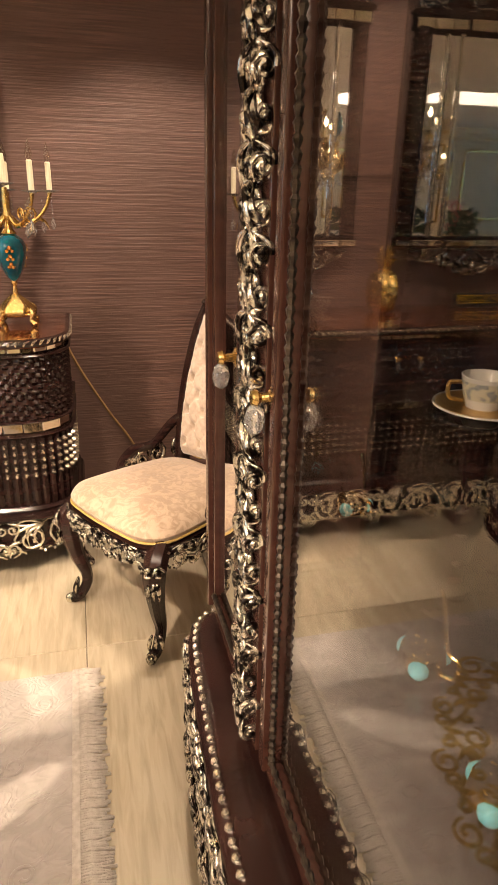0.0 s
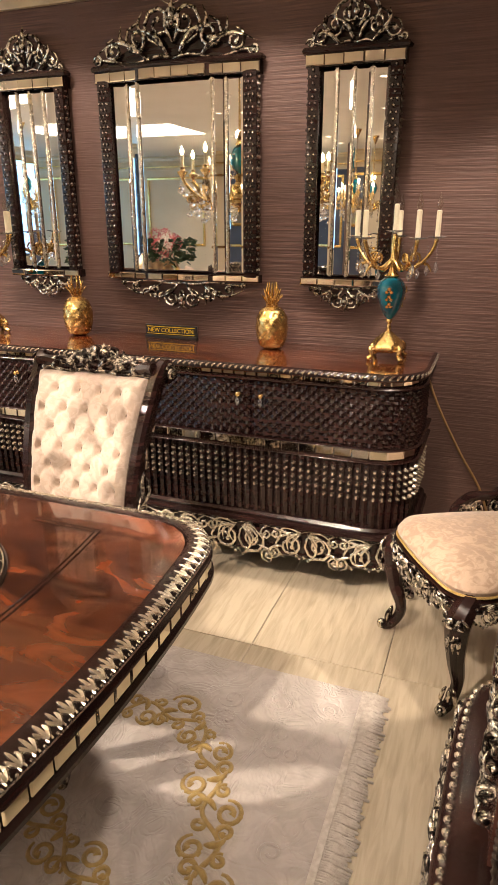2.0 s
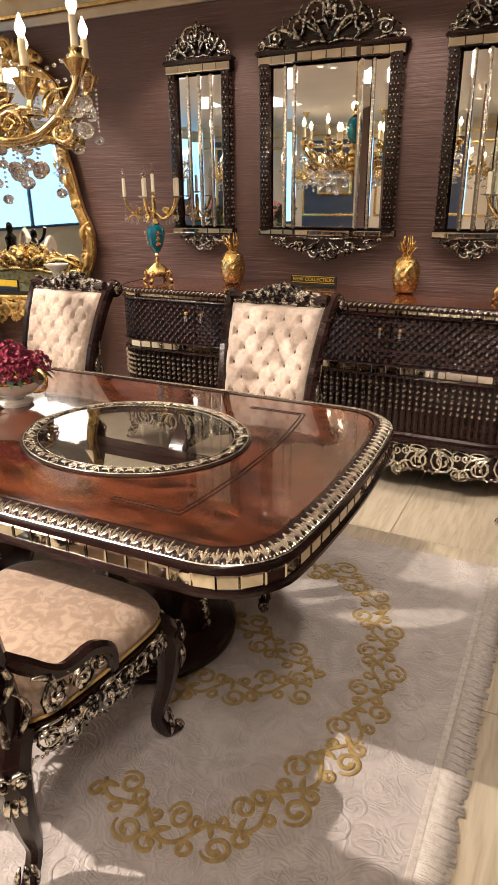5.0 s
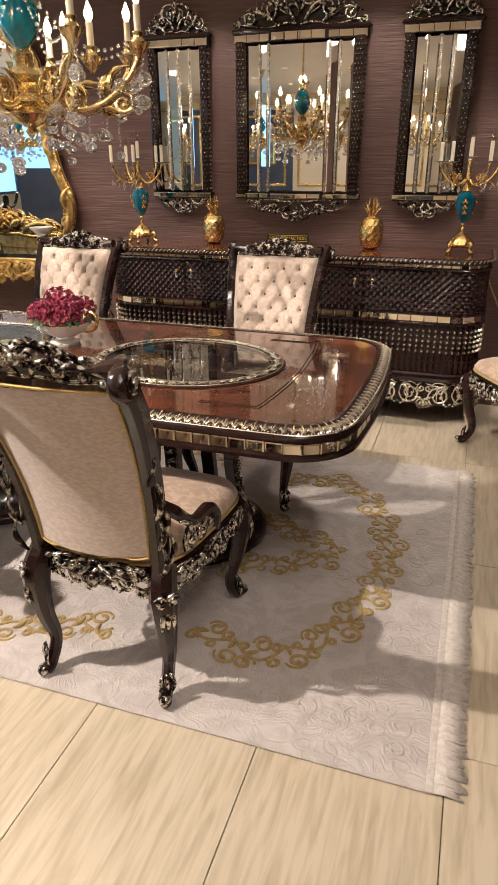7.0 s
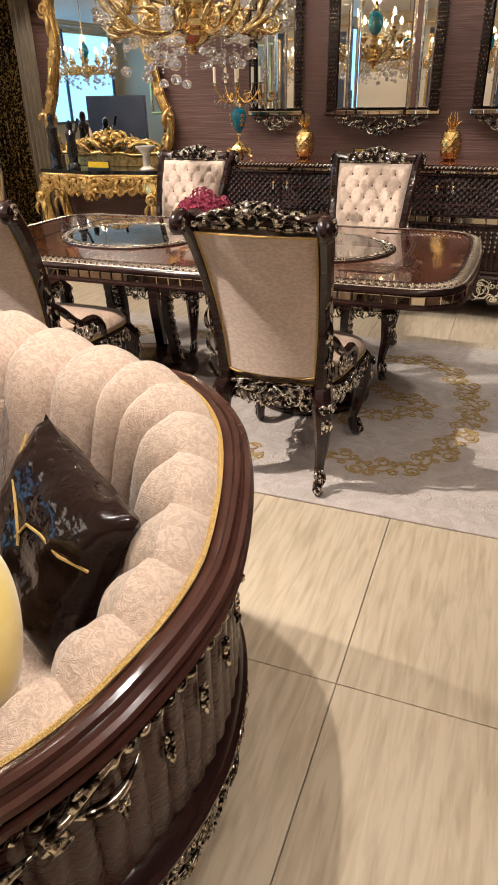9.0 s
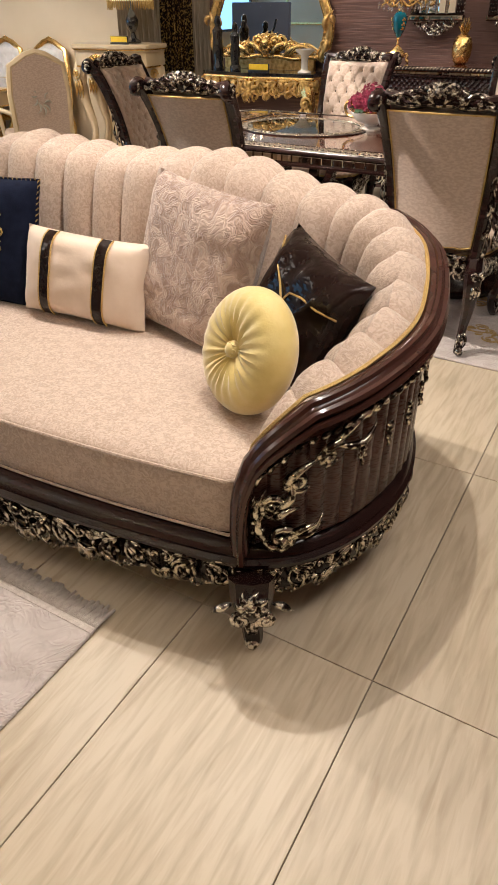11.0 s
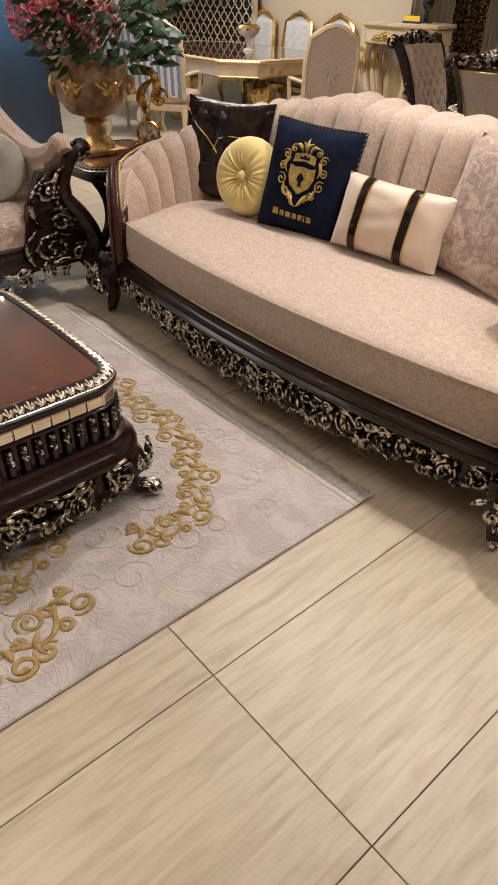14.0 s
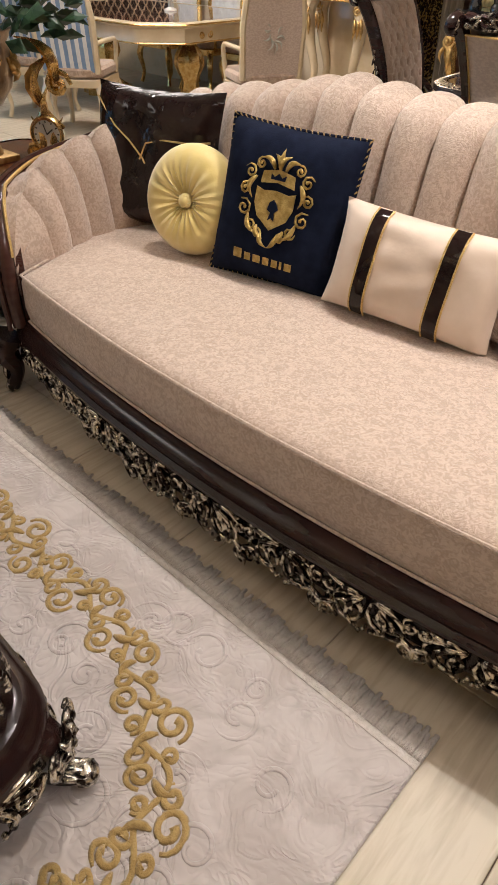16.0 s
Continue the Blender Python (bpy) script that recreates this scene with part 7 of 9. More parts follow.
# ---------------------------------------------------------------- chandelier
def chandelier():
    t = thing("chandelier", "gilt crystal chandelier with teal glass and lit candle bulbs", "chandelier", "crystal chandeliers")
    bm = bmesh.new()
    lathe(bm, [(0.004, -0.11), (0.02, -0.10), (0.012, -0.085), (0.05, -0.065), (0.075, -0.04), (0.07, -0.02), (0.09, -0.005), (0.085, 0.02), (0.05, 0.035), (0.035, 0.06), (0.045, 0.085), (0.028, 0.11), (0.034, 0.15), (0.02, 0.17)], 24, wob=lambda a, z: 1 + 0.06 * math.cos(8 * a))
    part("body", bm, PALEGOLD, t)
    bm = bmesh.new()
    lathe(bm, [(0.02, 0.17), (0.045, 0.20), (0.062, 0.25), (0.060, 0.30), (0.042, 0.345), (0.022, 0.365)], 24)
    part("teal_glass", bm, TEAL, t, "teal glass vase")
    bm = bmesh.new()
    lathe(bm, [(0.02, 0.36), (0.03, 0.375), (0.014, 0.40), (0.02, 0.43), (0.008, 0.46), (0.005, 0.9), (0.04, 1.0), (0.055, 1.03)], 16)
    part("stem", bm, PALEGOLD, t)
    rnd = random.Random(5)
    for k in range(8):
        a = 2 * math.pi * k / 8 + 0.2
        c, s = math.cos(a), math.sin(a)
        f = plane_map((0, 0, 0), (c, s, 0), (0, 0, 1), (-s, c, 0))
        bm = bmesh.new()
        pts = smooth_pts([f(0.06, 0.0), f(0.14, -0.03), f(0.23, -0.015), f(0.31, 0.05), f(0.355, 0.12), f(0.36, 0.165)], 5)
        tube(bm, pts, lerp_list([0.016, 0.015, 0.014, 0.012, 0.011, 0.014], len(pts)), 7)
        scroll(bm, f, 0.15, 0.02, 0.045, -1.6, 1, 1.5, 0.010)
        scroll(bm, f, 0.30, -0.01, 0.04, 1.7, -1, 1.5, 0.010)
        for u0, v0, u1, v1, b in ((0.12, -0.02, 0.25, 0.05, 0.3), (0.22, 0.0, 0.36, 0.02, -0.3), (0.26, 0.03, 0.33, 0.11, 0.3), (0.08, 0.01, 0.16, 0.09, 0.2)):
            leaf(bm, f, u0, v0, u1, v1, b, 0.013)
        arm = part("arm", bm, PALEGOLD, t)
        for r, z, hgt in ((0.36, 0.165, 0.10), (0.215, 0.125, 0.09)) if k % 2 == 0 else ((0.36, 0.165, 0.10),):
            bm = bmesh.new()
            o = f(r, z)
            lathe(bm, [(0.006, -0.04), (0.018, -0.02), (0.030, 0.0), (0.036, 0.012), (0.020, 0.014), (0.014, 0.03), (0.018, 0.042), (0.011, 0.046)], 14, o)
            cup = part("candle_cup", bm, PALEGOLD, arm)
            bm = bmesh.new()
            lathe(bm, [(0.010, 0.044), (0.010, 0.044 + hgt * 0.8), (0.002, 0.046 + hgt * 0.8)], 10, o)
            part("candle_sleeve", bm, CANDLE, cup)
            bm = bmesh.new()
            z1 = 0.046 + hgt * 0.8
            lathe(bm, [(0.006, z1), (0.012, z1 + 0.016), (0.013, z1 + 0.026), (0.007, z1 + 0.044), (0.001, z1 + 0.062)], 10, o)
            part("bulb", bm, BULB, cup, "lit flame bulb")
        for r, z in ((0.36, 0.15), (0.33, 0.05), (0.27, -0.02), (0.19, -0.03), (0.385, 0.155), (0.12, -0.05), (0.30, 0.10), (0.24, 0.07), (0.345, 0.17), (0.16, 0.02)):
            bm = bmesh.new()
            o = f(r, z) + Vector((rnd.uniform(-0.012, 0.012), rnd.uniform(-0.012, 0.012), 0))
            drop = rnd.uniform(0.03, 0.16)
            m = int(drop / 0.014)
            for b in range(m):
                ball(bm, o + Vector((0, 0, -0.014 * b)), 0.0048, 6)
            rr = rnd.uniform(0.014, 0.025)
            ball(bm, o + Vector((0, 0, -drop - rr)), rr, 10)
            part("crystal_drop", bm, CRYSTAL, arm)
        bm = bmesh.new()
        p0, p1 = f(0.05, 0.33), f(0.36, 0.20)
        for b in range(1, 15):
            q = b / 15
            ball(bm, p0.lerp(p1, q) + Vector((0, 0, -0.10 * math.sin(math.pi * q))), 0.0065, 6)
        part("crystal_chain", bm, CRYSTAL, arm)
    return t


def bulb_light(x, y):
    data = bpy.data.lights.new("chandelier_light", "POINT")
    data.energy, data.shadow_soft_size, data.color = 11, 0.03, (1.0, 0.80, 0.58)
    new("chandelier_light", data).location = (x, y, 2.14)


for x, y in ((-1.78, 0.85), (-2.2, -3.7), (-0.4, -5.4), (-4.6, -5.2), (-6.6, -1.6)):
    bulb_light(x, y)
lamp = chandelier()
lamp.matrix_world = pose(-1.78, 0.85, 1.70) @ Matrix.Diagonal((1.18, 1.18, 1.0, 1.0))
copy_thing(lamp, pose(-2.2, -3.7, 1.715, 0, 0, 13))
copy_thing(lamp, pose(-0.4, -5.4, 1.715, 0, 0, 33))
copy_thing(lamp, pose(-4.6, -5.2, 1.715, 0, 0, 51))
copy_thing(lamp, pose(-1.1, -4.5, 1.715, 0, 0, 22))
copy_thing(lamp, pose(-3.3, -5.4, 1.715, 0, 0, 40))
copy_thing(lamp, pose(-6.6, -1.6, 1.715, 0, 0, 5))


# ---------------------------------------------------------------- flower bowl on the table
def flower_head(bm, c, r, n, rnd, up=0.2):
    """A rounded head of small cupped petals."""
    for i in range(n):
        z = rnd.uniform(-up, 1)
        a = rnd.uniform(0, 2 * math.pi)
        q = math.sqrt(max(0, 1 - z * z))
        d = Vector((q * math.cos(a), q * math.sin(a), z))
        p = Vector(c) + d * r * rnd.uniform(0.86, 1.06)
        t1 = d.orthogonal().normalized()
        t2 = d.cross(t1)
        w = r * rnd.uniform(0.12, 0.2)
        ang = rnd.uniform(0, 3.14)
        a1, a2 = t1 * math.cos(ang) + t2 * math.sin(ang), t2 * math.cos(ang) - t1 * math.sin(ang)
        vs = [bm.verts.new(p - d * w * 0.5)] + [bm.verts.new(p + (a1 * math.cos(k * 1.2566) + a2 * math.sin(k * 1.2566)) * w * (1.0 if k % 2 else 0.8) + d * rnd.uniform(0, 0.4) * w) for k in range(5)]
        for k in range(5):
            bm.faces.new((vs[0], vs[1 + k], vs[1 + (k + 1) % 5]))


def flower_bowl():
    t = thing("flower_bowl", "cream and gold porcelain bowl of crimson hydrangeas", "flower bowl")
    bm = bmesh.new()
    lathe(bm, [(0.06, 0), (0.065, 0.012), (0.035, 0.022), (0.04, 0.034), (0.09, 0.055), (0.118, 0.085), (0.125, 0.105), (0.118, 0.107), (0.085, 0.065), (0.001, 0.05)], 32, wob=lambda a, z: 1 + 0.03 * math.cos(8 * a))
    part("bowl", bm, PORCELAIN, t)
    for s in (-1, 1):
        bm = bmesh.new()
        tube(bm, smooth_pts([(s * 0.10, 0, 0.06), (s * 0.15, 0, 0.075), (s * 0.165, 0, 0.12), (s * 0.135, 0, 0.145), (s * 0.118, 0, 0.11)], 5), 0.008, 6)
        part("handle", bm, GOLD, t, "gilt scroll handle")
    bm = bmesh.new()
    lathe(bm, [(0.124, 0.100), (0.129, 0.105), (0.124, 0.110), (0.119, 0.106)], 32)
    part("gilt_rim", bm, GOLD, t)
    rnd = random.Random(9)
    for k in range(9):
        a = 2 * math.pi * k / 8
        c = (0.082 * math.cos(a), 0.082 * math.sin(a), 0.125 + 0.01 * (k % 2)) if k < 8 else (0, 0, 0.165)
        bm = bmesh.new()
        flower_head(bm, c, 0.062 if k < 8 else 0.075, 90, rnd)
        part("flower_head", bm, PETAL_RED, t, smooth=False)
    bm = bmesh.new()
    for k in range(14):
        a = rnd.uniform(0, 6.28)
        c, s = math.cos(a), math.sin(a)
        tube(bm, smooth_pts([(c * 0.09, s * 0.09, 0.11), (c * 0.13, s * 0.13, 0.12), (c * 0.155, s * 0.155, 0.10)], 4), lerp_list([0.003, 0.016, 0.001], 9), 5, 0.2)
    part("leaf", bm, LEAF, t)
    return t


fb = flower_bowl()
fb.matrix_world = pose(-1.80, 0.93, 0.777)


# ---------------------------------------------------------------- gilt console and mirror
def build_console():
    t = thing("console_table", "ornate gilt console table with a black marble top", "console table")
    cx = -3.50
    p = Path([(q.x, q.y) for q in smooth_pts([(cx - 0.56, 2.90, 0), (cx - 0.55, 2.62, 0), (cx - 0.50, 2.55, 0), (cx - 0.25, 2.53, 0), (cx, 2.47, 0), (cx + 0.25, 2.53, 0), (cx + 0.50, 2.55, 0), (cx + 0.55, 2.62, 0), (cx + 0.56, 2.90, 0)], 5)])
    bm = bmesh.new()
    ring = [(x, y) for x, y in p.p]
    loft(bm, [[(x, y, z) for x, y in ring] for z in (0.875, 0.90)])
    part("marble_top", bm, MARBLE, t, "black marble top")
    bm = bmesh.new()
    band(bm, p, [(-0.05, 0.73), (-0.012, 0.74), (-0.01, 0.84), (0.006, 0.852), (0.004, 0.874), (-0.05, 0.874)], closed_prof=True, caps=True)
    ap = part("apron", bm, GOLD, t)
    bm = bmesh.new()
    carved_run(bm, p.place(0.25, 0.85, 0.0), p.length - 0.5, 0.14, 13, 0.014, 51, 0.5)
    f = p.place(p.length / 2, 0.79, 0.008)
    rosette(bm, f, 0, -0.02, 0.085, 0.018, 8)
    for k in range(12):
        a = 2 * math.pi * k / 12
        ball(bm, f(0.085 * math.cos(a), -0.02 + 0.085 * math.sin(a), 0.004), 0.012, 6)
    part("apron_carving", bm, OLDGOLD, ap, "gilt rococo carving")
    for sx, y in ((-1, 2.58), (1, 2.58), (-1, 2.84), (1, 2.84)):
        bm = bmesh.new()
        x = cx + sx * 0.48
        pts = smooth_pts([(x, y, 0.80), (x + sx * 0.045, y - 0.03, 0.68), (x + sx * 0.01, y, 0.45), (x - sx * 0.06, y + 0.02, 0.22), (x - sx * 0.03, y, 0.06), (x + sx * 0.0, y - 0.02, 0.02)], 5)
        tube(bm, pts, lerp_list([0.06, 0.055, 0.036, 0.028, 0.03, 0.03], len(pts)), 8)
        leg = part("leg", bm, GOLD, t)
        bm = bmesh.new()
        f = plane_map((x + sx * 0.04, y - 0.085, 0.66), (1, 0, 0), (0, 0, 1), (0, -1, 0))
        scroll(bm, f, 0, 0.03, 0.05, 0, sx, 1.5, 0.015)
        leaf(bm, f, 0, 0.0, -sx * 0.02, -0.18, 0.15, 0.018)
        leaf(bm, f, 0.02, 0.0, 0.03, -0.12, 0.15, 0.015)
        leaf(bm, f, -0.02, 0.0, -0.04, -0.12, -0.15, 0.015)
        part("leg_carving", bm, OLDGOLD, leg)
    bm = bmesh.new()
    tube(bm, smooth_pts([(cx - 0.50, 2.6, 0.2), (cx - 0.2, 2.68, 0.17), (cx, 2.70, 0.21), (cx + 0.2, 2.68, 0.17), (cx + 0.50, 2.6, 0.2)], 5), 0.022, 7)
    part("stretcher", bm, GOLD, t)


build_console()


def build_gilt_mirror():
    t = thing("gilt_mirror", "large rococo gilt framed mirror above the console", "mirror")
    cx = -3.53
    side = [(0.50, 0.98), (0.565, 1.10), (0.575, 1.26), (0.51, 1.42), (0.46, 1.62), (0.41, 1.82), (0.43, 2.00), (0.40, 2.14), (0.26, 2.24), (0.12, 2.30), (0.0, 2.33)]
    r = smooth_pts([(x, 0, z) for x, z in side], 5)
    pts = [(p.x, p.z) for p in r] + [(-p.x, p.z) for p in reversed(r[:-1])]
    y = 2.895
    bm = bmesh.new()
    ringo = [(cx + x * 0.97, y - 0.02 + 0.0 * z, z) for x, z in pts]
    loft(bm, [ringo, [(x, yy - 0.006, z) for x, yy, z in ringo]])
    part("mirror_glass", bm, MIRROR, t, smooth=False)
    bm = bmesh.new()
    tube(bm, [(cx + x, y - 0.035, z) for x, z in pts], 0.036, 8)
    fr = part("gilt_frame", bm, OLDGOLD, t)
    bm = bmesh.new()
    tube(bm, [(cx + x * 0.93, y - 0.05, 1.64 + (z - 1.64) * 0.96) for x, z in pts], 0.012, 6)
    tube(bm, [(cx + x * 1.05, y - 0.05, 1.64 + (z - 1.64) * 1.02) for x, z in pts], 0.014, 6)
    part("frame_bead", bm, GOLD, fr)
    bm = bmesh.new()
    fl = plane_map((cx, y - 0.055, 0.0), (1, 0, 0), (0, 0, 1), (0, -1, 0))
    for s in (-1, 1):
        for u, v, rr, st, w in ((0.56, 1.24, 0.055, 0, 1), (0.54, 1.10, 0.05, 2, -1), (0.44, 1.72, 0.045, 1, 1), (0.45, 2.02, 0.065, 0, -1), (0.36, 2.16, 0.05, 2, 1), (0.50, 1.44, 0.04, 1, -1)):
            scroll(bm, fl, s * u, v, rr, st if s > 0 else math.pi - st, s * w, 1.5, 0.016)
        for u0, v0, u1, v1, b in ((0.55, 1.18, 0.61, 1.34, 0.2), (0.50, 1.5, 0.47, 1.68, 0.2), (0.44, 1.85, 0.47, 2.02, 0.25), (0.40, 2.10, 0.22, 2.25, 0.2), (0.56, 1.15, 0.49, 0.99, 0.2), (0.57, 1.3, 0.62, 1.22, 0.3)):
            leaf(bm, fl, s * u0, v0, s * u1, v1, s * b, 0.022)
    part("side_carving", bm, OLDGOLD, fr, "gilt rocaille carving")
    bm = bmesh.new()
    crest(bm, plane_map((cx, y - 0.055, 2.28), (1, 0, 0), (0, 0, 1), (0, -1, 0)), 0.34, 0.17, 0.017)
    part("top_crest", bm, OLDGOLD, fr)
    bm = bmesh.new()
    crest(bm, plane_map((cx, y - 0.06, 0.985), (1, 0, 0), (0, 0, 1), (0, -1, 0)), 0.50, 0.19, 0.021)
    rosette(bm, plane_map((cx, y - 0.085, 1.08), (1, 0, 0), (0, 0, 1), (0, -1, 0)), 0, 0, 0.06, 0.017, 7)
    part("bottom_crest", bm, GOLD, fr, "gilt shell and leaf carving")
    bm = bmesh.new()
    box(bm, cx - 0.45, cx + 0.45, y - 0.05, y, 0.90, 1.02, 0.01)
    part("foot_block", bm, OLDGOLD, fr)


build_gilt_mirror()
table_sign(pose(-3.47, 2.57, 0.90), 0.20, False)
bm = bmesh.new()
lathe(bm, [(0.055, 0), (0.06, 0.01), (0.03, 0.03), (0.028, 0.10), (0.035, 0.13), (0.075, 0.16), (0.08, 0.175), (0.07, 0.175), (0.001, 0.165)], 20, (-3.06, 2.62, 0.90))
mesh_thing("pedestal_dish", bm, PORCELAIN, "small white pedestal dish on the console", "dish")
bm = bmesh.new()
lathe(bm, [(0.05, 0), (0.05, 0.03), (0.035, 0.05), (0.045, 0.12), (0.035, 0.20), (0.042, 0.26), (0.02, 0.29), (0.026, 0.31), (0.022, 0.345), (0.001, 0.36)], 12, (-3.72, 2.60, 0.90))
tube(bm, smooth_pts([(-3.70, 2.60, 1.15), (-3.65, 2.58, 1.19), (-3.62, 2.58, 1.27)], 4), 0.012, 6)
mesh_thing("statuette", bm, MARBLE, "dark bronze statuette standing on the console", "statuette")
bm = bmesh.new()
lathe(bm, [(0.05, 0), (0.05, 0.03), (0.04, 0.05), (0.05, 0.14), (0.04, 0.24), (0.046, 0.30), (0.02, 0.33), (0.028, 0.36), (0.02, 0.40), (0.001, 0.41)], 12, (-3.92, 2.64, 0.90))
mesh_thing("statuette", bm, MARBLE, "taller dark bronze statuette beside the gilt mirror", "statuette")


# ---------------------------------------------------------------- curtains, lamp, cream cabinet
def drape(name, label, x0, x1, y, z0, z1, waves, depth, material, gather=0.0):
    bm = bmesh.new()
    rows = []
    for j in range(13):
        z = z0 + (z1 - z0) * j / 12
        row = []
        for i in range(waves * 8 + 1):
            u = i / (waves * 8)
            k = 1 - gather * math.sin(math.pi * min(1, j / 12 * 1.1)) * 0.6
            row.append((x0 + (x1 - x0) * (0.5 + (u - 0.5) * k), y + depth * math.sin(2 * math.pi * waves * u + 0.4 * math.sin(j)), z))
        rows.append(row)
    loft(bm, rows, close_ring=False, caps=False)
    bmesh.ops.solidify(bm, geom=bm.faces[:], thickness=0.004)
    return mesh_thing(name, bm, material, label, "curtain")


drape("curtain", "silver beige pleated curtain edge", -4.31, -4.12, 2.84, 0.02, 2.70, 4, 0.03, DRAPE)
drape("curtain", "black and gold sequinned curtain", -4.68, -4.31, 2.85, 0.02, 2.70, 6, 0.03, CURTAIN)
drape("curtain", "pale sheer curtain hanging behind the lamp", -5.20, -4.68, 2.86, 0.02, 2.70, 8, 0.025, DRAPE)


def build_table_lamp():
    t = thing("table_lamp", "table lamp with a fringed cream bell shade", "lamp")
    o = (-4.82, 2.60, 1.09)
    bm = bmesh.new()
    lathe(bm, [(0.07, 0), (0.075, 0.015), (0.03, 0.04), (0.02, 0.08), (0.05, 0.13), (0.06, 0.18), (0.035, 0.23), (0.02, 0.25), (0.012, 0.36)], 20, o)
    part("stand", bm, MARBLE, t)
    bm = bmesh.new()
    lathe(bm, [(0.205, 0.33), (0.207, 0.36), (0.155, 0.50), (0.118, 0.66), (0.108, 0.74), (0.105, 0.74), (0.152, 0.50), (0.203, 0.36)], 40, o, wob=lambda a, z: 1 + 0.012 * math.cos(20 * a))
    sh = part("shade", bm, SHADE, t, "cream bell shade")
    bm = bmesh.new()
    for i in range(60):
        a = 2 * math.pi * i / 60
        x, y = o[0] + 0.207 * math.cos(a), o[1] + 0.207 * math.sin(a)
        tube(bm, [(x, y, o[2] + 0.355), (x, y, o[2] + 0.27 + 0.012 * math.cos(12 * a))], 0.0055, 4)
    part("fringe", bm, PIPING, sh, "gold bead fringe")
    bm = bmesh.new()
    lathe(bm, [(0.211, 0.335), (0.213, 0.36), (0.193, 0.415), (0.190, 0.415), (0.208, 0.36)], 60, o, wob=lambda a, z: 1 + 0.012 * math.cos(20 * a))
    part("valance", bm, PIPING, sh, "gold braided valance")


build_table_lamp()


def cream_cabinet():
    t = thing("console_table", "cream lacquered console with gilt carved legs beside the curtain", "console table")
    pts = [(-5.50, 2.80), (-5.50, 2.52), (-5.36, 2.38), (-4.84, 2.38), (-4.62, 2.52), (-4.62, 2.80)]
    dense = []
    for i, a in enumerate(pts):
        b = pts[(i + 1) % 6]
        dense += [(a[0] + (b[0] - a[0]) * k / 5, a[1] + (b[1] - a[1]) * k / 5) for k in range(5)]
    p = Path(dense, True)
    bm = bmesh.new()
    plate(bm, p, 1.05, 1.088, 0.03, n=60, inset=0.008)
    part("top", bm, LACQUER, t)
    bm = bmesh.new()
    band(bm, p, [(-0.04, 0.90), (-0.008, 0.90), (0.0, 0.92), (-0.006, 1.02), (0.014, 1.04), (0.014, 1.05), (-0.04, 1.05)], n=60, closed_prof=True)
    f = part("frieze", bm, LACQUER, t)
    bm = bmesh.new()
    tube(bm, [p.place(p.length * i / 60, 0.905, 0.0)(0, 0, 0) for i in range(61)], 0.008, 5)
    tube(bm, [p.place(p.length * i / 60, 1.045, 0.016)(0, 0, 0) for i in range(61)], 0.006, 5)
    part("gilt_line", bm, GOLD, f)
    bm = bmesh.new()
    crest(bm, plane_map((-5.10, 2.375, 0.93), (1, 0, 0), (0, 0, 1), (0, -1, 0)), 0.17, 0.08, 0.009)
    part("frieze_carving", bm, GOLD, f, "gilt scroll carving")
    bm = bmesh.new()
    plate(bm, p, 0.10, 0.14, 0.0, n=60, inset=0.008)
    part("lower_shelf", bm, LACQUER, t)
    for x, y, sx in ((-5.36, 2.45, -1), (-4.84, 2.45, 1), (-5.44, 2.74, -1), (-4.68, 2.74, 1)):
        bm = bmesh.new()
        q = smooth_pts([(x, y, 0.91), (x + sx * 0.03, y - 0.02, 0.80), (x, y, 0.58), (x - sx * 0.05, y + 0.02, 0.35), (x - sx * 0.01, y, 0.15), (x, y, 0.0)], 5)
        tube(bm, q, lerp_list([0.065, 0.068, 0.045, 0.034, 0.036, 0.04], len(q)), 9)
        leg = part("leg", bm, LACQUER, t)
        bm = bmesh.new()
        g = plane_map((x + sx * 0.02, y - 0.075, 0.80), (1, 0, 0), (0, 0, 1), (0, -1, 0))
        scroll(bm, g, 0, 0.04, 0.045, 0, sx, 1.5, 0.013)
        for d in (-0.03, 0.0, 0.03):
            leaf(bm, g, d, 0.0, d * 1.4, -0.17, 0.12, 0.016, -0.01)
        part("leg_carving", bm, OLDGOLD, leg, "gilt acanthus carving")
    bm = box(bmesh.new(), -5.42, -4.70, 2.775, 2.79, 0.14, 0.90, 0.003)
    part("back_panel", bm, LACQUER, t)


cream_cabinet()
table_sign(pose(-4.86, 2.44, 1.088), 0.20, False)


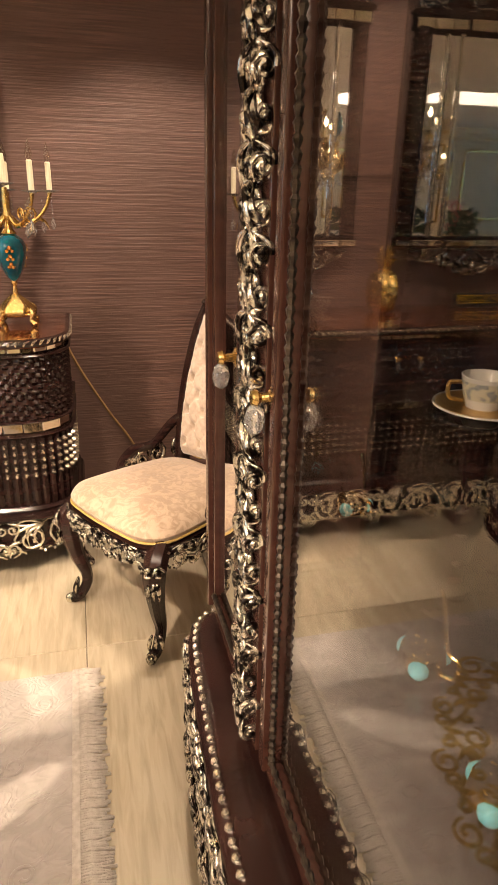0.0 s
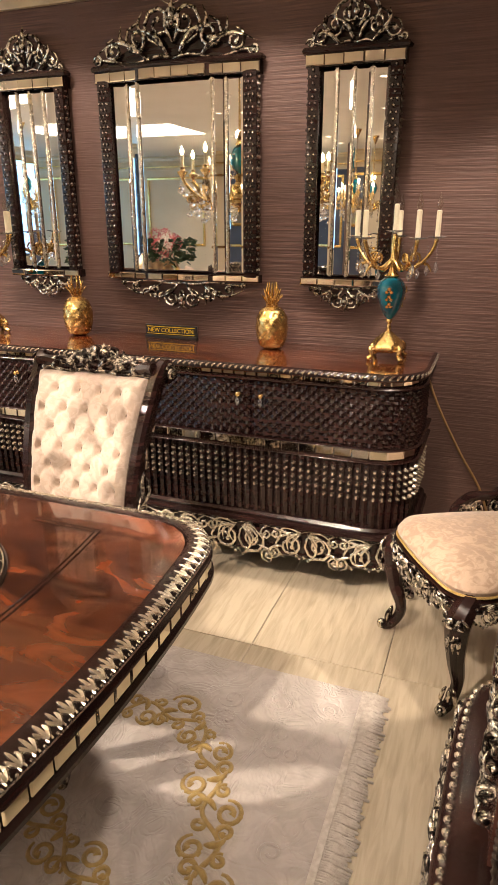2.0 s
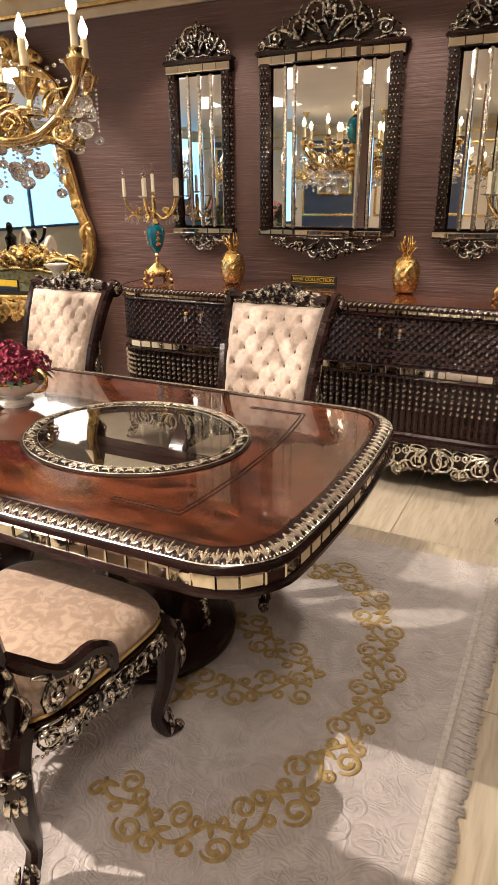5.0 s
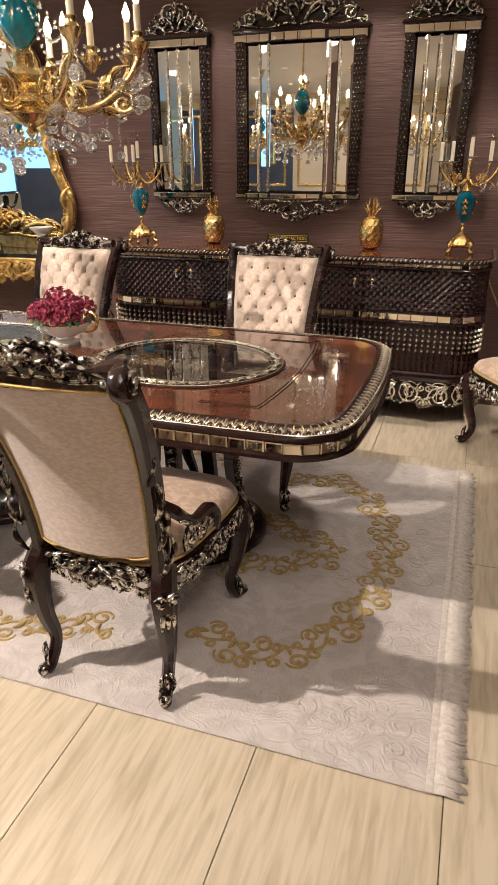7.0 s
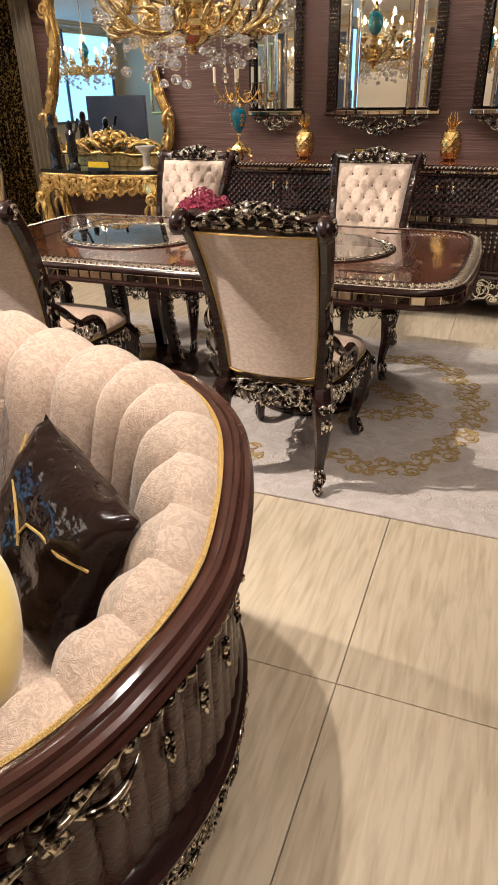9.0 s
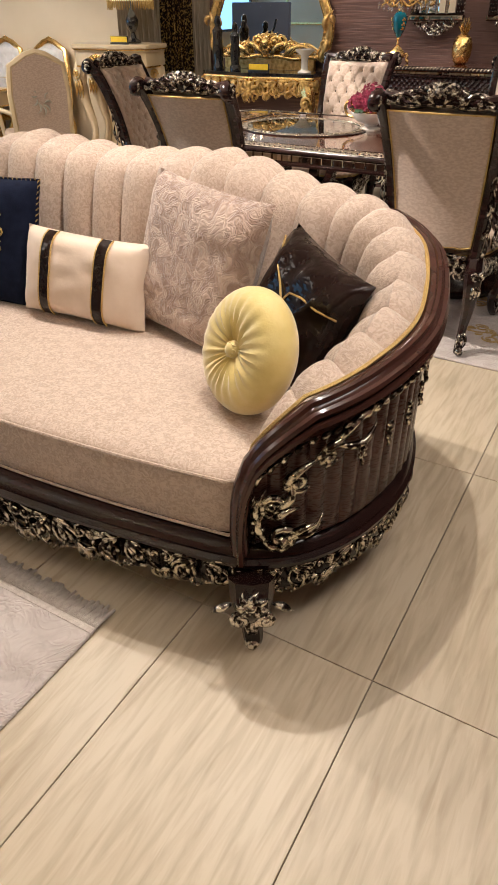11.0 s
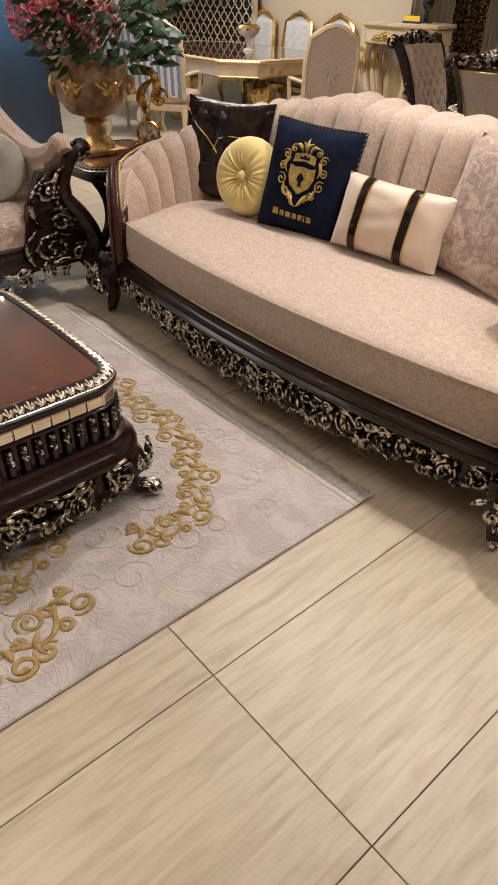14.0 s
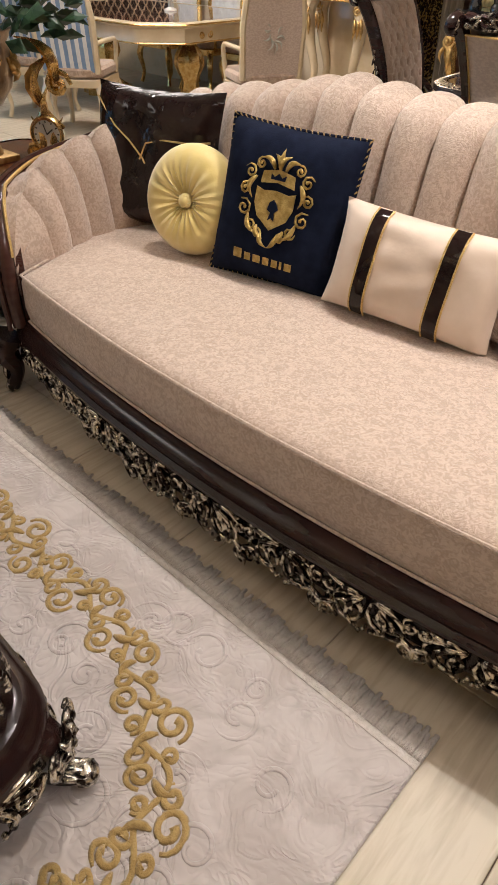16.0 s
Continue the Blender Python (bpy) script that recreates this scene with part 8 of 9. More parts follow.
# ---------------------------------------------------------------- cream dining set beyond the sofa
def cream_table():
    t = thing("dining_table", "cream and gold dining table with clipped corners", "dining table")
    hx, hy, c = 1.15, 0.80, 0.30
    pts = [(hx, -hy + c), (hx, hy - c), (hx - c, hy), (-hx + c, hy), (-hx, hy - c), (-hx, -hy + c), (-hx + c, -hy), (hx - c, -hy)]
    dense = []
    for i, a in enumerate(pts):
        b = pts[(i + 1) % 8]
        dense += [(a[0] + (b[0] - a[0]) * k / 6, a[1] + (b[1] - a[1]) * k / 6) for k in range(6)]
    p = Path(dense, True)
    bm = bmesh.new()
    plate(bm, p, 0.745, 0.765, -0.06, n=96)
    part("tabletop", bm, BURL, t, "glossy veneered top")
    bm = bmesh.new()
    band(bm, p, [(-0.065, 0.74), (-0.065, 0.768), (-0.01, 0.766), (0.0, 0.752), (-0.01, 0.735), (-0.03, 0.725), (-0.04, 0.63), (-0.03, 0.615), (-0.07, 0.61)], n=96, closed_prof=True)
    e = part("table_edge", bm, LACQUER, t)
    bm = bmesh.new()
    tube(bm, [p.place(p.length * i / 96, 0.752, 0.002)(0, 0, 0) for i in range(97)], 0.007, 5)
    tube(bm, [p.place(p.length * i / 96, 0.622, -0.028)(0, 0, 0) for i in range(97)], 0.006, 5)
    part("gilt_line", bm, GOLD, e)
    for i in range(4):
        bm = bmesh.new()
        s = (0.25, p.length * 0.29, p.length * 0.5 + 0.25, p.length * 0.79)[i]
        f = p.place(s, 0.675, -0.034)
        scroll(bm, f, 0.05, 0, 0.03, 3.1, 1, 1.3, 0.007)
        scroll(bm, f, -0.05, 0, 0.03, 0, -1, 1.3, 0.007)
        part("gilt_mount", bm, GOLD, e)
    for x in (-0.62, 0.62):
        bm = bmesh.new()
        lathe(bm, [(0.26, 0), (0.26, 0.05), (0.18, 0.08), (0.09, 0.14), (0.07, 0.25), (0.13, 0.38), (0.12, 0.46), (0.07, 0.54), (0.10, 0.62)], 24, (x, 0, 0), wob=lambda a, z: 1 + 0.08 * math.cos(8 * a))
        part("pedestal", bm, GOLD, t, "gilt baluster pedestal")
    t.matrix_world = pose(-6.80, 1.72, 0)


cream_table()


def simple_chair(label, group, face, frame_mat, back_kind):
    """A high-backed upholstered chair of the cream set, facing +y."""
    t = thing("dining_chair", label, "chair", group)
    outline = [(-0.225, 0.46), (-0.235, 0.80), (-0.21, 1.00), (-0.15, 1.03), (-0.08, 1.07), (0.0, 1.09), (0.08, 1.07), (0.15, 1.03), (0.21, 1.00), (0.235, 0.80), (0.225, 0.46)]
    def y_at(z):
        return -0.22 - 0.10 * max(0, z - 0.45)
    bm = bmesh.new()
    tube(bm, [(x, y_at(z), z) for x, z in outline], 0.026, 6)
    fr = part("back_frame", bm, frame_mat, t)
    inner = [(x * 0.93, 0.47 + (z - 0.46) * 0.96) for x, z in outline]
    if back_kind == "stripe":
        nst = 13
        for i in range(nst):
            u0, u1 = -0.21 + 0.42 * i / nst, -0.21 + 0.42 * (i + 1) / nst
            bm = bmesh.new()
            zt = float(np.interp((u0 + u1) / 2, [q[0] for q in inner[1:-1]], [q[1] for q in inner[1:-1]]))
            rows = [[(u, y_at(z) + sg * 0.022, z) for u in (u0, u1)] for sg in (-1,) for z in np.linspace(0.47, zt, 5)]
            loft(bm, rows, close_ring=False, caps=False)
            bmesh.ops.solidify(bm, geom=bm.faces[:], thickness=0.02)
            part("stripe", bm, STRIPE_W if i % 2 else STRIPE_B, fr)
    else:
        bm = bmesh.new()
        loft(bm, [[(x, y_at(z) - 0.02, z) for x, z in inner], [(x, y_at(z) - 0.005, z) for x, z in inner]])
        part("back_cloth", bm, face, fr)
        bm = bmesh.new()
        tuft(bm, lambda u, v, w: Vector(((2 * u - 1) * 0.20, y_at(0.48 + 0.54 * v) + 0.004 + w, 0.48 + 0.54 * v)), 3, 6, 0.03, 5)
        part("backrest_padding", bm, STRIPE_W, fr, "white buttoned padding")
    sp = Path(rrect(0.25, 0.24, 0.08, (0, 0.02), per=6), True)
    bm = bmesh.new()
    plate(bm, sp, 0.42, 0.50, 0.0, inset=0.02)
    part("seat", bm, SEATCLOTH, t)
    bm = bmesh.new()
    plate(bm, sp, 0.36, 0.418, 0.006, inset=0.004)
    part("seat_rail", bm, frame_mat, t)
    for sx in (-1, 1):
        for sy in (-1, 1):
            bm = bmesh.new()
            pts = smooth_pts([(sx * 0.21, sy * 0.20, 0.38), (sx * 0.235, sy * 0.225, 0.28), (sx * 0.21, sy * 0.20, 0.12), (sx * 0.23, sy * 0.225, 0.01)], 4)
            tube(bm, pts, lerp_list([0.032, 0.032, 0.018, 0.022], len(pts)), 7)
            part("leg", bm, frame_mat, t)
        bm = bmesh.new()
        tube(bm, smooth_pts([(sx * 0.235, -0.23, 0.66), (sx * 0.27, -0.05, 0.67), (sx * 0.27, 0.12, 0.65), (sx * 0.25, 0.16, 0.52), (sx * 0.24, 0.15, 0.42)], 4), 0.018, 6)
        part("arm", bm, frame_mat, t)
    bm = bmesh.new()
    if back_kind == "medallion":
        f = plane_map((0, y_at(0.76) - 0.024, 0.76), (1, 0, 0), (0, 0.1, 1), (0, -1, 0))
        for k in range(10):
            a = 2 * math.pi * k / 10
            leaf(bm, f, 0.03 * math.cos(a), 0.045 * math.sin(a), 0.09 * math.cos(a + 0.3), 0.13 * math.sin(a + 0.3), 0.3, 0.008, -0.006)
        part("woven_medallion", bm, GREYCLOTH, fr)
    else:
        crest(bm, plane_map((0, y_at(1.06), 1.07), (1, 0, 0), (0, 0, 1), (0, -1, 0)), 0.10, 0.05, 0.006)
        part("gilt_crest", bm, GOLD, fr)
    return t


ch = simple_chair("cream chair with a blue and white striped back", "striped cream chairs", STRIPE_W, LACQUER, "stripe")
ch.matrix_world = pose(-6.20, 0.55, 0, 0, 0, 34)
copy_thing(ch, pose(-6.95, 0.62, 0, 0, 0, 30))
ch = simple_chair("gilt framed chair with buttoned white back", "white buttoned chairs", STRIPE_W, GOLD, "tuft")
for x in (-7.42, -6.78, -6.14):
    if x == -7.42:
        ch.matrix_world = pose(x, 2.56, 0, 0, 0, 180)
    else:
        copy_thing(ch, pose(x, 2.56, 0, 0, 0, 180))
ch = simple_chair("cream armchair with a taupe medallion cloth back", "medallion cream chairs", BACKCLOTH, LACQUER, "medallion")
ch.matrix_world = pose(-5.02, 1.42, 0, 0, 0, 62)

# tazza on the cream table
bm = bmesh.new()
lathe(bm, [(0.06, 0), (0.06, 0.012), (0.02, 0.03), (0.018, 0.09), (0.04, 0.12), (0.11, 0.16), (0.125, 0.20), (0.11, 0.20), (0.001, 0.15)], 20)
vase = mesh_thing("footed_bowl", bm, PORCELAIN, "white and gold footed bowl on the cream table", "bowl")
vase.matrix_world = pose(-6.55, 1.85, 0.766)
bm = bmesh.new()
lathe(bm, [(0.115, 0.19), (0.13, 0.205), (0.10, 0.24), (0.001, 0.25)], 16, wob=lambda a, z: 1 + 0.1 * math.sin(7 * a))
part("gilt_filling", bm, GOLD, vase)


def lattice(x0, x1, y, z0, z1):
    t = thing("lattice_screen", "dark pierced lattice screen with cream frame", "screen")
    bm = bmesh.new()
    for a, b, c, d in ((x0, x1, z0, z0 + 0.05), (x0, x1, z1 - 0.05, z1), (x0, x0 + 0.05, z0 + 0.05, z1 - 0.05), (x1 - 0.05, x1, z0 + 0.05, z1 - 0.05)):
        box(bm, a, b, y - 0.03, y + 0.02, c, d, 0.004)
    part("screen_frame", bm, LACQUER, t)
    n = 0
    bm = bmesh.new()
    nx, nz = int((x1 - x0 - 0.1) / 0.14), int((z1 - z0 - 0.1) / 0.14)
    for i in range(nx):
        for j in range(nz):
            cx, cz = x0 + 0.05 + (i + 0.5) * (x1 - x0 - 0.1) / nx, z0 + 0.05 + (j + 0.5) * (z1 - z0 - 0.1) / nz
            tube(bm, [(cx + 0.062 * math.cos(a) * (1 + 0.25 * math.cos(4 * a)), y, cz + 0.062 * math.sin(a) * (1 + 0.25 * math.cos(4 * a))) for a in np.linspace(0, 2 * math.pi, 17)], 0.009, 4)
    tagged(part("pierced_work", bm, LACQUER, t), kind="stuff")
    bm = bmesh.new()
    box(bm, x0, x1, y + 0.03, y + 0.04, z0, z1)
    part("backing", bm, BLACK, t)
    bm = bmesh.new()
    box(bm, x0, x1, y - 0.03, y + 0.03, 0, z0)
    part("plinth", bm, LACQUER, t)


lattice(-9.5, -7.5, 2.80, 0.5, 2.4)


# ---------------------------------------------------------------- armchair, side table, urn, clock
def build_armchair():
    t = thing("armchair", "carved dark armchair in pale velvet with silver scroll arms", "armchair")
    bm = bmesh.new()
    p = Path(rrect(0.40, 0.50, 0.10, (0.02, 0), per=8, cx=-3.78, cy=-2.42), True)
    plate(bm, p, 0.30, 0.46, 0, inset=0.03)
    part("seat", bm, PINKCLOTH, t)
    bm = bmesh.new()
    band(bm, p, [(-0.05, 0.20), (0.01, 0.20), (0.02, 0.23), (0.01, 0.27), (0.02, 0.30), (-0.05, 0.305)], closed_prof=True)
    r = part("seat_rail", bm, WOOD, t)
    bm = bmesh.new()
    carved_run(bm, p.place(0, 0.22, 0.012), p.length, 0.10, 20, 0.010, 61)
    part("rail_carving", bm, SILVER, r)
    bm = bmesh.new()
    rows = []
    for k in range(25):
        a = k / 24
        y = -2.95 + 1.06 * a
        rows.append([(-4.06 - 0.03 * math.cos(a * 6.28), y, 0.44), (-4.10 + 0.02 * abs(math.sin(a * 25)), y, 0.62), (-4.16 + 0.02 * abs(math.sin(a * 25)), y, 0.80 + 0.05 * math.sin(math.pi * a)), (-4.24, y, 0.83 + 0.05 * math.sin(math.pi * a)), (-4.26, y, 0.40)])
    loft(bm, rows)
    part("backrest", bm, BEIGE, t)
    for y, sg in ((-1.90, 1), (-2.94, -1)):
        bm = bmesh.new()
        pts = smooth_pts([(-4.20, y, 0.84), (-3.95, y, 0.72), (-3.65, y, 0.66), (-3.45, y, 0.70), (-3.36, y, 0.76), (-3.32, y, 0.73)], 5)
        tube(bm, pts, lerp_list([0.05, 0.06, 0.06, 0.05, 0.045, 0.03], len(pts)), 8)
        arm = part("arm_pad", bm, BEIGE, t)
        bm = bmesh.new()
        rows = [[(x, y - 0.05, 0.30), (x, y - 0.05, z), (x, y + 0.05, z), (x, y + 0.05, 0.30)] for x, z in ((-4.2, 0.80), (-3.9, 0.68), (-3.6, 0.62), (-3.46, 0.66))]
        loft(bm, rows)
        part("arm_side", bm, BEIGE, arm)
        bm = bmesh.new()
        f = plane_map((-3.345, y - sg * 0.07, 0.20), (0, 1.55, 0), (0, 0, 1), (1, 0, 0))
        spine = smooth_pts([(0.07, 0.0, 0), (0.11, 0.10, 0), (0.08, 0.22, 0), (0.03, 0.34, 0), (0.05, 0.46, 0), (0.10, 0.54, 0), (0.13, 0.52, 0)], 5)
        tube(bm, [f(sg * q.x, q.y, 0.0) for q in spine], lerp_list([0.05, 0.055, 0.045, 0.035, 0.035, 0.035, 0.02], len(spine)), 8)
        loft(bm, [[f(sg * u, v, w) for u, v in ((0.09, 0.0), (0.11, 0.12), (0.06, 0.30), (0.05, 0.46), (-0.04, 0.45), (-0.09, 0.30), (-0.12, 0.12), (-0.12, 0.0))] for w in (-0.05, 0.0)])
        fp = part("arm_front", bm, WOOD, t)
        bm = bmesh.new()
        for u, v, rr, st, w in ((-0.03, 0.10, 0.075, 0.5, 1), (0.01, 0.23, 0.060, 2.5, -1), (-0.02, 0.36, 0.050, 0.5, 1), (0.09, 0.52, 0.045, 2.0, -1), (0.06, 0.06, 0.045, 2.0, -1)):
            scroll(bm, f, sg * u, v, rr, st, sg * w, 1.6, 0.013, 0.012)
        for u0, v0, u1, v1, b in ((-0.10, 0.02, -0.06, 0.22, 0.2), (-0.06, 0.2, -0.02, 0.44, 0.2), (0.05, 0.05, 0.10, 0.2, -0.2), (0.06, 0.2, 0.03, 0.42, 0.2), (-0.08, 0.0, 0.06, 0.02, 0.2), (0.0, 0.3, 0.08, 0.5, 0.2)):
            leaf(bm, f, sg * u0, v0, sg * u1, v1, b, 0.014, 0.006)
        part("arm_carving", bm, DARKSILVER, fp, "silver scroll carving")
        bm = bmesh.new()
        pts = smooth_pts([(-3.40, y + sg * 0.06, 0.24), (-3.35, y + sg * 0.10, 0.15), (-3.38, y + sg * 0.08, 0.07), (-3.32, y + sg * 0.12, 0.02)], 5)
        tube(bm, pts, lerp_list([0.055, 0.05, 0.026, 0.024], len(pts)), 8)
        part("leg", bm, SILVER, t)
        bm = bmesh.new()
        box(bm, -4.2, -4.14, y - 0.03, y + 0.03, 0, 0.3, 0.005)
        part("rear_leg", bm, WOOD, t)
    bm = bmesh.new()
    crest(bm, plane_map((-4.24, -2.0, 0.86), (0, 1, 0), (0, 0, 1), (1, 0, 0)), 0.14, 0.14, 0.016)
    part("crest_carving", bm, SILVER, t, "silver crest carving")
    t.matrix_world = pose(0.03, -0.17, 0)


build_armchair()
t = pillow("pale rose velvet square cushion on the armchair", 0.44, 0.42, 0.14, PINKCLOTH, pose(-3.95, -2.35, 0.455, -14, 0, 84), seed=5)
t["group"] = "armchair cushions"
t = thing("round_cushion", "round sage grey pleated cushion on the armchair", "cushion", "armchair cushions")
bm = bmesh.new()
lathe(bm, [(0.012, -0.03), (0.05, -0.056), (0.11, -0.06), (0.15, -0.04), (0.162, 0.0), (0.15, 0.04), (0.11, 0.06), (0.01, 0.05)], 64, wob=lambda a, z: 1 + 0.012 * math.sin(24 * a))
bmesh.ops.transform(bm, matrix=Matrix.Rotation(radians(-90), 4, "X"), verts=bm.verts)
part("cover", bm, GREYCLOTH, t)
bm = bmesh.new()
rosette(bm, plane_map((0, -0.045, 0), (1, 0, 0), (0, 0, 1), (0, -1, 0)), 0, 0, 0.022, 0.007, 7)
part("button", bm, GOLD, t, "gold flower button")
t.matrix_world = pose(-3.69, -2.27, 0.46 + 0.155, -12, 0, 70)


def build_side_table():
    t = thing("side_table", "dark side table with a mahogany top and silver edge", "side table")
    p = Path(rrect(0.30, 0.30, 0.09, (0.01, 0.01), per=8, cx=-4.05, cy=-1.42), True)
    bm = bmesh.new()
    plate(bm, p, 0.565, 0.60, -0.025)
    part("tabletop", bm, BURL, t)
    bm = bmesh.new()
    band(bm, p, [(-0.03, 0.53), (-0.03, 0.603), (-0.005, 0.598), (0.004, 0.58), (-0.01, 0.565), (-0.012, 0.53)], closed_prof=True)
    e = part("edge", bm, WOOD, t)
    bm = bmesh.new()
    leaf_border(bm, p, 0.586, -0.026, 0.003, 0.03, 0.014)
    part("leaf_border", bm, SILVER_BRIGHT, e)
    bm = bmesh.new()
    lathe(bm, [(0.19, 0.0), (0.20, 0.02), (0.19, 0.05), (0.10, 0.075), (0.05, 0.10)], 30, (-4.05, -1.42, 0))
    part("pedestal_base", bm, WOOD, t)
    for k in range(4):
        a = math.pi / 4 + k * math.pi / 2
        c, s = math.cos(a), math.sin(a)
        bm = bmesh.new()
        pts = smooth_pts([(-4.05 + c * 0.14, -1.42 + s * 0.14, 0.07), (-4.05 + c * 0.07, -1.42 + s * 0.07, 0.22), (-4.05 + c * 0.08, -1.42 + s * 0.08, 0.38), (-4.05 + c * 0.20, -1.42 + s * 0.20, 0.54)], 5)
        tube(bm, pts, 0.028, 7)
        part("pedestal_leg", bm, WOOD, t)
    t.matrix_world = pose(0.36, -0.16, 0)


build_side_table()


def build_urn():
    t = thing("flower_urn", "antiqued bronze urn filled with pink and white flowers", "flower urn")
    o = (-4.10, -1.46, 0.603)  # on the side table
    bm = bmesh.new()
    box(bm, o[0] - 0.10, o[0] + 0.10, o[1] - 0.10, o[1] + 0.10, o[2], o[2] + 0.02, 0.004)
    lathe(bm, [(0.085, 0.02), (0.075, 0.05), (0.045, 0.075), (0.045, 0.12), (0.06, 0.135), (0.05, 0.15)], 24, o)
    part("foot", bm, OLDGOLD, t)
    bm = bmesh.new()
    lathe(bm, [(0.05, 0.15), (0.11, 0.17), (0.15, 0.22), (0.165, 0.29), (0.16, 0.35), (0.175, 0.37), (0.18, 0.385), (0.16, 0.385), (0.14, 0.36), (0.001, 0.34)], 36, o, wob=lambda a, z: 1 + 0.02 * math.cos(12 * a) * (1 if z < 0.34 else 0))
    b = part("bowl", bm, surface("antiqued_bronze", (0.20, 0.125, 0.07), (0.46, 0.34, 0.22), rough=0.42, metal=0.6, scale=16, bump=0.4, bump_scale=40), t, "antiqued bronze bowl")
    bm = bmesh.new()
    for k in range(6):
        a = 2 * math.pi * k / 6
        f = plane_map((o[0] + 0.155 * math.cos(a), o[1] + 0.155 * math.sin(a), o[2] + 0.26), (-math.sin(a), math.cos(a), 0), (0, 0, 1), (math.cos(a), math.sin(a), 0))
        rosette(bm, f, 0, 0.02, 0.045, 0.014, 6)
        leaf(bm, f, -0.07, 0.05, 0.07, 0.05, -0.3, 0.011)
    part("bowl_relief", bm, OLDGOLD, b)
    rnd = random.Random(21)
    for k in range(24):
        a, r = rnd.uniform(0, 6.28), rnd.uniform(0.02, 0.21)
        c = (o[0] + r * math.cos(a), o[1] + r * math.sin(a) - 0.06, o[2] + rnd.uniform(0.42, 0.66))
        bm = bmesh.new()
        flower_head(bm, c, rnd.uniform(0.05, 0.085), 70, rnd, 0.9)
        part("flower", bm, PETAL_WHITE if k % 4 == 0 else PETAL_PINK, t, smooth=False)
    bm = bmesh.new()
    for k in range(300):
        a, r = rnd.uniform(0, 6.28), rnd.uniform(0.08, 0.30)
        z = rnd.uniform(0.36, 0.60)
        x, y = o[0] + r * math.cos(a) + 0.05, o[1] + r * math.sin(a) + 0.06
        d = Vector((math.cos(a) + rnd.uniform(-0.6, 0.6), math.sin(a) + rnd.uniform(-0.6, 0.6), rnd.uniform(-0.4, 0.6))).normalized()
        s = d.orthogonal().normalized()
        p = Vector((x, y, o[2] + z))
        ln, w = rnd.uniform(0.06, 0.10), rnd.uniform(0.020, 0.034)
        q = [p, p + d * ln * 0.5 + s * w, p + d * ln + Vector((0, 0, -0.01)), p + d * ln * 0.5 - s * w]
        vs = [bm.verts.new(v) for v in q]
        mid = bm.verts.new(p + d * ln * 0.5 + d.cross(s) * 0.005)
        for i in range(4):
            bm.faces.new((vs[i], vs[(i + 1) % 4], mid))
    tagged(part("foliage", bm, LEAF, t, "dark green leaves", smooth=False), kind="stuff")
    bm = bmesh.new()
    for k in range(12):
        a = rnd.uniform(0, 6.28)
        tube(bm, [(o[0], o[1], o[2] + 0.34), (o[0] + 0.15 * math.cos(a), o[1] + 0.15 * math.sin(a), o[2] + 0.5)], 0.004, 4)
    part("stem", bm, LEAF, t)
    t.matrix_world = pose(0.34 - 4.10 * -0.16, -0.18 - 1.46 * -0.16, 0.603 * -0.16) @ Matrix.Scale(1.16, 4)


build_urn()


def build_clock():
    t = thing("mantel_clock", "gilt rococo mantel clock on the side table", "clock")
    x, y, z = -3.90, -1.24, 0.603
    f = plane_map((x, y, z), (0.78, 0.62, 0), (0, 0, 1), (0.62, -0.78, 0))
    bm = bmesh.new()
    for s in (-1, 1):
        scroll(bm, f, s * 0.05, 0.03, 0.03, 0, s, 1.5, 0.012)
        leaf(bm, f, s * 0.06, 0.0, s * 0.05, 0.13, s * 0.3, 0.016)
        leaf(bm, f, s * 0.05, 0.10, s * 0.02, 0.22, s * 0.3, 0.014)
    leaf(bm, f, 0.0, 0.15, 0.05, 0.30, 0.3, 0.020)
    leaf(bm, f, 0.04, 0.2, -0.06, 0.34, -0.35, 0.018)
    scroll(bm, f, 0.05, 0.22, 0.04, 0, 1, 1.4, 0.012)
    lathe(bm, [(0.07, 0), (0.075, 0.012), (0.05, 0.02)], 16, (x, y, z))
    part("case", bm, GOLD, t)
    bm = bmesh.new()
    loft(bm, [[f(0.045 * math.cos(a), 0.085 + 0.045 * math.sin(a), w) for a in np.linspace(0, 2 * math.pi, 24, endpoint=False)] for w in (-0.01, 0.022)])
    d = part("dial", bm, PORCELAIN, t, "white clock dial")
    bm = bmesh.new()
    tube(bm, [f(0.047 * math.cos(a), 0.085 + 0.047 * math.sin(a), 0.022) for a in np.linspace(0, 2 * math.pi, 25)], 0.007, 6)
    part("bezel", bm, GOLD, d)
    bm = bmesh.new()
    tube(bm, [f(0, 0.085, 0.024), f(0.02, 0.10, 0.024)], 0.002, 4)
    tube(bm, [f(0, 0.085, 0.024), f(-0.008, 0.115, 0.024)], 0.0018, 4)
    for k in range(12):
        a = 2 * math.pi * k / 12
        tube(bm, [f(0.033 * math.cos(a), 0.085 + 0.033 * math.sin(a), 0.023), f(0.039 * math.cos(a), 0.085 + 0.039 * math.sin(a), 0.023)], 0.002, 4)
    part("clock_marks", bm, BLACK, d)
    t.matrix_world = pose(0.36 - 3.90 * -0.25, -0.20 - 1.24 * -0.25, 0.603 * -0.25) @ Matrix.Scale(1.25, 4)


build_clock()

# slate partition behind the armchair
bm = box(bmesh.new(), -6.30, -5.36, -1.12, -1.04, 0.0, 1.40, 0.01)
tagged(part("wall_partition", bm, BLUEPAINT), "slate blue free standing partition", "partition", kind="structure")


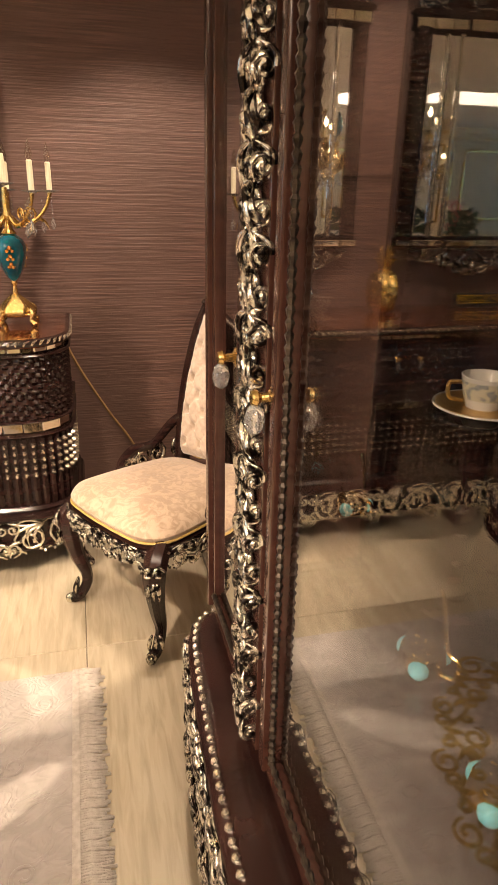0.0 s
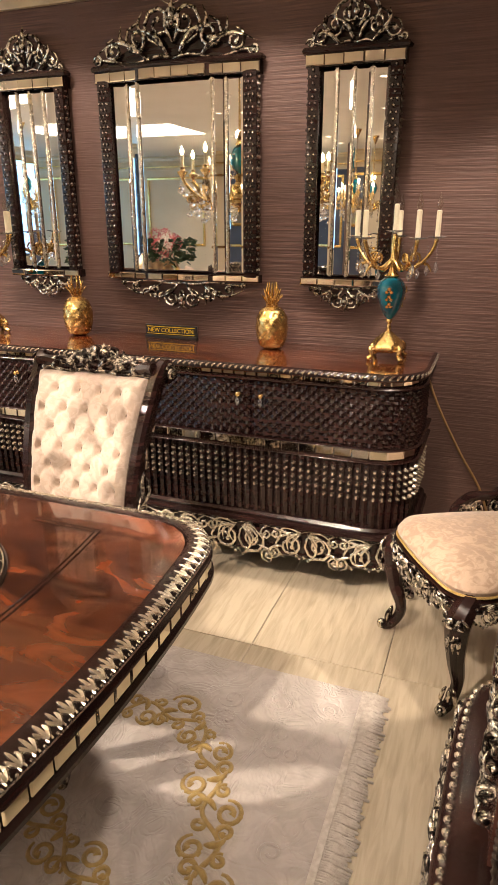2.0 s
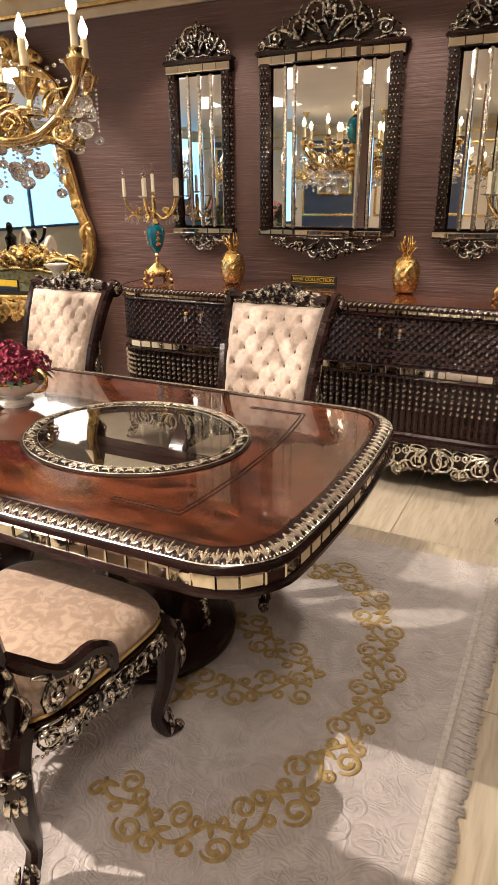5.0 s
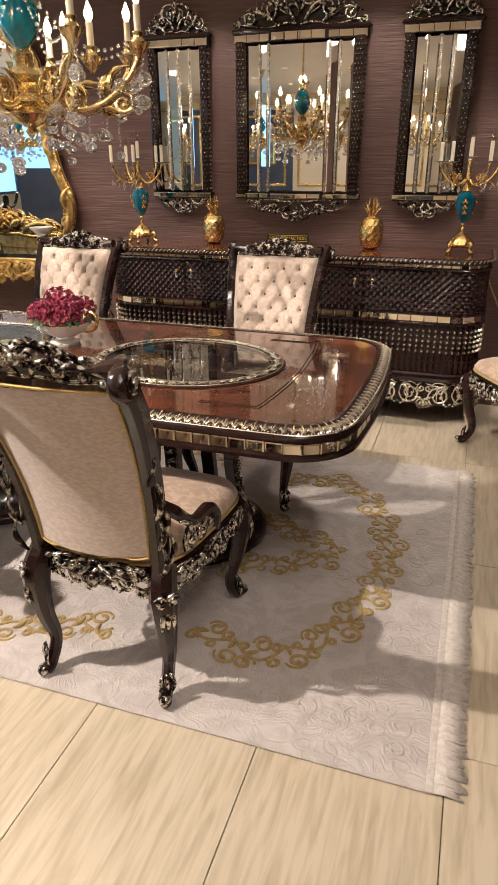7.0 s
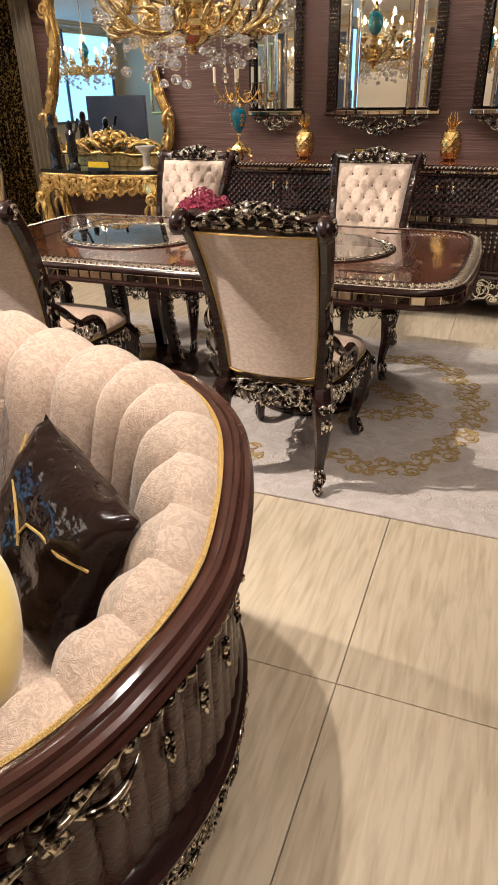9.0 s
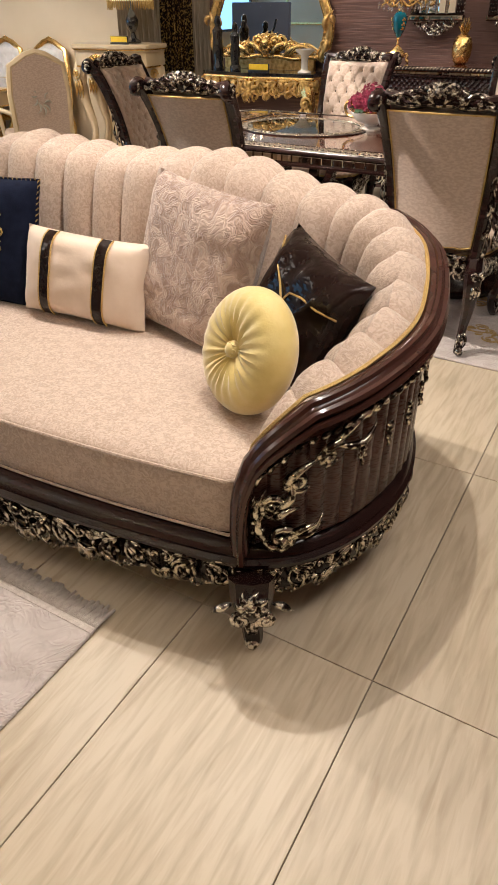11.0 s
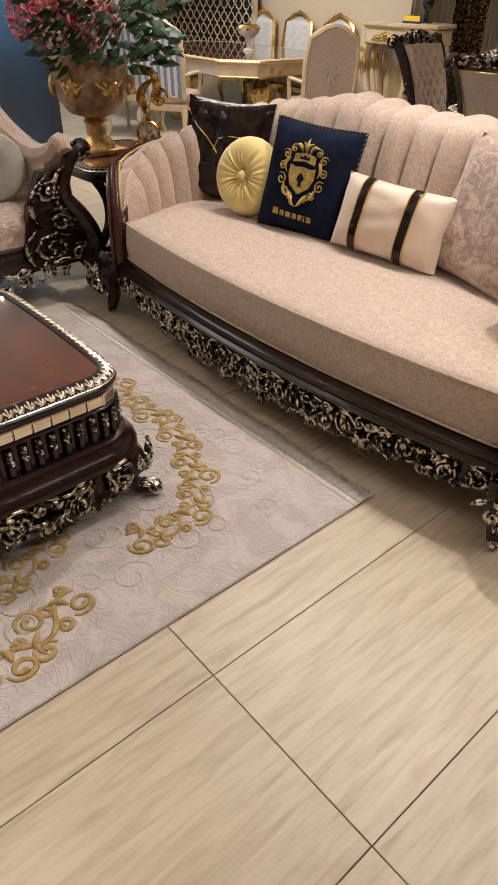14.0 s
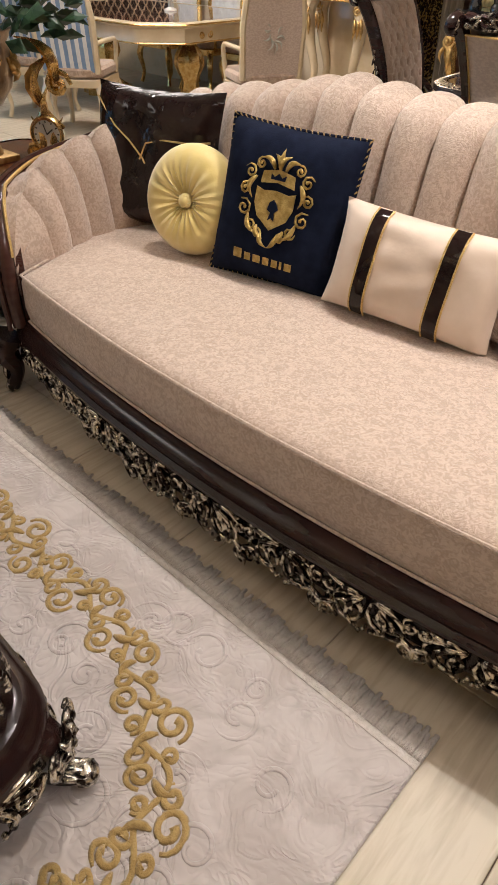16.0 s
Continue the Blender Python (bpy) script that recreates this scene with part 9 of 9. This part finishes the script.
# ---------------------------------------------------------------- the side of the room that the mirrors show
def gilt_panel(name, x0, x1, z0, z1):
    y = FRONT_Y + 0.012
    bm = bmesh.new()
    for a, b, c, d in ((x0, x1, z0, z0 + 0.05), (x0, x1, z1 - 0.05, z1), (x0, x0 + 0.05, z0 + 0.05, z1 - 0.05), (x1 - 0.05, x1, z0 + 0.05, z1 - 0.05)):
        box(bm, a, b, FRONT_Y, FRONT_Y + 0.03, c, d, 0.008)
    tagged(part(name, bm, GOLD), "gilt wall panel moulding", "moulding", kind="structure")


for i in range(6):
    x = 0.55 - 1.6 * i
    gilt_panel("trim", x - 1.35, x, 0.95, 2.35)
bm = box(bmesh.new(), -2.4, -0.9, FRONT_Y, FRONT_Y + 0.02, 0.0, 2.45)
tagged(part("wall_panel", bm, BLUEPAINT, smooth=False), "slate blue wall panel with gilt trim", "wall panel", kind="structure")
bm = box(bmesh.new(), -5.6, -4.1, FRONT_Y, FRONT_Y + 0.02, 0.0, 2.45)
tagged(part("wall_panel", bm, BLUEPAINT, smooth=False), "slate blue wall panel with gilt trim", "wall panel", kind="structure")


def picture(x, z, w, h):
    t = thing("picture", "gilt framed dark landscape picture on the wall", "picture", "framed pictures")
    bm = bmesh.new()
    p = [(x - w / 2, z - h / 2), (x + w / 2, z - h / 2), (x + w / 2, z + h / 2), (x - w / 2, z + h / 2), (x - w / 2, z - h / 2)]
    for i in range(4):
        tube(bm, [(p[i][0], FRONT_Y + 0.05, p[i][1]), (p[i + 1][0], FRONT_Y + 0.05, p[i + 1][1])], 0.035, 6)
    part("picture_frame", bm, GOLD, t)
    bm = box(bmesh.new(), x - w / 2, x + w / 2, FRONT_Y + 0.02, FRONT_Y + 0.045, z - h / 2, z + h / 2)
    part("canvas", bm, surface("painted_canvas", (0.03, 0.05, 0.07), (0.30, 0.22, 0.12), rough=0.5, scale=3, detail=6), t)


picture(-1.65, 1.65, 0.7, 0.5)
picture(-4.85, 1.65, 0.7, 0.5)


def shop_window(y0, y1, z0, z1):
    t = thing("shop_window", "bright blue lit shop window in the far wall", "window")
    x = LEFT_X + 0.01
    bm = box(bmesh.new(), x, x + 0.02, y0, y1, z0, z1)
    part("pane", bm, SCREEN, t, "glowing pane")
    bm = bmesh.new()
    n = 4
    for k in range(n + 1):
        yy = y0 + (y1 - y0) * k / n
        box(bm, x, x + 0.06, yy - 0.03, yy + 0.03, z0 - 0.04, z1 + 0.04)
    box(bm, x, x + 0.06, y0 - 0.03, y1 + 0.03, z0 - 0.05, z0)
    box(bm, x, x + 0.06, y0 - 0.03, y1 + 0.03, z1, z1 + 0.05)
    part("window_frame", bm, BLUEPAINT, t)


shop_window(-7.2, 0.2, 0.9, 2.6)

# a tan cable hanging down the wall beside the sideboard
bm = bmesh.new()
tube(bm, smooth_pts([(-0.10, 2.912, 0.90), (-0.03, 2.912, 0.74), (0.08, 2.912, 0.54), (0.20, 2.912, 0.34), (0.30, 2.912, 0.02)], 5), 0.006, 5)
mesh_thing("cable", bm, surface("tan_cable_sheath", (0.30, 0.17, 0.07), (0.36, 0.21, 0.09), rough=0.5, scale=30), "tan electric cable hanging down the papered wall", "cable")
bm = box(bmesh.new(), -3.07, -2.98, 2.908, 2.92, 0.17, 0.26, 0.003)
mesh_thing("wall_socket", bm, PORCELAIN, "white wall socket under the console", "socket")


# ---------------------------------------------------------------- floor tiles
TW, TL = 0.5047, 0.977


def tile_mesh():
    bm = bmesh.new()
    g, e = 0.0013, 0.0012
    a, b = TW / 2 - g, TL / 2 - g
    loft(bm, [[(sx * (a - i), sy * (b - i), z) for sx, sy in ((-1, -1), (1, -1), (1, 1), (-1, 1))] for i, z in ((0, -0.012), (0, -e), (e, 0.0))])
    bmesh.ops.recalc_face_normals(bm, faces=bm.faces)
    me = bpy.data.meshes.new("tile")
    bm.to_mesh(me)
    bm.free()
    me.materials.append(TILE)
    return me


me = tile_mesh()
for i in range(-19, 3):
    for j in range(-6, 4):
        x, y = -0.073 + (i - 0.5) * TW, 0.955 + (j - 0.5) * TL
        if x + TW / 2 > RIGHT_X + 0.3 or y > WALL_Y + 0.6:
            continue
        o = new("tile", me)
        o.parent = floor
        o.matrix_basis = pose(x, y, 0.0)
